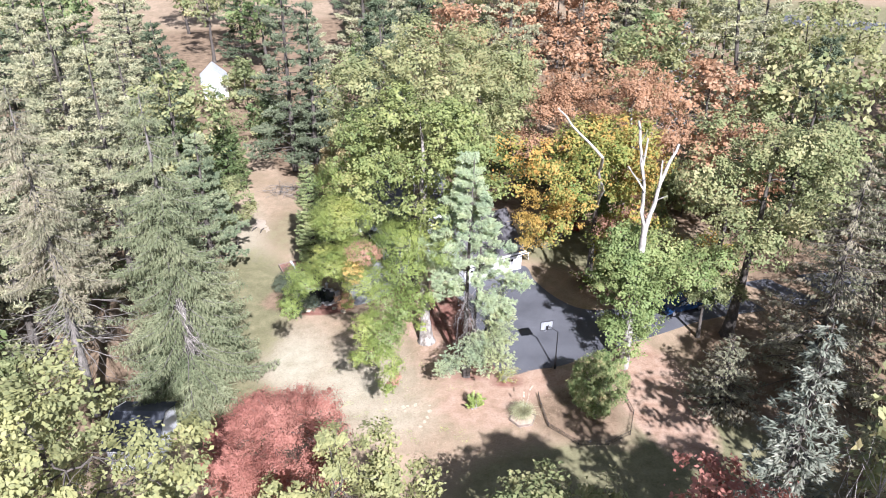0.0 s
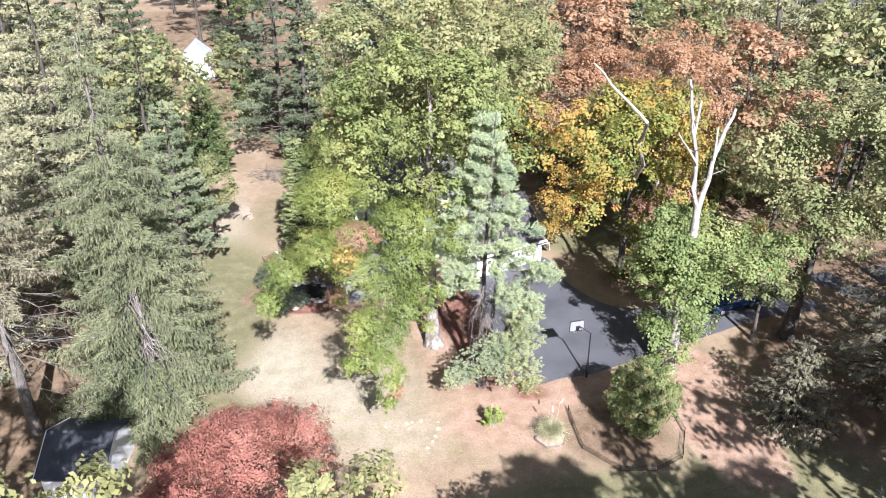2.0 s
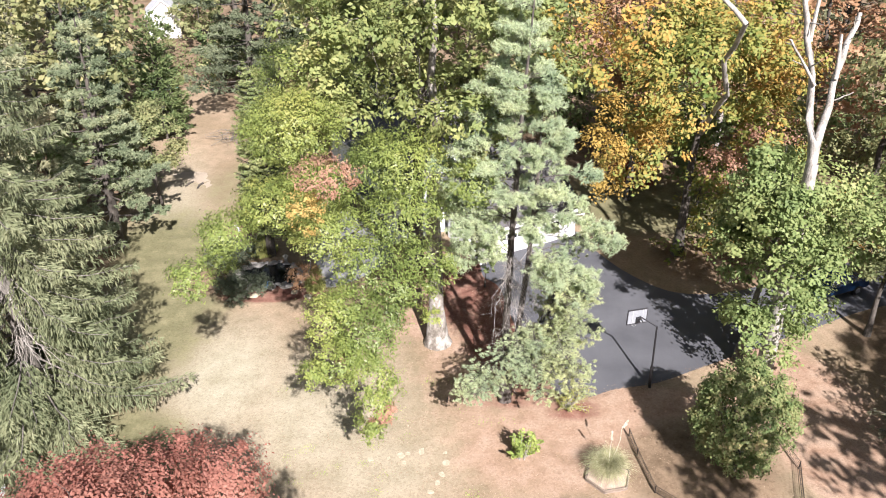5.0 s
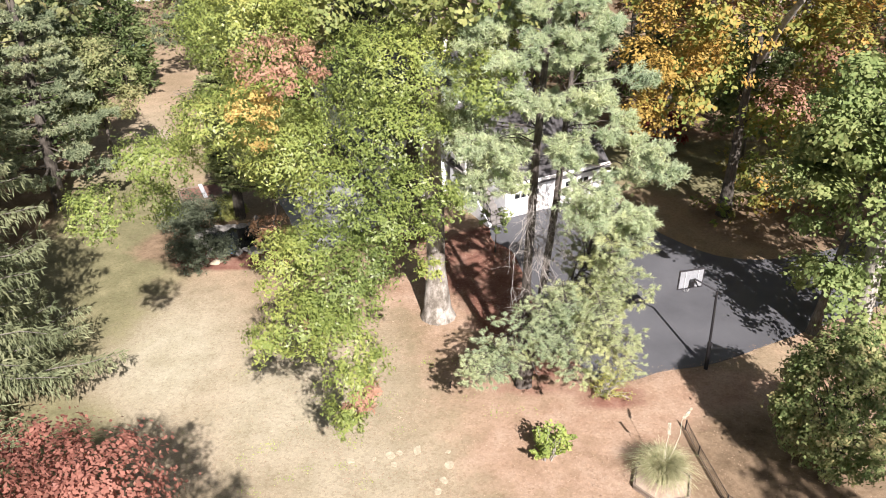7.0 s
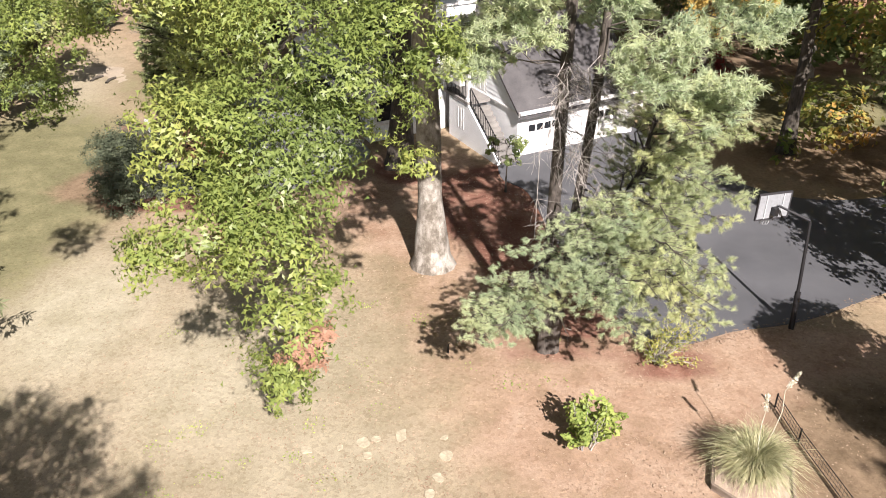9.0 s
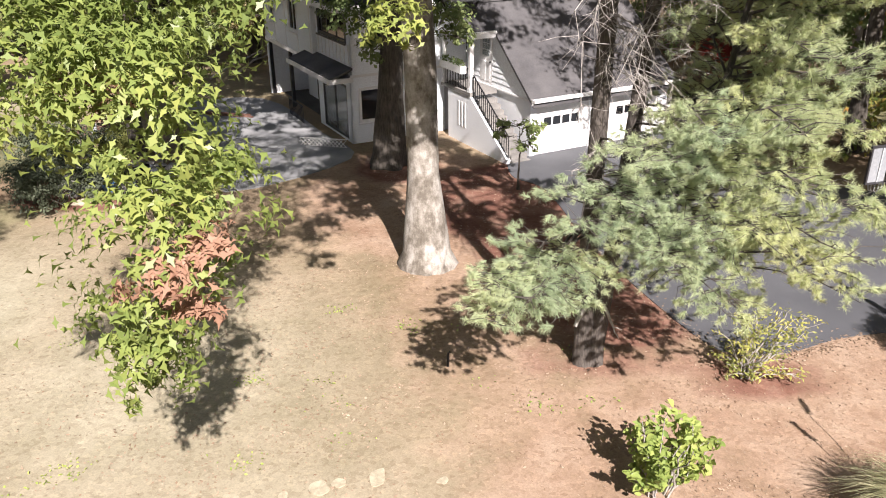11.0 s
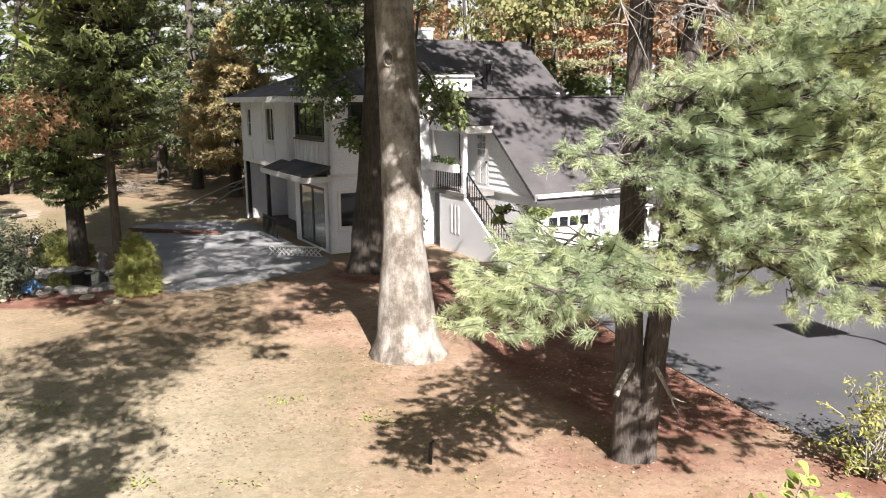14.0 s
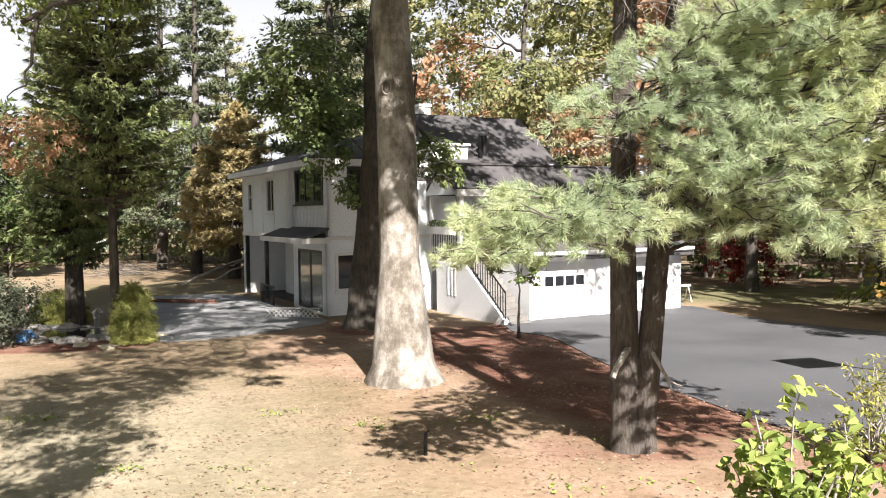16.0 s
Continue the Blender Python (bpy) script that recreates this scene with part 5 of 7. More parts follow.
# a bare dead limb hanging from the oak
rng = np.random.default_rng(24)
limb = [tube(bend(rng, (-3.4, 53.6, 9.2), (-6.4, 53.8, 6.95), 7, 0.05, 0.02), np.linspace(0.09, 0.055, 7), 7), tube(bend(rng, (-6.4, 53.8, 6.95), (-7.75, 54, 6.55), 5, 0.05, 0.03), np.linspace(0.055, 0.04, 5), 6),
        tube(bend(rng, (-7.5, 54, 6.62), (-7.58, 54, 6.1), 4, 0, 0.04), np.linspace(0.04, 0.03, 4), 5), tube(bend(rng, (-7.58, 54, 6.1), (-7.7, 54, 5.5), 4, 0, 0.05), np.linspace(0.03, 0.02, 4), 5), tube(bend(rng, (-7.7, 54, 5.5), (-8.05, 54, 5.3), 4, 0.1, 0.05), np.linspace(0.02, 0.008, 4), 4)]
oak_one = bpy.data.objects["oak"]
a = np.linspace(0, 2 * math.pi, 13)
collar = np.stack([0.085 * np.cos(a), 0 * a, 0.13 * np.sin(a)], 1)
knot = link_mesh("knot_hole", np_mesh("knot_hole", *tube(collar, np.full(13, 0.024), 6), True), oak_bark, oak_one)
knot.location = (-0.25, -0.275, 5.75)
# solid dark ellipsoid in the knot; its colour stands for shade inside the hole
bm = bmesh.new()
bmesh.ops.create_uvsphere(bm, u_segments=12, v_segments=8, radius=1)
bmesh.ops.scale(bm, vec=(0.085, 0.04, 0.125), verts=bm.verts)
part("hollow", bm, grey_bark, knot, "dark plug in the knot, painted as the hollow's shade")
dead = link_mesh("dead_limb", np_mesh("dead_limb", *join(limb), True), grey_bark, oak_one, "bare dead hanging limb")
dead.location = -oak_one.location
twigs = []
for _ in range(26):
    g = np.array([rng.uniform(-7.7, -4.6), 53.9, 0.0])
    g[2] = 6.6 + 0.4 * (g[0] + 7.7)
    twigs.append(tube(bend(rng, g, g + rng.normal(0, 0.3, 3) + (0, 0, -0.5), 4, 0, 0.1), [0.012, 0.009, 0.006, 0.003], 3))
tagged(link_mesh("brushwood", np_mesh("brushwood", *join(twigs), True), grey_bark, dead), kind="stuff")

# evergreens at the lawn's left edge
spruce("norway_spruce", -19.4, 48.8, 24.8, 5.85, 2.0, spruce_needles, limb_bark, 31, 38, 11, 0.66, 0.42, "tall Norway spruce with hanging grey-green sprays", hollow=(5.6, 11.0, -1.1, 0.42))
spruce("norway_spruce", -26.5, 46.5, 26, 5.2, 6.5, brown_needles, limb_bark, 32, 30, 7, 0.75, 0.4, "thin spruce with brownish sprays and bare grey lower limbs", dead_below=12.0)
for x, y, h, r, sd, m in ((-28.5, 62, 25, 7.0, 33, far_pine_needles), (-36, 72, 27, 7.5, 34, far_pine_needles), (-18.6, 92, 27, 6.0, 35, tier_needles), (-38.5, 97, 24, 6.0, 36, far_pine_needles), (-41, 55, 25, 7, 37, far_pine_needles),
                          (-15.2, 88.0, 22, 2.9, 38, tier_needles), (-11.8, 83.5, 9, 3.1, 39, tan_needles)):
    plate_pine("pine", x, y, h, r, h * (0.12 if h > 16 else 0.2), m, grey_bark, sd, "mature pine with layered plates of needles", step=1.7 if h > 16 else 0.7, per=7 if h > 16 else 10, blades=11 if h > 16 else 18)
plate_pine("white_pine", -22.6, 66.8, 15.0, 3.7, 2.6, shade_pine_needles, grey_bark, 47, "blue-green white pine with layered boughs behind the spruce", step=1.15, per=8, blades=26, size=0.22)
tree("maple", -21.6, 72.6, 8.6, 2.5, 1.6, olive_leaves, grey_bark, 48, n=14000, leaf=0.17, trunk=0.14, lobes=20, label="young yellow-green maple at the lawn's edge", size=0.36)
conifer("cedar", -12.3, 65.6, 12.5, 1.35, 2.2, cedar_needles, grey_bark, 45, whorls=52, per=12, steps=30, size=0.17, droop=0.25, rise=0.05, power=0.45, trunk=0.3, blades=8, label="tall dark green cedar beside the pond")
conifer("cedar", -9.4, 61.6, 12, 1.9, 3.9, cedar_needles, grey_bark, 46, whorls=44, per=11, steps=28, size=0.16, droop=0.25, rise=0.05, power=0.5, trunk=0.13, blades=7, label="slender dark green cedar beside the patio")
conifer("arborvitae", -25.2, 86, 10, 2.4, 0.3, green_leaves, grey_bark, 40, whorls=30, per=9, steps=14, size=0.5, droop=-0.2, rise=0.3, trunk=0.2, label="dense bright green arborvitae")
conifer("blue_spruce", 16.5, 27.5, 22.0, 3.6, 1.0, blue_needles, grey_bark, 41, whorls=40, per=10, steps=18, size=0.36, droop=0.0, rise=0.05, trunk=0.3, blades=6, label="blue spruce with pale tips")
conifer("hemlock", 29.0, 49.5, 20, 6.5, 1.5, brown_needles, grey_bark, 42, whorls=34, per=10, steps=34, size=0.27, blades=8, thin=0.07, spread=0.18, droop=0.8, rise=-0.1, trunk=0.35, label="broad hemlock with olive-brown hanging sprays")
conifer("hemlock", 38.0, 58.0, 22, 6.5, 1.5, spruce_needles, grey_bark, 43, whorls=32, per=10, steps=28, size=0.25, blades=7, spread=0.18, droop=0.8, rise=-0.1, trunk=0.35, label="broad hemlock with grey-green hanging sprays")
conifer("hemlock", 21.5, 47.5, 6.5, 3.4, 0.4, brown_needles, grey_bark, 44, whorls=22, per=10, steps=20, size=0.22, blades=8, droop=0.4, rise=-0.1, trunk=0.16, label="young hemlock with olive-green sprays")

# broad-leaved trees round the lawn
tree("red_maple", -9.6, 33.9, 11.8, 4.9, 6.2, red_leaves, grey_bark, 51, n=76000, leaf=0.108, trunk=0.22, lobes=30, label="low spreading maple with dark red leaves", size=0.36, spread=0.24)
tree("oak", -13.5, 19.5, 26.5, 6.8, 9, far_oak_leaves, grey_bark, 52, n=26000, leaf=0.22, trunk=0.4, lobes=46, label="oak with yellow-green leaves", size=0.26, twigs_per=60)
tree("oak", -4.8, 25.0, 17.3, 5.5, 6, far_oak_leaves, grey_bark, 53, n=20000, leaf=0.22, trunk=0.35, lobes=38, label="oak with green leaves", size=0.26, twigs_per=60)
tree("oak", -22.0, 27.0, 21.5, 6.0, 6, tall_oak_leaves, grey_bark, 60, n=20000, leaf=0.24, trunk=0.35, lobes=38, label="oak with yellowing leaves", size=0.26, twigs_per=60)
tree("maple", 14.5, 54.6, 12.4, 3.4, 1.4, maple_leaves, limb_bark, 54, n=27000, leaf=0.21, trunk=0.2, lobes=22, lean=(0.9, 0.2), label="young green maple beside the driveway", extra=[((0.6, -2.1, 2.9, 1.3, 1.0, 1.0), None, ""), ((1.8, -2.0, 4.6, 1.4, 1.1, 1.2), None, ""), ((1.2, -2.2, 6.6, 1.5, 1.2, 1.3), None, ""), ((0.2, -1.8, 8.4, 1.5, 1.3, 1.2), None, ""), ((1.5, -2.1, 1.9, 0.9, 0.8, 0.7), None, ""), ((5.0, 1.4, 7.2, 2.0, 1.8, 1.5), None, ""), ((3.2, 1.8, 8.8, 2.1, 2.0, 1.7), None, ""), ((3.6, 0.2, 6.2, 1.5, 1.4, 1.1), None, ""), ((6.5, 1.8, 8.6, 1.8, 1.6, 1.4), None, ""), ((0.2, -2.6, 1.7, 1.2, 1.0, 0.8), None, ""), ((-0.7, -2.3, 3.2, 1.1, 1.0, 1.0), None, ""), ((0.7, -2.7, 4.4, 1.2, 1.0, 1.0), None, ""), ((2.8, -3.5, 9.2, 1.7, 1.5, 1.3), None, ""), ((4.6, -2.6, 9.2, 1.7, 1.5, 1.3), None, ""), ((6.6, -1.6, 10.0, 1.6, 1.5, 1.2), None, "")])
tree("maple", 22.3, 56.6, 9.5, 3.3, 2.4, olive_leaves, grey_bark, 65, n=11000, leaf=0.22, trunk=0.16, lobes=22, label="young olive-green maple beside the driveway", size=0.36)
tree("oak", 25.0, 57.0, 21.0, 7.2, 6.0, olive_leaves, grey_bark, 55, n=24000, leaf=0.26, trunk=0.45, lobes=26, label="oak with dark trunk and sparse olive-brown leaves", lean=(1.5, 1))
tree("beech", 14.2, 65.8, 17.5, 6.6, 4.0, beech_leaves, grey_bark, 56, n=34000, leaf=0.24, trunk=0.32, lobes=30, label="beech turning yellow and orange behind the driveway",
     # lobes (-8.5, -9.5) and (-6.4, -9.6) are added to shade the garage roof
     extra=[((-7.3, -7.3, 8.4, 0.6, 0.6, 0.9), yellow_leaves, "yellow leaves"), ((-6.7, -7.5, 10.4, 0.8, 0.7, 1.0), yellow_leaves, "yellow leaves"), ((-6.9, -6.6, 12.3, 1.0, 0.9, 0.8), yellow_leaves, "yellow leaves"), ((-5.4, -3.2, 6.6, 0.9, 0.9, 1.0), yellow_leaves, "yellow leaves"), ((-5.2, -3.5, 8.2, 1.1, 1.1, 1.1), yellow_leaves, "yellow leaves"), ((-3.9, -4.0, 9.8, 1.0, 0.9, 0.9), yellow_leaves, "yellow leaves"), ((-7.8, -8.1, 11.2, 0.8, 0.8, 0.7), yellow_leaves, "yellow leaves"), ((0.8, -3.2, 7.4, 1.5, 1.3, 1.3), rust_leaves, "orange-brown leaves"), ((2.6, -4.0, 10.0, 1.6, 1.3, 1.2), rust_leaves, "orange-brown leaves"), ((-4.5, -5, 9.5, 2.4, 2.2, 2.2), None, ""), ((-6.2, -8.0, 14.6, 2.3, 2.2, 1.6), None, ""), ((-4.0, -9.5, 15.6, 2.3, 2.1, 1.6), None, ""), ((-8.2, -5.0, 15.5, 2.0, 2.0, 1.5), None, ""), ((3.5, -4, 8, 2.5, 2, 1.8), None, ""), ((-8.5, -9.5, 16.0, 2.0, 2.0, 1.4), None, ""), ((-6.4, -9.6, 17.4, 2.1, 2.0, 1.4), None, ""), ((-9.6, -7.4, 17.2, 1.8, 1.8, 1.3), None, "")])
rng = np.random.default_rng(73)
beech = bpy.data.objects["beech"]
limb = join([tube(bend(rng, (-0.3, -1.5, 9.0), (-2.0, -9.75, 17.4), 7, 0.0, 0.02), np.linspace(0.16, 0.12, 7), 8), tube(bend(rng, (-2.0, -9.75, 17.35), (-5.5, -8.3, 20.8), 7, 0.0, 0.02), np.linspace(0.12, 0.06, 7), 8)])
link_mesh("dead_limb", np_mesh("dead_limb", *limb, True), dead_bark, beech, "bleached bare dead limb")
tree("maple", 12.6, 74.0, 18.5, 6.0, 6.5, orange_leaves, grey_bark, 57, n=30000, leaf=0.2, trunk=0.27, flare=1.25, lobes=34, size=0.32, label="maple with faded orange leaves")
tree("maple", 19.5, 77.0, 18.5, 6.8, 6.0, orange_leaves, dead_bark, 58, n=26000, leaf=0.22, trunk=0.34, lobes=32, size=0.32, label="maple with faded orange leaves and pale limbs")
tree("maple", 4.0, 84.0, 20.5, 7.5, 6.0, tall_oak_leaves, grey_bark, 59, n=22000, leaf=0.28, trunk=0.34, lobes=26, label="tree with yellow-green leaves")

def dead_tree():
    rng = np.random.default_rng(71)
    ob = tagged(new("dead_tree"), "dead forked tree with bleached bare limbs", "dead tree")
    ob.location, ob.scale = (15.3, 53.2, -0.05), (1.0, 1.45, 1.0)
    chunks = [tube([(-0.3, -0.5, -0.2), (-0.2, -0.3, 4), (0, 0, 8.5), (0.2, 0.4, 11.6)], [0.42, 0.34, 0.3, 0.26], 10)]
    limbs = [((0.2, 0.4, 11.4), (0.3, 2.4, 15.8), 0.2), ((0.3, 2.4, 15.6), (-0.1, 3.6, 19.3), 0.15), ((0.3, 1.6, 14.6), (-1.1, 1.8, 16.6), 0.08), ((0.2, 0.4, 11.4), (1.9, 2.6, 15.0), 0.2), ((1.9, 2.6, 14.9), (3.7, 4.5, 16.8), 0.15),
             ((1.6, 2.2, 14.6), (1.9, 2.9, 16.4), 0.1), ((0.3, 2.6, 16.2), (0.55, 3.0, 18.2), 0.11)]
    for i in range(9):
        a = limbs[int(rng.integers(0, 5))]
        s = rng.uniform(0.35, 0.9)
        q = np.array(a[0]) + (np.array(a[1]) - np.array(a[0])) * s
        limbs.append((tuple(q), tuple(q + rng.normal(0, 0.6, 3) + (0, 0, 0.5)), 0.035))
    for a, c, r in limbs:
        chunks.append(tube(bend(rng, a, c, 6, 0.0, 0.018), np.linspace(r, r * 0.6, 6), 8))
    link_mesh("trunk", np_mesh("trunk", *join(chunks), True), dead_bark, ob)
    return ob


dead_tree()


def bare_tree(x, y, h, r, seed, bark, label, n=26, name="bare_tree", z0=0.3):
    rng = np.random.default_rng(seed)
    ob = tagged(new(name), label, "tree")
    ob.location = (x, y, 0)
    chunks = [tube([(0, 0, -0.1), (0.1, 0, h * 0.3), (0.1, 0.1, h * 0.75)], [0.2, 0.16, 0.05], 7)]
    for i in range(n):
        z = h * rng.uniform(z0, 0.72)
        a = rng.uniform(0, 6.28)
        e = np.array([math.cos(a) * r * rng.uniform(0.5, 1), math.sin(a) * r * rng.uniform(0.5, 1), min(h, z + h * rng.uniform(0.15, 0.4))])
        p = bend(rng, (0.1, 0.05, z), e, 6, 0.05)
        chunks.append(tube(p, np.linspace(0.05, 0.012, 6), 4))
        for _ in range(7):
            q = p[rng.integers(2, 6)]
            chunks.append(tube(bend(rng, q, q + rng.normal(0, 0.22 * r, 3) + np.array([0, 0, 0.12 * h]), 4), [0.02, 0.014, 0.009, 0.004], 3))
    link_mesh("trunk", np_mesh("trunk", *join(chunks), True), bark, ob)
    return ob


bare_tree(19.5, 23.5, 17.0, 4.0, 81, twig_bark, "leafless tree with fine pale twigs", 40)
conifer("dead_spruce", 31.0, 101.0, 18.0, 4.6, 2.0, silver_twigs, twig_bark, 82, whorls=24, per=8, steps=12, size=0.42, droop=0.8, rise=-0.05, trunk=0.25, blades=5, thin=0.06, label="dead spruce with silver-grey drooping twigs")
tree("maple", 11.5, 22.0, 20.0, 3.4, 8, red_leaves, grey_bark, 62, n=7000, leaf=0.22, trunk=0.2, lobes=16, label="maple with red leaves")
# three oaks added outside the view, to cast shade over the near lawn
tree("oak", 5.5, 27.0, 13.0, 4.8, 4, olive_leaves, grey_bark, 63, n=8000, leaf=0.28, trunk=0.3, lobes=18, label="unseen oak with olive leaves, added to shade the lawn")
tree("oak", 14.0, 12.0, 28.5, 5.0, 13, olive_leaves, grey_bark, 64, n=15000, leaf=0.4, trunk=0.4, lobes=24, label="unseen tall oak with olive leaves, added to shade the lawn")
tree("oak", 25.0, 12.0, 28.0, 5.2, 13, olive_leaves, grey_bark, 66, n=15000, leaf=0.4, trunk=0.4, lobes=24, label="unseen tall oak with olive leaves, added to shade the lawn")

rng = np.random.default_rng(95)
low = [tree("understory_tree", 6, 88, 7.5, 3.2, 0.6, green_leaves, grey_bark, 120, n=2700, leaf=0.34, trunk=0.1, lobes=26, size=0.32, limb_n=8, label="bushy young tree at the edge of the woods", group="understory trees"),
       tree("understory_tree", 14, 84, 7.0, 3.2, 0.6, olive_leaves, grey_bark, 121, n=2700, leaf=0.34, trunk=0.1, lobes=26, size=0.32, limb_n=8, label="bushy young olive-leaved tree at the edge of the woods", group="understory trees")]
for i, (x, y) in enumerate(((10, 91), (1, 90), (-4, 92), (18, 87), (22, 83), (27, 80), (19, 92), (32, 76), (-9, 95), (24, 90), (-30, 74), (-29, 84), (-32, 92), (37, 80), (17.5, 73), (21.5, 72), (-24, 103), (-15, 98), (-33, 109), (-29, 113), (-39, 114), (-31, 118), (-41, 108), (-36, 103))):
    o = copy_thing(low[i % 2], pose(x, y, float(gh(x, y)) - 0.05, 0, 0, rng.uniform(0, 360)))
    s = rng.uniform(0.7, 1.1)
    o.scale = (s, s, s * rng.uniform(0.85, 1.15))

# woods behind and beside the garden: a few kinds, repeated
rng = np.random.default_rng(91)
kinds = []
for i, (m, lab, hh, rr) in enumerate(((tall_oak_leaves, "woodland oak with yellowing leaves", 18, 5.5), (orange_leaves, "woodland maple with faded orange leaves", 17, 5.2), (olive_leaves, "woodland tree with olive-brown leaves", 18, 5.5),
                                      (green_leaves, "woodland tree with green leaves", 16, 5.0), (rust_leaves, "woodland maple with rusty leaves", 15, 4.6))):
    kinds.append(tree("tree", 300 + 20 * i, 420, hh, rr, 4.0, m, grey_bark, 100 + i, n=2700, leaf=0.46, trunk=0.26, lobes=34, size=0.32, limb_n=5, label=lab, group="trees of the woods", spread=0.45))
for i, (m, hh, rr) in enumerate(((far_pine_needles, 22, 5.0), (dark_needles, 20, 4.5))):
    kinds.append(plate_pine("pine", 300 + 20 * i, 450, hh, rr, 2.5, m, grey_bark, 110 + i, "woodland pine with layered branches", step=1.5, per=6, blades=5, size=0.42, group="trees of the woods"))


def free(x, y):
    """False on the lawn, the lane, the house, the drive and in the clearings beyond."""
    if -24 < x < 24 and -40 < y < 82:
        return False
    if abs(x + 22.5 + (y - 82) * 0.22) < 5.5 and y < 118:
        return False
    if 20 < x < 60 and 56 < y < 72 and abs(y - 62 - 0.1 * (x - 20)) < 5:
        return False
    if 45 < x < 120 and y > 118:
        return False
    if math.hypot(x + 35.6, y - 120.5) < 8 or math.hypot(x - 20, y - 100) < 9 or abs(x + 1 + 0.287 * y) < 5.5 and 96 < y < 121:
        return False
    if y > 85 and -0.53 < math.atan2(x + 0.76, y - 40.3) < -0.4:
        return False
    if y > 98 and -0.25 < math.atan2(x + 0.76, y - 40.3) < -0.15:
        return False
    return True


spots = []
for _ in range(6000):
    if len(spots) >= 135:
        break
    x, y = rng.uniform(-85, 105), rng.uniform(20, 170)
    if x < -24 and y < 40 and x > -30:
        continue
    if not free(x, y) or abs(x) > 42 + 0.35 * y:
        continue
    if any(math.hypot(x - a, y - c) < 5.6 for a, c in spots):
        continue
    if any(math.hypot(x - a, y - c) < 5.5 for a, c in ((-28.5, 62), (-36, 72), (-18.6, 92), (-27.5, 100), (-41, 55), (25, 57), (29, 49.5), (38, 58), (31, 101), (-38.5, 97), (-26.5, 46.5), (4, 84), (-15.5, 90), (-25.2, 86))):
        continue
    spots.append((x, y))
first = set()
for x, y in spots:
    warm = 0 < x < 60 and 80 < y < 150
    w = [0.22, 0.28, 0.24, 0.06, 0.06, 0.1, 0.04] if warm else ([0.14, 0.0, 0.12, 0.12, 0.0, 0.38, 0.24] if x < 0 else [0.18, 0.12, 0.26, 0.1, 0.06, 0.18, 0.1])
    k = int(rng.choice(7, p=w))
    s = rng.uniform(0.85, 1.25)
    mt = pose(x, y, -0.05, rng.normal(0, 2), rng.normal(0, 2), rng.uniform(0, 360))
    ob = kinds[k]
    if k in first:
        ob = copy_thing(kinds[k], mt)
    else:
        first.add(k)
        ob.matrix_basis = mt
    ob.scale = (s, s, s * rng.uniform(0.9, 1.1))

# ---- garden things ----
def rock(x, y, s, seed, material, name="rock", group="", label="", flat=0.6, parent=None, z=None):
    rng = np.random.default_rng(seed)
    bm = bmesh.new()
    bmesh.ops.create_icosphere(bm, subdivisions=2, radius=1)
    for w in bm.verts:
        k = 1 + 0.22 * noise.noise(w.co * 1.4 + Vector((seed * 3.1, 0, 0))) + 0.08 * rng.normal()
        w.co = Vector((w.co.x * k * rng.uniform(0.97, 1.03), w.co.y * k * 0.8, max(-0.5, w.co.z * k) * flat)) * s
    ob = part(name, bm, material, parent)
    ob.matrix_basis = pose(x, y, (float(gh(x, y)) if z is None else z) + 0.22 * s * flat, 0, 0, rng.uniform(0, 360))
    return tagged(ob, label, "rock" if label else "", group)


stone = surface("stone", (0.17, 0.165, 0.155), (0.38, 0.365, 0.34), 1.5, 14, 0.9, 0.5, 0.02)
lime_stone = surface("lime_stone", (0.28, 0.245, 0.175), (0.4, 0.36, 0.27), 4.0, 22, 0.9, 0.4, 0.01)
timber = surface("timber", (0.12, 0.09, 0.07), (0.25, 0.2, 0.16), 2, 18, 0.85, 0.4, 0.01, stretch=(1, 6, 6))
board_white = plain("board_white", (0.42, 0.44, 0.46), 0.4)


def shrub(name, x, y, h, r, leaves, seed, n, leaf, label, lobes=9, stems=9, category="shrub", z0=0.1, size=0.5, fall=0.0, shape=leaf_quads):
    """A many-stemmed shrub."""
    rng = np.random.default_rng(seed)
    ob = tagged(new(name), label, category)
    ob.location = (x, y, float(gh(x, y)))
    ls = crown_lobes(rng, (0, 0, h * 0.55), r, h * 0.85, lobes, size)
    for i in range(stems):
        p = bend(rng, (rng.normal(0, 0.12 * r), rng.normal(0, 0.12 * r), -0.05), np.array(ls[i % lobes][:3]) + rng.normal(0, 0.15, 3), 5)
        link_mesh("stem", np_mesh("stem", *tube(p, np.linspace(0.018, 0.006, 5), 5), True), twig_bark, ob)
    v, f = leaf_cloud(rng, ls, n, leaf, 22, 0.16, fall, shape=shape)
    v[:, 2] = np.maximum(v[:, 2], 0.02)
    link_mesh("foliage", np_mesh("foliage", v, f), leaves, ob)
    return ob


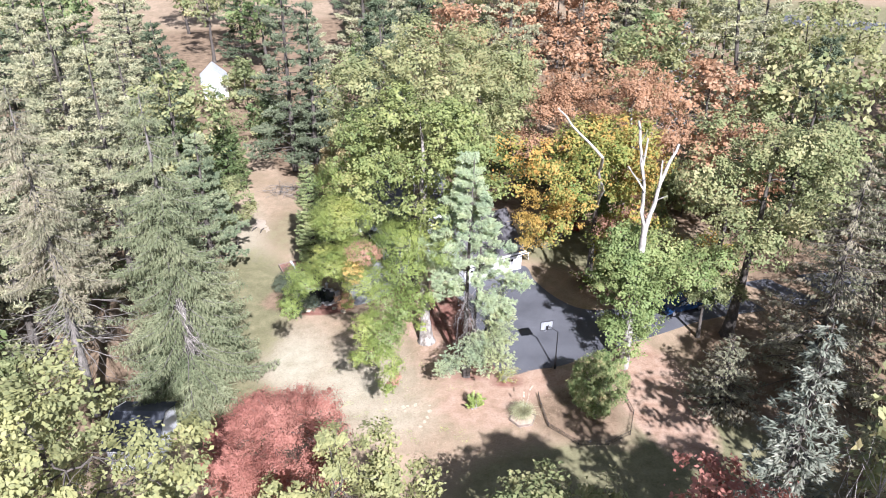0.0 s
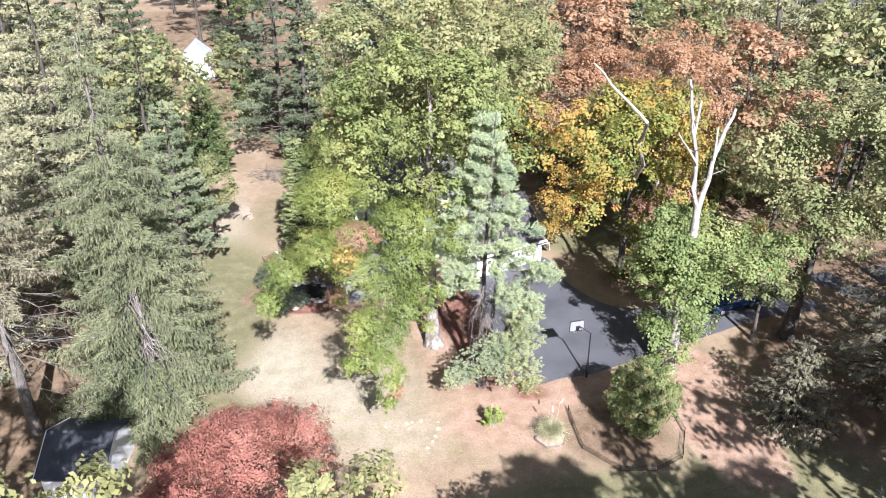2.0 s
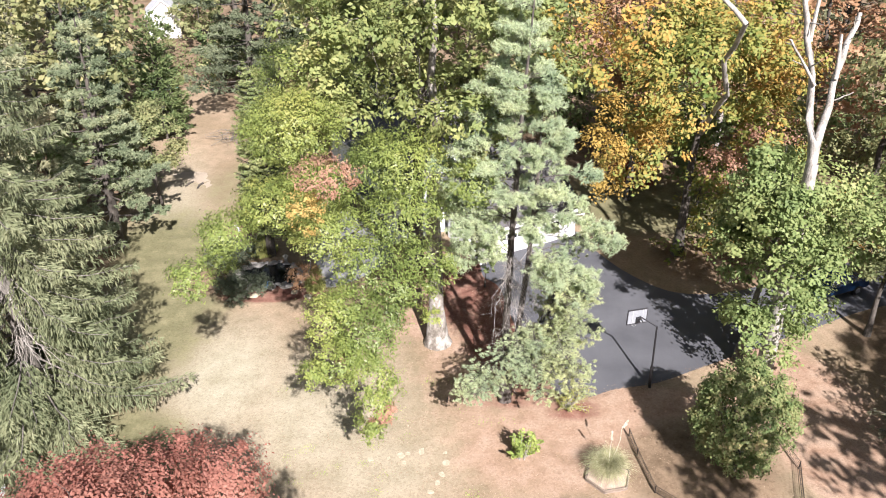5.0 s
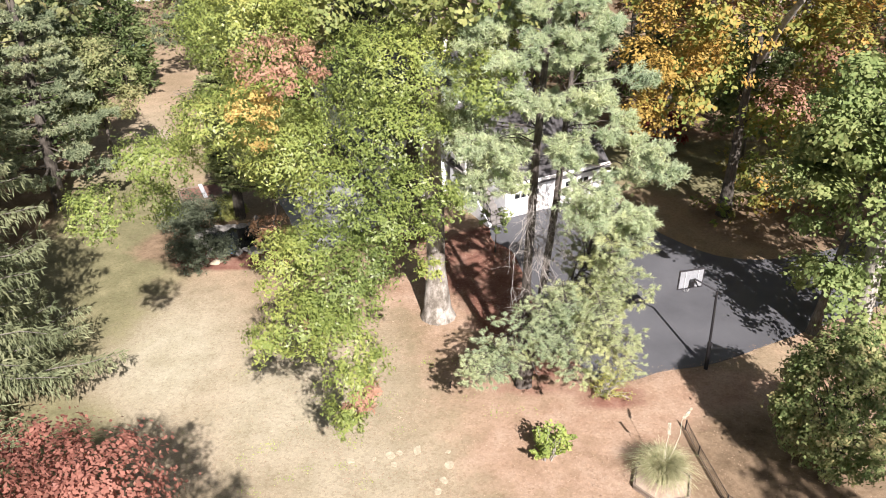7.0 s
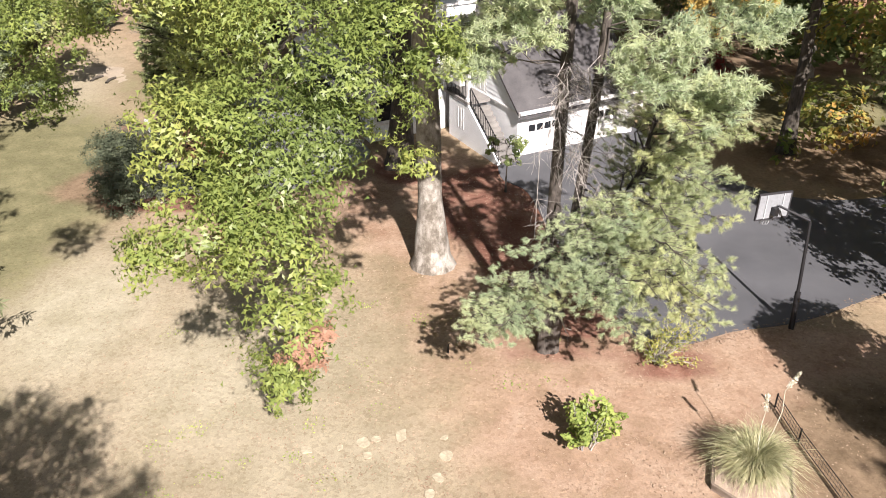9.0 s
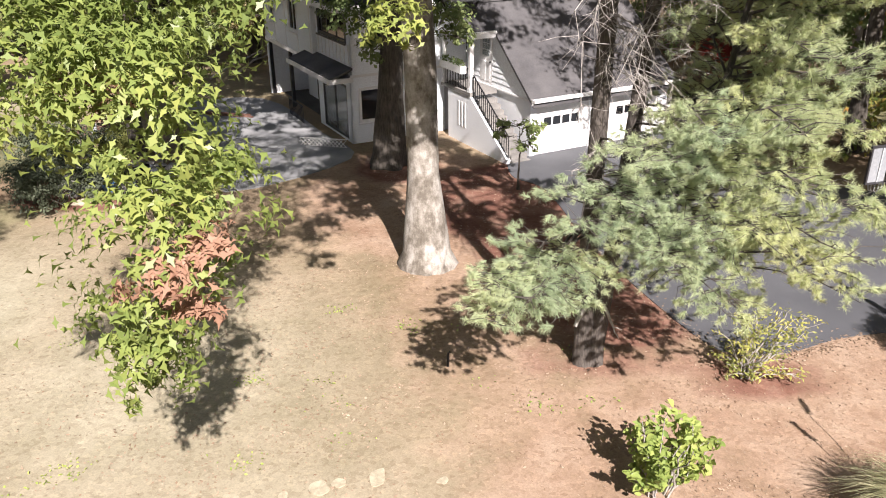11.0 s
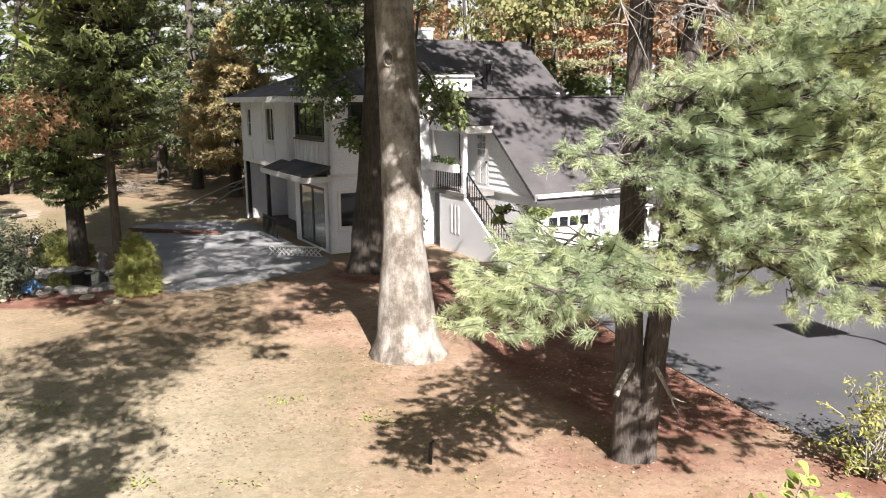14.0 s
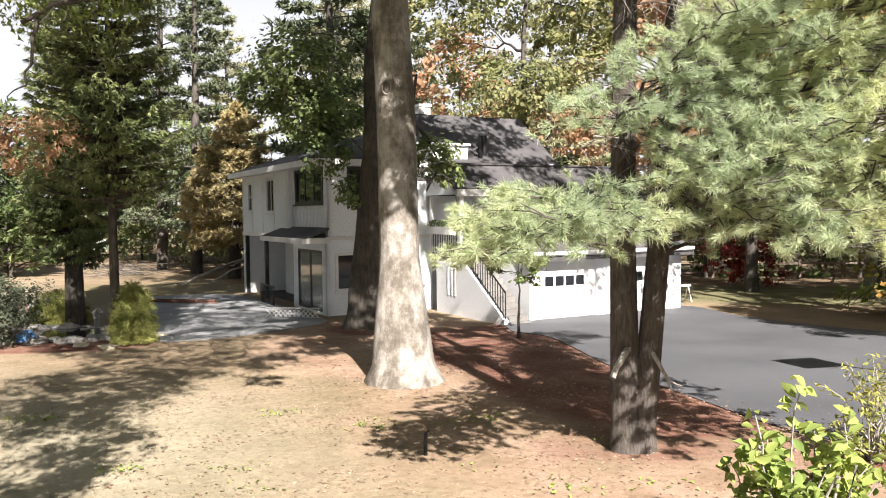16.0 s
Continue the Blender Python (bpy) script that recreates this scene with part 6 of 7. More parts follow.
def hydrangea():
    """The broad-leaved bush: upright shoots with big pale leaves in pairs."""
    rng = np.random.default_rng(201)
    ob = tagged(new("hydrangea_bush"), "lime-green broad-leaved bush with pale woody shoots", "shrub")
    ob.location = (2.35, 47.25, 0)
    c, nor = [], []
    for i in range(34):
        a, rr = rng.uniform(0, 6.28), rng.uniform(0.1, 0.95)
        top = np.array([math.cos(a) * rr, math.sin(a) * rr * 0.9, rng.uniform(0.65, 1.25) * (1.25 - 0.45 * rr)])
        if i < 3:
            top = np.array([(0.0, 0.35, -0.4)[i], -0.2, (1.75, 1.55, 1.5)[i]])
        elif abs(top[0] - 0.12) < 0.16:
            continue
        p = bend(rng, (top[0] * 0.25, top[1] * 0.25, -0.05), top, 7, 0.03, 0.05)
        link_mesh("stem", np_mesh("stem", *tube(p, np.linspace(0.016, 0.005, 7), 5), True), twig_bark, ob)
        for s in np.linspace(0.3, 1.0, 14):
            q = np.array([np.interp(s, np.linspace(0, 1, 7), p[:, k]) for k in range(3)])
            for _ in range(3):
                d = unit(rng.normal(0, 1, 3) * np.array([1, 1, 0.35]))
                c.append(q + d * 0.09)
                nor.append(unit(np.array([0, 0, 0.8]) + rng.normal(0, 0.5, 3)))
    v, f = oval_leaves(rng, np.array(c), np.array(nor), 0.145)
    link_mesh("foliage", np_mesh("foliage", v, f), lime_leaves, ob)
    for i in range(5):
        e = (rng.uniform(-0.3, 0.7), rng.uniform(-0.6, 0.1), rng.uniform(0.9, 1.3))
        link_mesh("bare_shoot", np_mesh("bare_shoot", *tube(bend(rng, (e[0] * 0.4, e[1] * 0.4, 0), e, 5), [0.02, 0.018, 0.016, 0.014, 0.012], 6)), dead_bark, ob)


hydrangea()
forsythia_leaves = leaf_mat("forsythia_leaves", [(0.06, 0.085, 0.025), (0.15, 0.17, 0.04), (0.27, 0.26, 0.055), (0.34, 0.3, 0.12)], patch=2.2, gain=1.6, grey=0.1)


def forsythia():
    """A loose bush of arching shoots with narrow leaves along them."""
    rng = np.random.default_rng(202)
    ob = tagged(new("forsythia"), "loose yellow-green shrub with thin arching stems at the drive", "shrub")
    ob.location = (4.9, 50.5, 0)
    c, along = [], []
    for i in range(46):
        a = rng.uniform(0, 6.28)
        low = i % 3 == 0
        rr = rng.uniform(0.55, 1.05) if low else rng.uniform(0.25, 1.0)
        top = np.array([math.cos(a) * rr + 0.15, math.sin(a) * rr * 0.75, rng.uniform(0.15, 0.5) if low else rng.uniform(0.85, 1.4)])
        if i in (1, 2, 4):
            top = np.array([(1.3, 1.15, 0.95)[i // 2], -0.1, (1.25, 1.05, 1.4)[i // 2]])
        p = bend(rng, (rng.normal(0, 0.08), rng.normal(0, 0.08), -0.05), top, 7, 0.16, 0.04)
        link_mesh("stem", np_mesh("stem", *tube(p, np.linspace(0.014, 0.004, 7), 5), True), twig_bark, ob)
        s = np.repeat(np.linspace(0.3, 1.0, 17), 2)
        q = np.stack([np.interp(s, np.linspace(0, 1, 7), p[:, k]) for k in range(3)], 1)
        c.append(q + rng.normal(0, 0.045, q.shape))
        along.append(unit(rng.normal(0, 0.55, q.shape) + np.array([0, -0.1, 0.8])))
    c = np.concatenate(c)
    c[:, 2] = np.maximum(c[:, 2], 0.04)
    link_mesh("foliage", np_mesh("foliage", *leaf_quads(rng, c, np.concatenate(along), 0.095, 0.36)), forsythia_leaves, ob)


forsythia()
thread_foliage = leaf_mat("thread_foliage", [(0.14, 0.17, 0.03), (0.26, 0.28, 0.05), (0.36, 0.34, 0.07)], 0.3, patch=1.5, gain=1.4)


def thread_cypress(x, y, h, r, seed, label):
    """A mound of fine drooping thread-like fronds."""
    rng = np.random.default_rng(seed)
    ob = tagged(new("thread_cypress"), label, "shrub")
    ob.location = (x, y, float(gh(x, y)))
    n = int(900 * r * h)
    d = unit(rng.normal(0, 1, (n, 3)) + np.array([0, 0, 0.5]))
    d[:, 2] = np.abs(d[:, 2])
    p = d * np.array([r, r, h]) * (0.45 + 0.5 * rng.random((n, 1)) ** 0.6) * (1 + 0.12 * np.sin(7 * np.arctan2(d[:, 1:2], d[:, 0:1])))
    p[:, 2] = np.maximum(p[:, 2], 0.12)
    for k in range(7):
        e = p[int(rng.integers(0, n))]
        link_mesh("stem", np_mesh("stem", *tube(bend(rng, (0, 0, -0.05), e * 0.9, 5), np.linspace(0.025, 0.006, 5), 5), True), grey_bark, ob)
    v, f = tufts(rng, p, unit(d * np.array([1, 1, 0.4]) + np.array([0, 0, -0.35])), 0.19, 0.006, 26)
    v[:, 2] = np.maximum(v[:, 2], 0.01)
    link_mesh("foliage", np_mesh("foliage", v, f), thread_foliage, ob)


thread_cypress(-8.9, 61.5, 1.65, 0.62, 203, "golden thread cypress with drooping fronds beside the patio")
thread_cypress(-13.0, 66.0, 1.15, 1.0, 204, "low golden thread cypress beside the pond")
tree("dogwood", 1.42, 61.7, 2.4, 1.05, 1.25, maple_leaves, grey_bark, 205, n=900, leaf=0.12, trunk=0.045, lobes=12, label="small dogwood tree in the mulch bed near the garage", spread=0.14, size=0.3)
shrub("red_shrub", 13.2, 77.2, 2.1, 2.0, bright_red_leaves, 206, 3200, 0.16, "bright red shrub at the far lawn's edge", 10, 8)
mugo_needles = leaf_mat("mugo_needles", [(0.028, 0.036, 0.02), (0.06, 0.078, 0.042), (0.12, 0.135, 0.078)], 0.15, patch=1.5, gain=1.3)
shrub("mugo_pine", -14.6, 64.4, 1.5, 1.6, mugo_needles, 208, 14000, 0.085, "wide dark blue-green mugo pine by the pond", 16, 6)
shrub("mugo_pine", -13.0, 60.6, 1.4, 1.3, mugo_needles, 209, 9000, 0.085, "low dark green mugo pine by the pond", 12, 6)


def clipped_shrub():
    rng = np.random.default_rng(211)
    ob = tagged(new("clipped_shrub"), "large egg-shaped clipped shrub with small bronze-green leaves", "shrub")
    ob.location = (11.7, 46.5, 0)
    chunks = [tube([(0, 0, -0.1), (0.05, 0, 1.2), (0, 0.05, 3.6)], [0.16, 0.13, 0.05], 8)]
    core = [(0, 0, 3.0, 1.8, 1.8, 2.2)]
    for i in range(70):
        d = unit(rng.normal(0, 1, 3))
        core.append((d[0] * 1.8, d[1] * 1.8, 2.95 + d[2] * 2.3, 0.5, 0.5, 0.55))
        chunks.append(tube(bend(rng, (0, 0, 1.2 + 0.4 * d[2]), (d[0] * 1.6, d[1] * 1.6, 2.9 + d[2] * 2.1), 4), [0.04, 0.025, 0.015, 0.008], 4))
    link_mesh("trunk", np_mesh("trunk", *join(chunks), True), grey_bark, ob)
    v, f = leaf_cloud(rng, core, 32000, 0.12, 12, 0.16, 0, 0.4)
    v[:, 2] = np.maximum(v[:, 2], 0.15)
    bronze = leaf_mat("bronze_leaves", [(0.03, 0.05, 0.016), (0.07, 0.1, 0.03), (0.14, 0.145, 0.055), (0.25, 0.18, 0.09)], patch=1.2, gain=2.2, grey=0.12)
    link_mesh("foliage", np_mesh("foliage", v, f), bronze, ob)


clipped_shrub()


def pampas():
    rng = np.random.default_rng(221)
    ob = tagged(new("pampas_grass"), "pampas grass clump with arching blades and two plumes", "ornamental grass")
    ob.location = (6.05, 46.15, 0.05)
    n = 2600
    a = rng.uniform(0, 6.28, n)
    r0 = rng.uniform(0, 0.28, n)
    ln = rng.uniform(0.8, 1.75, n)
    out = np.stack([np.cos(a), np.sin(a), np.zeros(n)], 1)
    side = np.stack([-np.sin(a), np.cos(a), np.zeros(n)], 1)
    lean, reach = rng.normal(0, 0.3, n), rng.uniform(0.1, 0.74, n)
    verts = []
    for s in (0.0, 0.4, 0.75, 1.0):
        c = out * (r0 + ln * reach * (0.35 * s + 0.65 * s * s))[:, None] + side * (lean * s * s * ln)[:, None]
        c[:, 2] = ln * (1.5 * s - (0.6 + 0.85 * reach) * s * s)
        verts += [c - side * 0.009 * (1.2 - s), c + side * 0.009 * (1.2 - s)]
    v = np.stack(verts, 1).reshape(-1, 3)
    i = np.arange(n)[:, None] * 8
    f = np.concatenate([i + np.array([[0, 1, 3, 2]]), i + np.array([[2, 3, 5, 4]]), i + np.array([[4, 5, 7, 6]])])
    v[:, 2] = np.maximum(v[:, 2], 0.01)
    link_mesh("blades", np_mesh("blades", v, f), straw, ob)
    plume_mat = leaf_mat("plume", [(0.4, 0.3, 0.2), (0.55, 0.43, 0.3), (0.62, 0.52, 0.4)], patch=4)
    for tip in ((0.62, 0.3, 2.75), (0.02, 0.2, 2.2)):
        p = bend(rng, (0, 0, 0.2), tip, 6, 0.03, 0.02)
        st = link_mesh("stalk", np_mesh("stalk", *tube(p, np.linspace(0.012, 0.006, 6), 5)), plume_mat, ob)
        d = unit(p[-1] - p[-2])
        c = p[-1] + d * rng.uniform(-0.35, 0.1, (160, 1)) + rng.normal(0, 0.022, (160, 3))
        link_mesh("plume", np_mesh("plume", *leaf_quads(rng, c, unit(rng.normal(0, 1, (160, 3)) + d), 0.075, 0.3)), plume_mat, st)
    bed = tagged(new("planting_bed"), "six-sided planting bed edged with dark timber boards", "planting bed")
    bed.location = (6.05, 46.05, 0)
    for k in range(6):
        a0, a1 = math.radians(60 * k + 12), math.radians(60 * k + 72)
        p0, p1 = Vector((1.02 * math.cos(a0), 1.02 * math.sin(a0), 0)), Vector((1.02 * math.cos(a1), 1.02 * math.sin(a1), 0))
        bm = boxes((0, -0.035, -0.1, (p1 - p0).length, 0.035, 0.17))
        bmesh.ops.bevel(bm, geom=bm.edges[:], offset=0.01, segments=1, affect="EDGES")
        o = part("edging_board", bm, timber, bed)
        o.matrix_basis = pose(p0.x, p0.y, 0, 0, 0, math.degrees(math.atan2(p1.y - p0.y, p1.x - p0.x)))
    soil = surface("soil", (0.3, 0.22, 0.17), (0.46, 0.37, 0.3), 3, 25, 0.95, 0.7, 0.03)
    part("soil", poly_prism([(0.96 * math.cos(math.radians(60 * k + 12)), 0.96 * math.sin(math.radians(60 * k + 12))) for k in range(6)], -0.08, 0.09), soil, bed)


pampas()


def garden_fence():
    """Low black wire edging round the clipped shrub's bed."""
    pts = [(7.5, 48.6), (7.6, 47.3), (7.9, 45.1), (9.9, 43.2), (12.1, 43.2), (13.9, 44.3), (14.6, 46.5), (14.3, 48.6)]
    ob = tagged(new("garden_fence"), "low black wire garden fence round the shrub bed", "fence")
    ob.location = (11, 46, 0)
    for a, c in zip(pts, pts[1:]):
        a, c = np.array([a[0] - 11, a[1] - 46, 0]), np.array([c[0] - 11, c[1] - 46, 0])
        link_mesh("post", np_mesh("post", *tube([a + (0, 0, -0.1), a + (0, 0, 0.45)], [0.025, 0.025], 6)), black_metal, ob)
        wires = [tube([a + (0, 0, h), c + (0, 0, h)], [w, w], 4) for h, w in ((0.08, 0.014), (0.2, 0.006), (0.32, 0.008), (0.42, 0.014))]
        k = int(np.linalg.norm(c - a) / 0.12)
        wires += [tube([a + (c - a) * i / k + (0, 0, 0.05), a + (c - a) * i / k + (0, 0, 0.42)], [0.005, 0.005], 3) for i in range(1, k)]
        link_mesh("wire_panel", np_mesh("wire_panel", *join(wires)), black_metal, ob)


garden_fence()


def basketball_hoop():
    ob = tagged(new("basketball_hoop"), "basketball hoop on a dark pole with a grey-white backboard", "basketball hoop")
    ob.location = (9.25, 52.1, float(gh(9.25, 52.1)))
    link_mesh("pole", np_mesh("pole", *tube([(0, 0, -0.1), (0.05, 0.3, 1.6), (0.12, 0.7, 3.25)], [0.055, 0.05, 0.045], 10)), black_metal, ob)
    link_mesh("pole_pad", np_mesh("pole_pad", *tube([(0, 0, 0.0), (0.04, 0.22, 1.15)], [0.085, 0.085], 10)), black_metal, ob, "black pole sleeve")
    link_mesh("arm", np_mesh("arm", *tube([(0.12, 0.7, 3.25), (-0.62, 1.28, 3.45)], [0.04, 0.035], 8)), dark_frame, ob)
    m0 = pose(-0.74, 1.33, 3.42, 0, 0, 14)

    def at(name, bm, mt, parent, label=""):
        o = part(name, bm, mt, parent, label)
        o.matrix_basis = m0
        return o
    bd = at("backboard", boxes((-0.5, -0.02, -0.4, 0.5, 0.02, 0.4)), plain("backboard_grey", (0.24, 0.255, 0.275), 0.3), ob)
    rim = boxes((-0.5, -0.03, 0.38, 0.5, 0.03, 0.43), (-0.5, -0.03, -0.43, 0.5, 0.03, -0.38), (-0.54, -0.03, -0.43, -0.5, 0.03, 0.43), (0.5, -0.03, -0.43, 0.54, 0.03, 0.43))
    part("board_frame", rim, dark_frame, bd)
    part("target_square", boxes((-0.3, 0.021, -0.32, -0.25, 0.026, 0.12), (0.25, 0.021, -0.32, 0.3, 0.026, 0.12), (-0.25, 0.021, 0.07, 0.25, 0.026, 0.12), (-0.25, 0.021, -0.32, 0.25, 0.026, -0.27)), dark_frame, bd)
    for bx in (-0.28, 0.26):
        part("brace", boxes((bx, -0.045, -0.38, bx + 0.025, -0.021, 0.38)), board_white, bd)
    part("bracket", boxes((-0.07, -0.2, -0.26, 0.07, -0.021, -0.02)), black_metal, bd)
    a = np.linspace(0, 2 * math.pi, 25)
    ring = np.stack([0.225 * np.cos(a), 0.26 + 0.225 * np.sin(a), np.full(25, -0.3)], 1)
    rm = link_mesh("rim", np_mesh("rim", *tube(ring, np.full(25, 0.01), 6)), plain("orange_rim", (0.5, 0.12, 0.04), 0.4), ob, "orange metal rim")
    rm.matrix_basis = m0
    net = [tube([(0.22 * math.cos(b), 0.26 + 0.22 * math.sin(b), -0.31), (0.12 * math.cos(b + 0.4), 0.26 + 0.12 * math.sin(b + 0.4), -0.7)], [0.006, 0.006], 3) for b in np.linspace(0, 6.28, 13)]
    net += [tube([(0.22 * math.cos(b), 0.26 + 0.22 * math.sin(b), -0.31), (0.12 * math.cos(b - 0.4), 0.26 + 0.12 * math.sin(b - 0.4), -0.7)], [0.006, 0.006], 3) for b in np.linspace(0, 6.28, 13)]
    link_mesh("net", np_mesh("net", *join(net)), board_white, rm)


basketball_hoop()

# stepping stones across the lawn
rng = np.random.default_rng(231)
for i, (x, y, s) in enumerate(((-4.4, 47.1, 0.28), (-3.05, 47.35, 0.32), (-2.75, 47.45, 0.22), (-2.15, 47.6, 0.36), (-1.05, 47.5, 0.2), (-1.0, 46.9, 0.34), (-1.2, 46.2, 0.3), (-1.4, 45.7, 0.26), (-2.9, 46.9, 0.24), (-3.6, 47.2, 0.2), (-1.7, 45.2, 0.26))):
    bm = poly_prism(smooth_loop([(0.6 * s * rng.uniform(0.6, 1.2) * math.cos(a), s * 0.5 * rng.uniform(0.5, 1.2) * math.sin(a)) for a in np.linspace(0, 2 * math.pi, 7, endpoint=False)], 3), -0.05, 0.025)
    o = part("stepping_stone", bm, lime_stone)
    o.matrix_basis = pose(x, y, float(gh(x, y)) - 0.005, 0, 0, rng.uniform(0, 360))
    tagged(o, "flat pale limestone stepping stone in the lawn", "stepping stone", "stepping stones in the lawn")

# iron stake
o = link_mesh("stake", np_mesh("stake", *tube([(0, 0, -0.1), (0, 0, 0.2), (0.01, 0, 0.3), (0.04, 0, 0.33)], [0.028, 0.028, 0.026, 0.03], 8)), black_metal)
o.location = (-0.95, 50.95, 0)
tagged(o, "short black iron pipe stake in the lawn", "stake")


def pond():
    water, n, l, b = node_mat("pond_water")
    b.inputs["Base Color"].default_value = (0.012, 0.014, 0.013, 1)
    b.inputs["Roughness"].default_value = 0.06
    w = noise_tex(n, l, 5.0, 3)
    bump(n, l, w.outputs[0], b, 0.08, 0.02)
    rng = np.random.default_rng(241)
    loop = smooth_loop([(-13.2, 62.0), (-11.6, 61.75), (-10.2, 62.2), (-9.9, 63.4), (-11.0, 64.4), (-12.8, 64.5), (-13.8, 63.4)], 5)
    z = float(gh(-11.5, 63))
    tagged(part("pond_water", poly_prism(loop, z - 0.15, z + 0.05), water), "still dark garden pond water", "pond", kind="structure")
    for i in range(0, len(loop)):
        x, y = loop[i]
        for k in range(2 if i % 2 else 1):
            rock(x + rng.normal(0, 0.12) + (x + 11.8) * 0.06 * k, y + rng.normal(0, 0.1) - 0.25 * k, rng.uniform(0.16, 0.36), 250 + i + 60 * k, stone, "pond_stone", "stones round the pond", "grey rounded stone at the pond's rim", 0.55)
    for i, (x, y, s) in enumerate(((-9.2, 60.6, 0.3), (-10.1, 61.1, 0.25), (-8.6, 62.8, 0.2), (-12.4, 60.7, 0.3), (-14.2, 61.4, 0.35))):
        rock(x, y, s, 330 + i, lime_stone, "pond_stone", "stones round the pond", "flat pale stone in the mulch", 0.35)
    blue = plain("blue_plastic", (0.12, 0.3, 0.6), 0.35)
    rock(-11.9, 61.75, 0.33, 345, blue, "tarp_bundle", "", "crumpled bright blue tarp at the pond", 0.6, z=float(gh(-11.9, 61.5)) + 0.12)["category"] = "tarp"
    ft = tagged(new("garden_lantern"), "small pale stone garden lantern at the pond", "lantern")
    ft.location, ft.scale = (-11.2, 64.7, z), (0.6, 0.6, 0.65)
    part("pedestal", boxes((-0.14, -0.14, -0.05, 0.14, 0.14, 0.45)), stone, ft)
    part("light_box", boxes((-0.18, -0.18, 0.45, 0.18, 0.18, 0.7)), stone, ft)
    bm = bmesh.new()
    bmesh.ops.create_cone(bm, cap_ends=True, segments=4, radius1=0.36, radius2=0.06, depth=0.25)
    bmesh.ops.translate(bm, vec=(0, 0, 0.825), verts=bm.verts)
    part("cap", bm, stone, ft)


pond()

# raised bed beyond the pond, low brick edging behind the patio, lattice and rail by the sliding door
bed = tagged(new("raised_bed"), "timber raised bed with a white board across it", "planting bed")
bed.matrix_basis = pose(-15.0, 68.3, -0.2, 0, 0, 25)
for nm, bx in (("side_board", (-1.3, -0.9, 0, 1.3, -0.82, 0.35)), ("side_board", (-1.3, 0.82, 0, 1.3, 0.9, 0.35)), ("end_board", (-1.3, -0.82, 0, -1.22, 0.82, 0.35)), ("end_board", (1.22, -0.82, 0, 1.3, 0.82, 0.35))):
    part(nm, boxes(bx), timber, bed)
part("soil", boxes((-1.22, -0.82, 0, 1.22, 0.82, 0.28)), surface("bed_soil", (0.12, 0.06, 0.045), (0.22, 0.12, 0.09), 3, 20, 0.95, 0.6, 0.03), bed)
part("white_board", boxes((-0.12, -0.95, 0.352, 0.1, 0.95, 0.4)), board_white, bed)
brick_mat = surface("brick_red", (0.14, 0.07, 0.052), (0.26, 0.14, 0.11), 3, 30, 0.9, 0.4, 0.006)
edge = tagged(new("brick_edging"), "low brick edging wall behind the patio", "wall", kind="structure")
edge.matrix_basis = pose(-13.2, 72.0, -0.25, 0, 0, -15)
bm = boxes((0, 0, 0, 0.235, 0.11, 0.065))
bmesh.ops.bevel(bm, geom=bm.edges[:], offset=0.006, segments=1, affect="EDGES")
brick_me = bpy.data.meshes.new("brick")
bm.to_mesh(brick_me)
bm.free()
brick_me.materials.append(brick_mat)
for r in range(3):
    for i in range(16):
        o = new("brick", brick_me)
        o.parent = edge
        o.location = (i * 0.248 + (0.12 if r % 2 else 0), 0.004 * ((i * 7 + r) % 3), 0.02 + r * 0.076)
lat = tagged(new("lattice_panel"), "low white wooden lattice edging near the patio door", "lattice")
lat.matrix_basis = pose(-6.5, 66.9, -0.2, 0, 0, -12)
for s in (1, -1):
    for i in range(11):
        o = part("lattice_slat", boxes((-0.2, -0.006, -0.014, 0.2, 0.006, 0.014)), white_trim, lat)
        o.matrix_basis = pose(0.1 + i * 0.16, 0.007 * s, 0.16, 0, 45 * s, 0)
for z in (0.0, 0.32):
    part("lattice_rail", boxes((-0.05, -0.02, z, 1.85, 0.02, z + 0.035)), white_trim, lat)


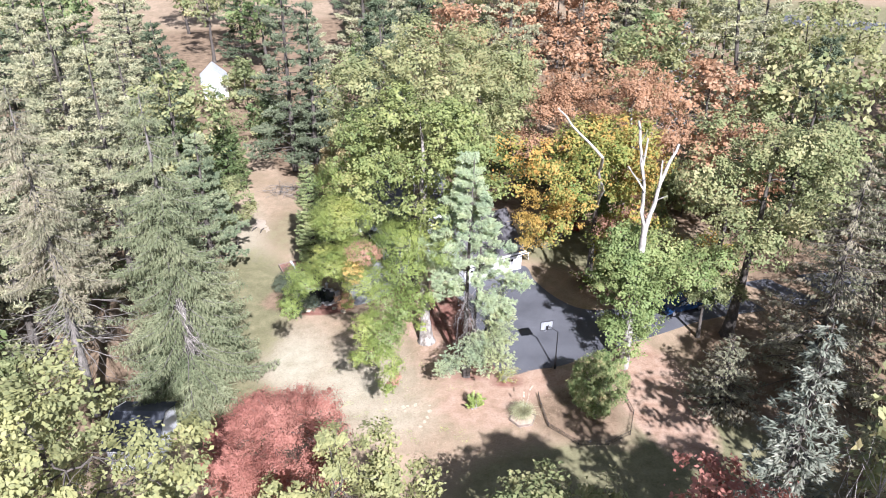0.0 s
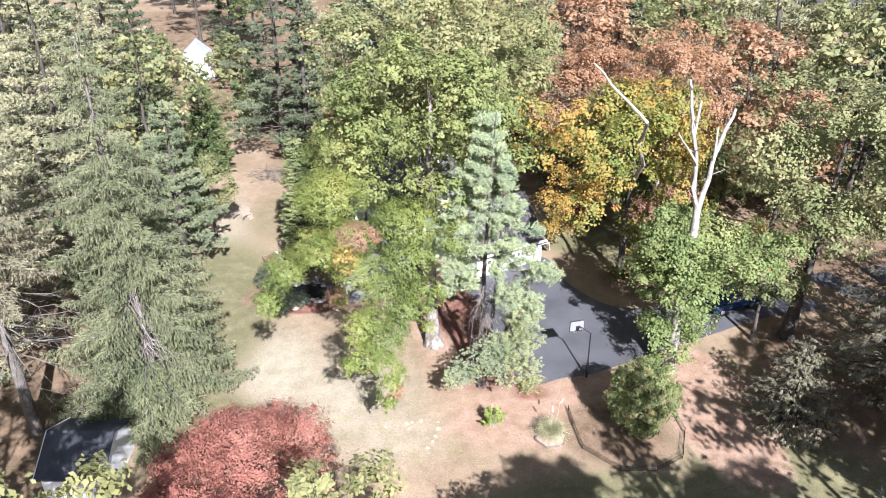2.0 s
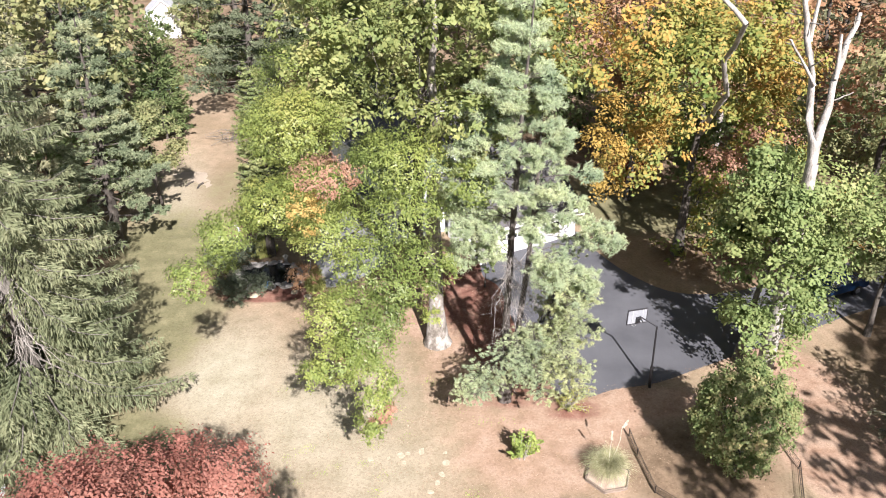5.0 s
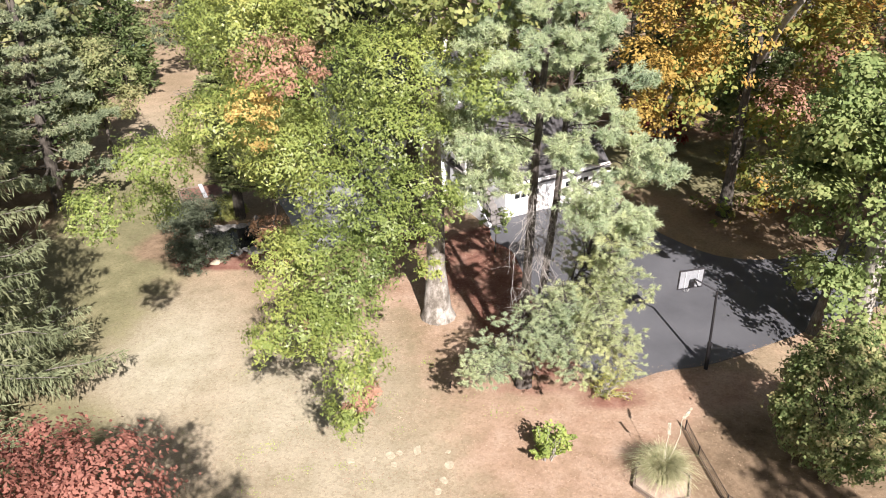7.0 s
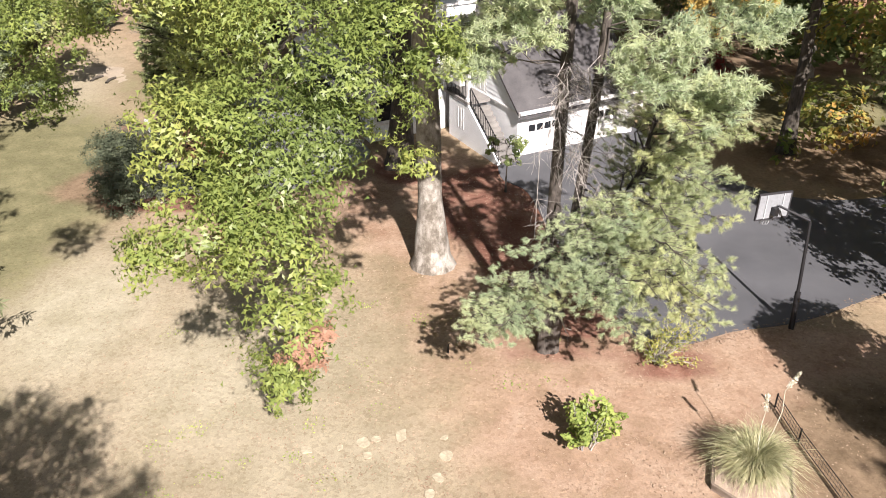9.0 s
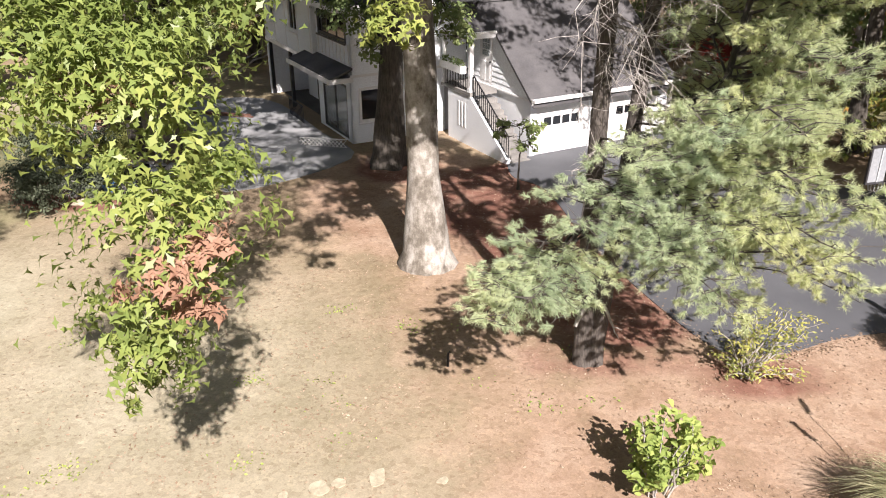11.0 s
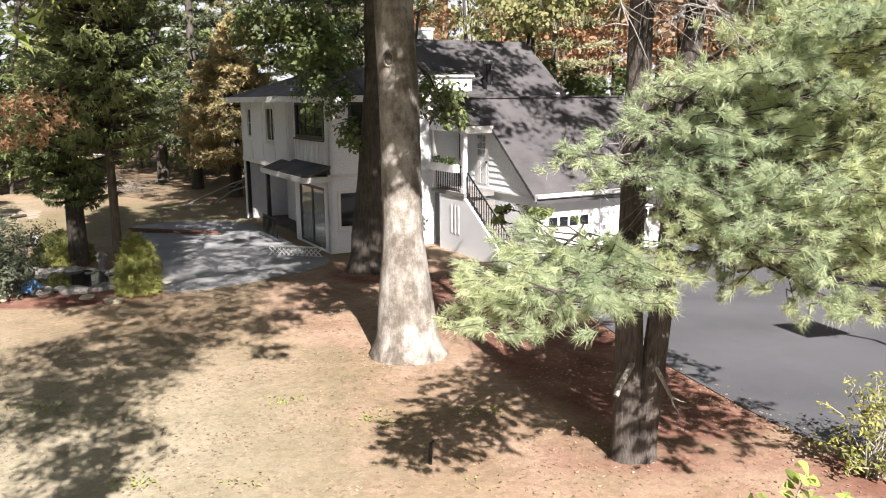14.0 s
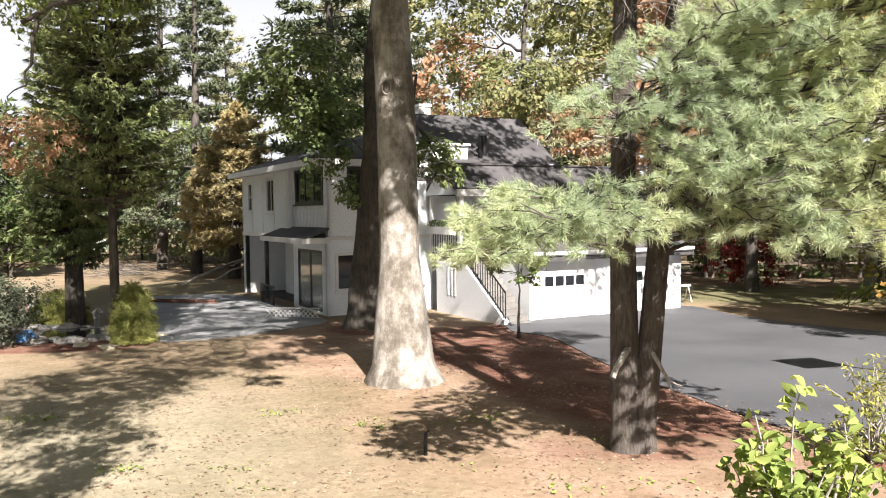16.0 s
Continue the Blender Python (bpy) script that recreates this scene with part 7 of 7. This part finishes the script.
# ---- outbuildings and distant things ----
def small_building(name, x, y, w, d, wall_h, ridge_h, turn, wall_mat, roof_mat, label, windows=(), door=None):
    ob = tagged(new(name), label, "building")
    ob.matrix_basis = pose(x, y, float(gh(x, y)) - 0.05, 0, 0, turn)
    bm = boxes((-w / 2, -d / 2, 0, w / 2, -d / 2 + 0.12, wall_h), (-w / 2, d / 2 - 0.12, 0, w / 2, d / 2, wall_h), (-w / 2, -d / 2 + 0.12, 0, -w / 2 + 0.12, d / 2 - 0.12, wall_h), (w / 2 - 0.12, -d / 2 + 0.12, 0, w / 2, d / 2 - 0.12, wall_h))
    part("wall", bm, wall_mat, ob)
    for yy in (-d / 2, d / 2 - 0.1):
        bm = bmesh.new()
        vs = [bm.verts.new(q) for q in ((-w / 2, yy, wall_h), (w / 2, yy, wall_h), (0, yy, ridge_h))]
        bm.faces.new(vs)
        r = bmesh.ops.extrude_face_region(bm, geom=bm.faces[:])
        bmesh.ops.translate(bm, vec=(0, 0.1, 0), verts=[g for g in r["geom"] if isinstance(g, bmesh.types.BMVert)])
        bmesh.ops.recalc_face_normals(bm, faces=bm.faces)
        part("gable", bm, wall_mat, ob)
    sl = (ridge_h - wall_h) / (w / 2)
    for s in (-1, 1):
        part("roof", slab([(0, -d / 2 - 0.25, ridge_h + 0.1), (s * (w / 2 + 0.25), -d / 2 - 0.25, wall_h - sl * 0.25 + 0.1), (s * (w / 2 + 0.25), d / 2 + 0.25, wall_h - sl * 0.25 + 0.1), (0, d / 2 + 0.25, ridge_h + 0.1)], 0.1), roof_mat, ob)
        part("trim", slab([(0, -d / 2 - 0.3, ridge_h + 0.12), (s * (w / 2 + 0.3), -d / 2 - 0.3, wall_h - sl * 0.3 + 0.12), (s * (w / 2 + 0.3), -d / 2 - 0.255, wall_h - sl * 0.3 + 0.12), (0, -d / 2 - 0.255, ridge_h + 0.12)], 0.18), white_trim, ob)
    for wx, wz, ww, wh in windows:
        wd = part("window", boxes((wx - ww / 2, -d / 2 - 0.03, wz, wx + ww / 2, -d / 2 - 0.004, wz + wh)), white_trim, ob)
        part("pane", boxes((wx - ww / 2 + 0.07, -d / 2 - 0.04, wz + 0.07, wx + ww / 2 - 0.07, -d / 2 - 0.031, wz + wh - 0.07)), glass, wd)
    if door:
        part("door", boxes((door - 0.45, -d / 2 - 0.05, 0.05, door + 0.45, -d / 2 - 0.004, 2.05)), dark_frame, ob)
    return ob


slate = surface("slate_roof", (0.03, 0.035, 0.045), (0.062, 0.07, 0.084), 1.0, 26, 0.85, 0.5, 0.012)
small_building("shed", -21.6, 43.0, 4.6, 3.4, 2.2, 3.4, -90, stucco, slate, "small shed with blue-grey shingle roof and white trim")
small_building("cottage", -35.6, 120.5, 3.7, 4.6, 3.0, 4.7, 17, white_trim, board_white, "small white cottage among the far pines")


def car(x, y, turn, paint, label):
    ob = tagged(new("car"), label, "car")
    ob.matrix_basis = pose(x, y, float(gh(x, y)) + 0.04, 0, 0, turn)
    prof = [(-2.2, 0.35), (-2.25, 0.75), (-1.9, 0.95), (-1.35, 1.0), (-0.75, 1.42), (0.75, 1.45), (1.5, 1.05), (2.15, 0.95), (2.25, 0.6), (2.2, 0.35)]
    bm = bmesh.new()
    vs = [bm.verts.new((a, -0.86, z)) for a, z in prof]
    bm.faces.new(vs)
    r = bmesh.ops.extrude_face_region(bm, geom=bm.faces[:])
    bmesh.ops.translate(bm, vec=(0, 1.72, 0), verts=[g for g in r["geom"] if isinstance(g, bmesh.types.BMVert)])
    for w in bm.verts:
        if w.co.z > 1.2:
            w.co.y *= 0.78
    bmesh.ops.recalc_face_normals(bm, faces=bm.faces)
    bmesh.ops.bevel(bm, geom=bm.edges[:], offset=0.06, segments=2, affect="EDGES")
    part("body", bm, paint, ob)
    for s in (-1, 1):
        bm = bmesh.new()
        q = [(-1.15, 1.04), (-0.72, 1.36), (0.7, 1.38), (1.25, 1.06)]
        a = [bm.verts.new((px, s * (0.885 if z < 1.2 else 0.72), z)) for px, z in q]
        bm.faces.new(a)
        bmesh.ops.solidify(bm, geom=bm.faces[:], thickness=0.02)
        part("side_window", bm, glass, ob)
        for wx in (-1.4, 1.38):
            wheel = link_mesh("wheel", np_mesh("wheel", *tube([(wx, s * 0.7, 0.31), (wx, s * 0.71, 0.31), (wx, s * 0.89, 0.31), (wx, s * 0.9, 0.31)], [0.02, 0.31, 0.31, 0.2], 18)), black_metal, ob)
            link_mesh("hub_cap", np_mesh("hub_cap", *tube([(wx, s * 0.895, 0.31), (wx, s * 0.91, 0.31), (wx, s * 0.911, 0.31)], [0.19, 0.17, 0.01], 14)), plain("alloy", (0.5, 0.5, 0.52), 0.3, 0.8), wheel)
    return ob


car(22.0, 61.0, 22, plain("blue_paint", (0.014, 0.045, 0.12), 0.25), "dark blue car parked on the driveway under trees")

tb = tagged(new("picnic_table"), "picnic table with a teal top beside the lane", "table")
tb.matrix_basis = pose(-28.4, 96.6, 0, 0, 0, 10)
part("tabletop", boxes((-1.2, -0.4, 0.7, 1.2, 0.4, 0.76)), plain("teal_paint", (0.1, 0.32, 0.34), 0.4), tb)
for s in (-1, 1):
    part("bench_seat", boxes((-1.2, s * 0.75 - 0.14, 0.42, 1.2, s * 0.75 + 0.14, 0.47)), plain("teal_seat", (0.08, 0.27, 0.29), 0.4), tb)
    part("leg_frame", boxes((s * 0.9 - 0.05, -0.85, 0.36, s * 0.9 + 0.05, 0.85, 0.42), (s * 0.9 - 0.05, -0.3, 0, s * 0.9 + 0.05, -0.2, 0.36), (s * 0.9 - 0.05, 0.2, 0, s * 0.9 + 0.05, 0.3, 0.36), (s * 0.9 - 0.05, -0.1, 0.42, s * 0.9 + 0.05, 0.1, 0.7)), timber, tb)

sandy = surface("sand", (0.27, 0.225, 0.17), (0.33, 0.28, 0.215), 1.0, 20, 0.95, 0.4, 0.02)
tagged(part("sand_patch", poly_prism(smooth_loop([(-22.8, 75.4), (-20.6, 74.6), (-18.9, 76.2), (-19.3, 78.3), (-21.6, 78.8), (-23.1, 77.4)], 5), -0.4, float(gh(-21, 77)) + 0.02), sandy), "pale round sand patch on the lane", "sand", kind="structure")
for i, (x, y, a) in enumerate(((-20.6, 76.4, 70), (-19.7, 76.1, 80))):
    o = link_mesh("log", np_mesh("log", *tube([(-0.5, 0, 0.07), (0, 0.1, 0.09), (0.5, 0, 0.07)], [0.07, 0.08, 0.065], 8)), grey_bark)
    o.matrix_basis = pose(x, y, float(gh(x, y)) + 0.02, 0, 0, a)
    tagged(o, "short dark curved log on the sand", "log")
rng = np.random.default_rng(261)
tw = [tube(bend(rng, rng.normal(0, 1, 3) * (1.0, 1.0, 0.15) + (0, 0, 0.25), rng.normal(0, 1, 3) * (1.3, 1.3, 0.25) + (0, 0, 0.35), 4), [0.024, 0.02, 0.014, 0.006], 4) for _ in range(60)]
v, f = join(tw)
v[:, 2] = np.maximum(v[:, 2], 0.02)
o = link_mesh("brush_pile", np_mesh("brush_pile", v, f), limb_bark)
o.location = (-18.9, 86.0, float(gh(-18.9, 86)))
tagged(o, "heap of pale dead branches beside the lane", "brush pile", kind="stuff")

rng = np.random.default_rng(263)
for x, y, a, ln in ((-11.8, 79.5, 35, 3.2), (-10.9, 80.6, 20, 2.4)):
    o = link_mesh("fallen_limb", np_mesh("fallen_limb", *join([tube(bend(rng, (-ln / 2, 0, 0.1), (ln / 2, 0, 1.25), 6, 0.03, 0.02), np.linspace(0.07, 0.03, 6), 6)] + [tube(bend(rng, (q * ln, 0, 0.67 + q), (q * ln + 0.5, r, 0.9 + q), 4), [0.03, 0.024, 0.016, 0.008], 4) for q, r in ((0.1, 0.4), (0.25, -0.4), (0.36, 0.3))]), True), dead_bark)
    o.matrix_basis = pose(x, y, float(gh(x, y)), 0, 0, a)
    tagged(o, "pale bare fallen limb propped on the grass", "fallen limb")

# split-rail fence at the far lawn's edge
fence = tagged(new("rail_fence"), "dark wooden post-and-rail fence beyond the lawn", "fence")
fence.location = (12.0, 84.0, -0.6)
for i in range(11):
    part("post", boxes((i * 2.4 - 0.07, -0.07, -0.4, i * 2.4 + 0.07, 0.07, 1.15)), timber, fence)
    if i < 10:
        for z in (0.35, 0.8):
            part("rail", boxes((i * 2.4 + 0.07, -0.03, z, i * 2.4 + 2.33, 0.03, z + 0.1)), timber, fence)
saw = tagged(new("sawhorse"), "white wooden sawhorse at the garage corner", "sawhorse")
saw.matrix_basis = pose(8.35, 70.2, -0.35, 0, 0, 20)
part("beam", boxes((-0.5, -0.04, 0.72, 0.5, 0.04, 0.8)), white_trim, saw)
for sx in (-0.4, 0.4):
    for sy in (-1, 1):
        link_mesh("leg", np_mesh("leg", *tube([(sx, 0, 0.76), (sx, sy * 0.28, -0.02)], [0.03, 0.03], 4)), white_trim, saw)

# road and lawn far off
tagged(part("road", on_ground(poly_prism(smooth_loop([(60, 172), (78, 166), (98, 158), (125, 150), (125, 156), (100, 166), (80, 174), (62, 180)], 4), -0.1, 0.1), 0.05), asphalt), "grey asphalt road beyond the woods", "road", kind="structure")

# undergrowth at the edge of the woods, fallen leaves and grass
rng = np.random.default_rng(271)


def undergrowth(name, line, count, leaves, seed, h=1.6):
    rng = np.random.default_rng(seed)
    line = np.array(line, float)
    seg = np.sqrt((np.diff(line, axis=0) ** 2).sum(1))
    s = np.concatenate([[0], np.cumsum(seg)])
    t = rng.uniform(0, s[-1], count)
    x, y = np.interp(t, s, line[:, 0]) + rng.normal(0, 2.0, count), np.interp(t, s, line[:, 1]) + rng.normal(0, 2.0, count)
    r = rng.uniform(0.7, 1.8, count)
    lobes = np.stack([x, y, gh(x, y) + h * rng.uniform(0.2, 0.9, count), r, r, h * rng.uniform(0.4, 0.9, count)], 1)
    v, f = leaf_cloud(rng, lobes, count * 190, 0.28, 20, 0.3)
    ok = v[:, 2].reshape(-1, 4).min(1) > gh(v[::4, 0], v[::4, 1])
    keep = np.repeat(ok, 4)
    v = v[keep]
    tagged(link_mesh(name, np_mesh(name, v, np.arange(len(v)).reshape(-1, 4)), leaves), "tangled undergrowth along the edge of the woods", "undergrowth", kind="stuff")


undergrowth("undergrowth", [(-30, 60), (-29, 80), (-33, 100), (-20, 108), (-12, 96), (-2, 92), (10, 90)], 90, green_leaves, 272, 2.2)
undergrowth("undergrowth", [(12, 88), (24, 86), (34, 78), (44, 74)], 60, olive_leaves, 273, 2.4)
undergrowth("undergrowth", [(8, 88), (16, 86.5), (26, 86), (40, 82)], 70, green_leaves, 276, 4.2)
undergrowth("undergrowth", [(-27, 105), (-19, 98), (-11, 94), (-3, 91)], 60, olive_leaves, 277, 4.2)
undergrowth("undergrowth", [(16, 70), (22, 68), (30, 72)], 20, beech_leaves, 274, 1.2)
undergrowth("undergrowth", [(27, 55), (32, 50), (30, 40), (34, 34)], 24, brown_needles, 275, 1.4)


def noise_grid(x, y):
    return 0.5 + 0.25 * (np.sin(x * 1.3 + 2 * np.sin(y * 0.7)) + np.sin(y * 1.1 + 2 * np.sin(x * 0.6 + 1)))


def fallen_leaves():
    rng = np.random.default_rng(281)
    n = 26000
    x, y = rng.normal(0.5, 6.0, n), 42 + 23 * rng.random(n) ** 1.2
    ok = ~((x > 3) & (y > 53.5)) & (y < 63.5 - np.maximum(0, -x - 3)) & (noise_grid(x * 1.7, y * 1.9) + rng.normal(0, 0.2, n) > 0.36)
    x, y = x[ok], y[ok]
    # more of them gathered along the drive's edge and strewn over it
    edge = np.array([(1.9, 61.8), (2.8, 57.8), (3.7, 54.2), (4.7, 51.5), (5.9, 51.25), (7.5, 51.9), (9.8, 52.4), (12.8, 53.9)])
    k = 1500
    t = rng.uniform(0, len(edge) - 1.001, k)
    i = t.astype(int)
    e = edge[i] + (edge[i + 1] - edge[i]) * (t - i)[:, None] + rng.normal(0, 0.2, (k, 2)) * rng.uniform(0.3, 1.4, (k, 1)) + (-0.1, -0.12)
    x, y = np.append(x, e[:, 0]), np.append(y, e[:, 1])
    n = len(x)
    c = np.stack([x, y, gh(x, y) + rng.uniform(0.006, 0.018, n) + 0.018 * (np.arange(n) > n - k)], 1)
    v, f = leaf_quads(rng, c, unit(np.array([0, 0, 1.0]) + rng.normal(0, 0.22, (n, 3))), 0.06, 0.5)
    lit = leaf_mat("dry_leaves", [(0.13, 0.075, 0.048), (0.21, 0.14, 0.092), (0.3, 0.22, 0.155), (0.4, 0.32, 0.225)], 0.1, patch=3.0, gain=1.15, grey=0.1)
    tagged(link_mesh("fallen_leaves", np_mesh("fallen_leaves", v, f), lit), "dry tan and brown leaves strewn over the lawn", "leaves", kind="stuff")


fallen_leaves()


def grass():
    rng = np.random.default_rng(291)
    n = 34000
    x, y = rng.uniform(-12, 6, n), 42 + 18 * rng.random(n) ** 1.3
    ok = (noise_grid(x, y) > 0.42) & ~((x > 2.5) & (y > 51))
    x, y = x[ok], y[ok]
    n = len(x)
    b = np.stack([x, y, gh(x, y) - 0.01], 1)
    a = rng.uniform(0, 6.28, n)
    s = np.stack([np.cos(a), np.sin(a), np.zeros(n)], 1) * 0.006
    tip = b + np.stack([rng.normal(0, 0.03, n), rng.normal(0, 0.03, n), rng.uniform(0.015, 0.045, n)], 1)
    v = np.stack([b - s, b + s, tip], 1).reshape(-1, 3)
    dry = leaf_mat("dry_grass", [(0.17, 0.15, 0.09), (0.24, 0.195, 0.135), (0.3, 0.245, 0.175)], 0.3, patch=0.5, gain=1.1)
    tagged(link_mesh("grass", np_mesh("grass", v, np.arange(3 * n).reshape(-1, 3)), dry), "short dry lawn grass", "grass", kind="stuff")


grass()


def weeds():
    """Low green rosettes scattered in the dry lawn."""
    rng = np.random.default_rng(295)
    c, nor = [], []
    for _ in range(42):
        x, y = rng.uniform(-9, 2), 43.5 + 10 * rng.random()
        for _ in range(int(rng.integers(10, 40))):
            p = rng.normal(0, 0.14, 2)
            c.append((x + p[0] * 1.5, y + p[1], float(gh(x, y)) + rng.uniform(0.015, 0.04)))
            nor.append((rng.normal(0, 0.4), rng.normal(0, 0.4), 1.0))
    v, f = oval_leaves(rng, np.array(c), unit(np.array(nor)), 0.055)
    tagged(link_mesh("weeds", np_mesh("weeds", v, f), lime_leaves), "small green weeds in the dry lawn", "weeds", kind="stuff")


weeds()
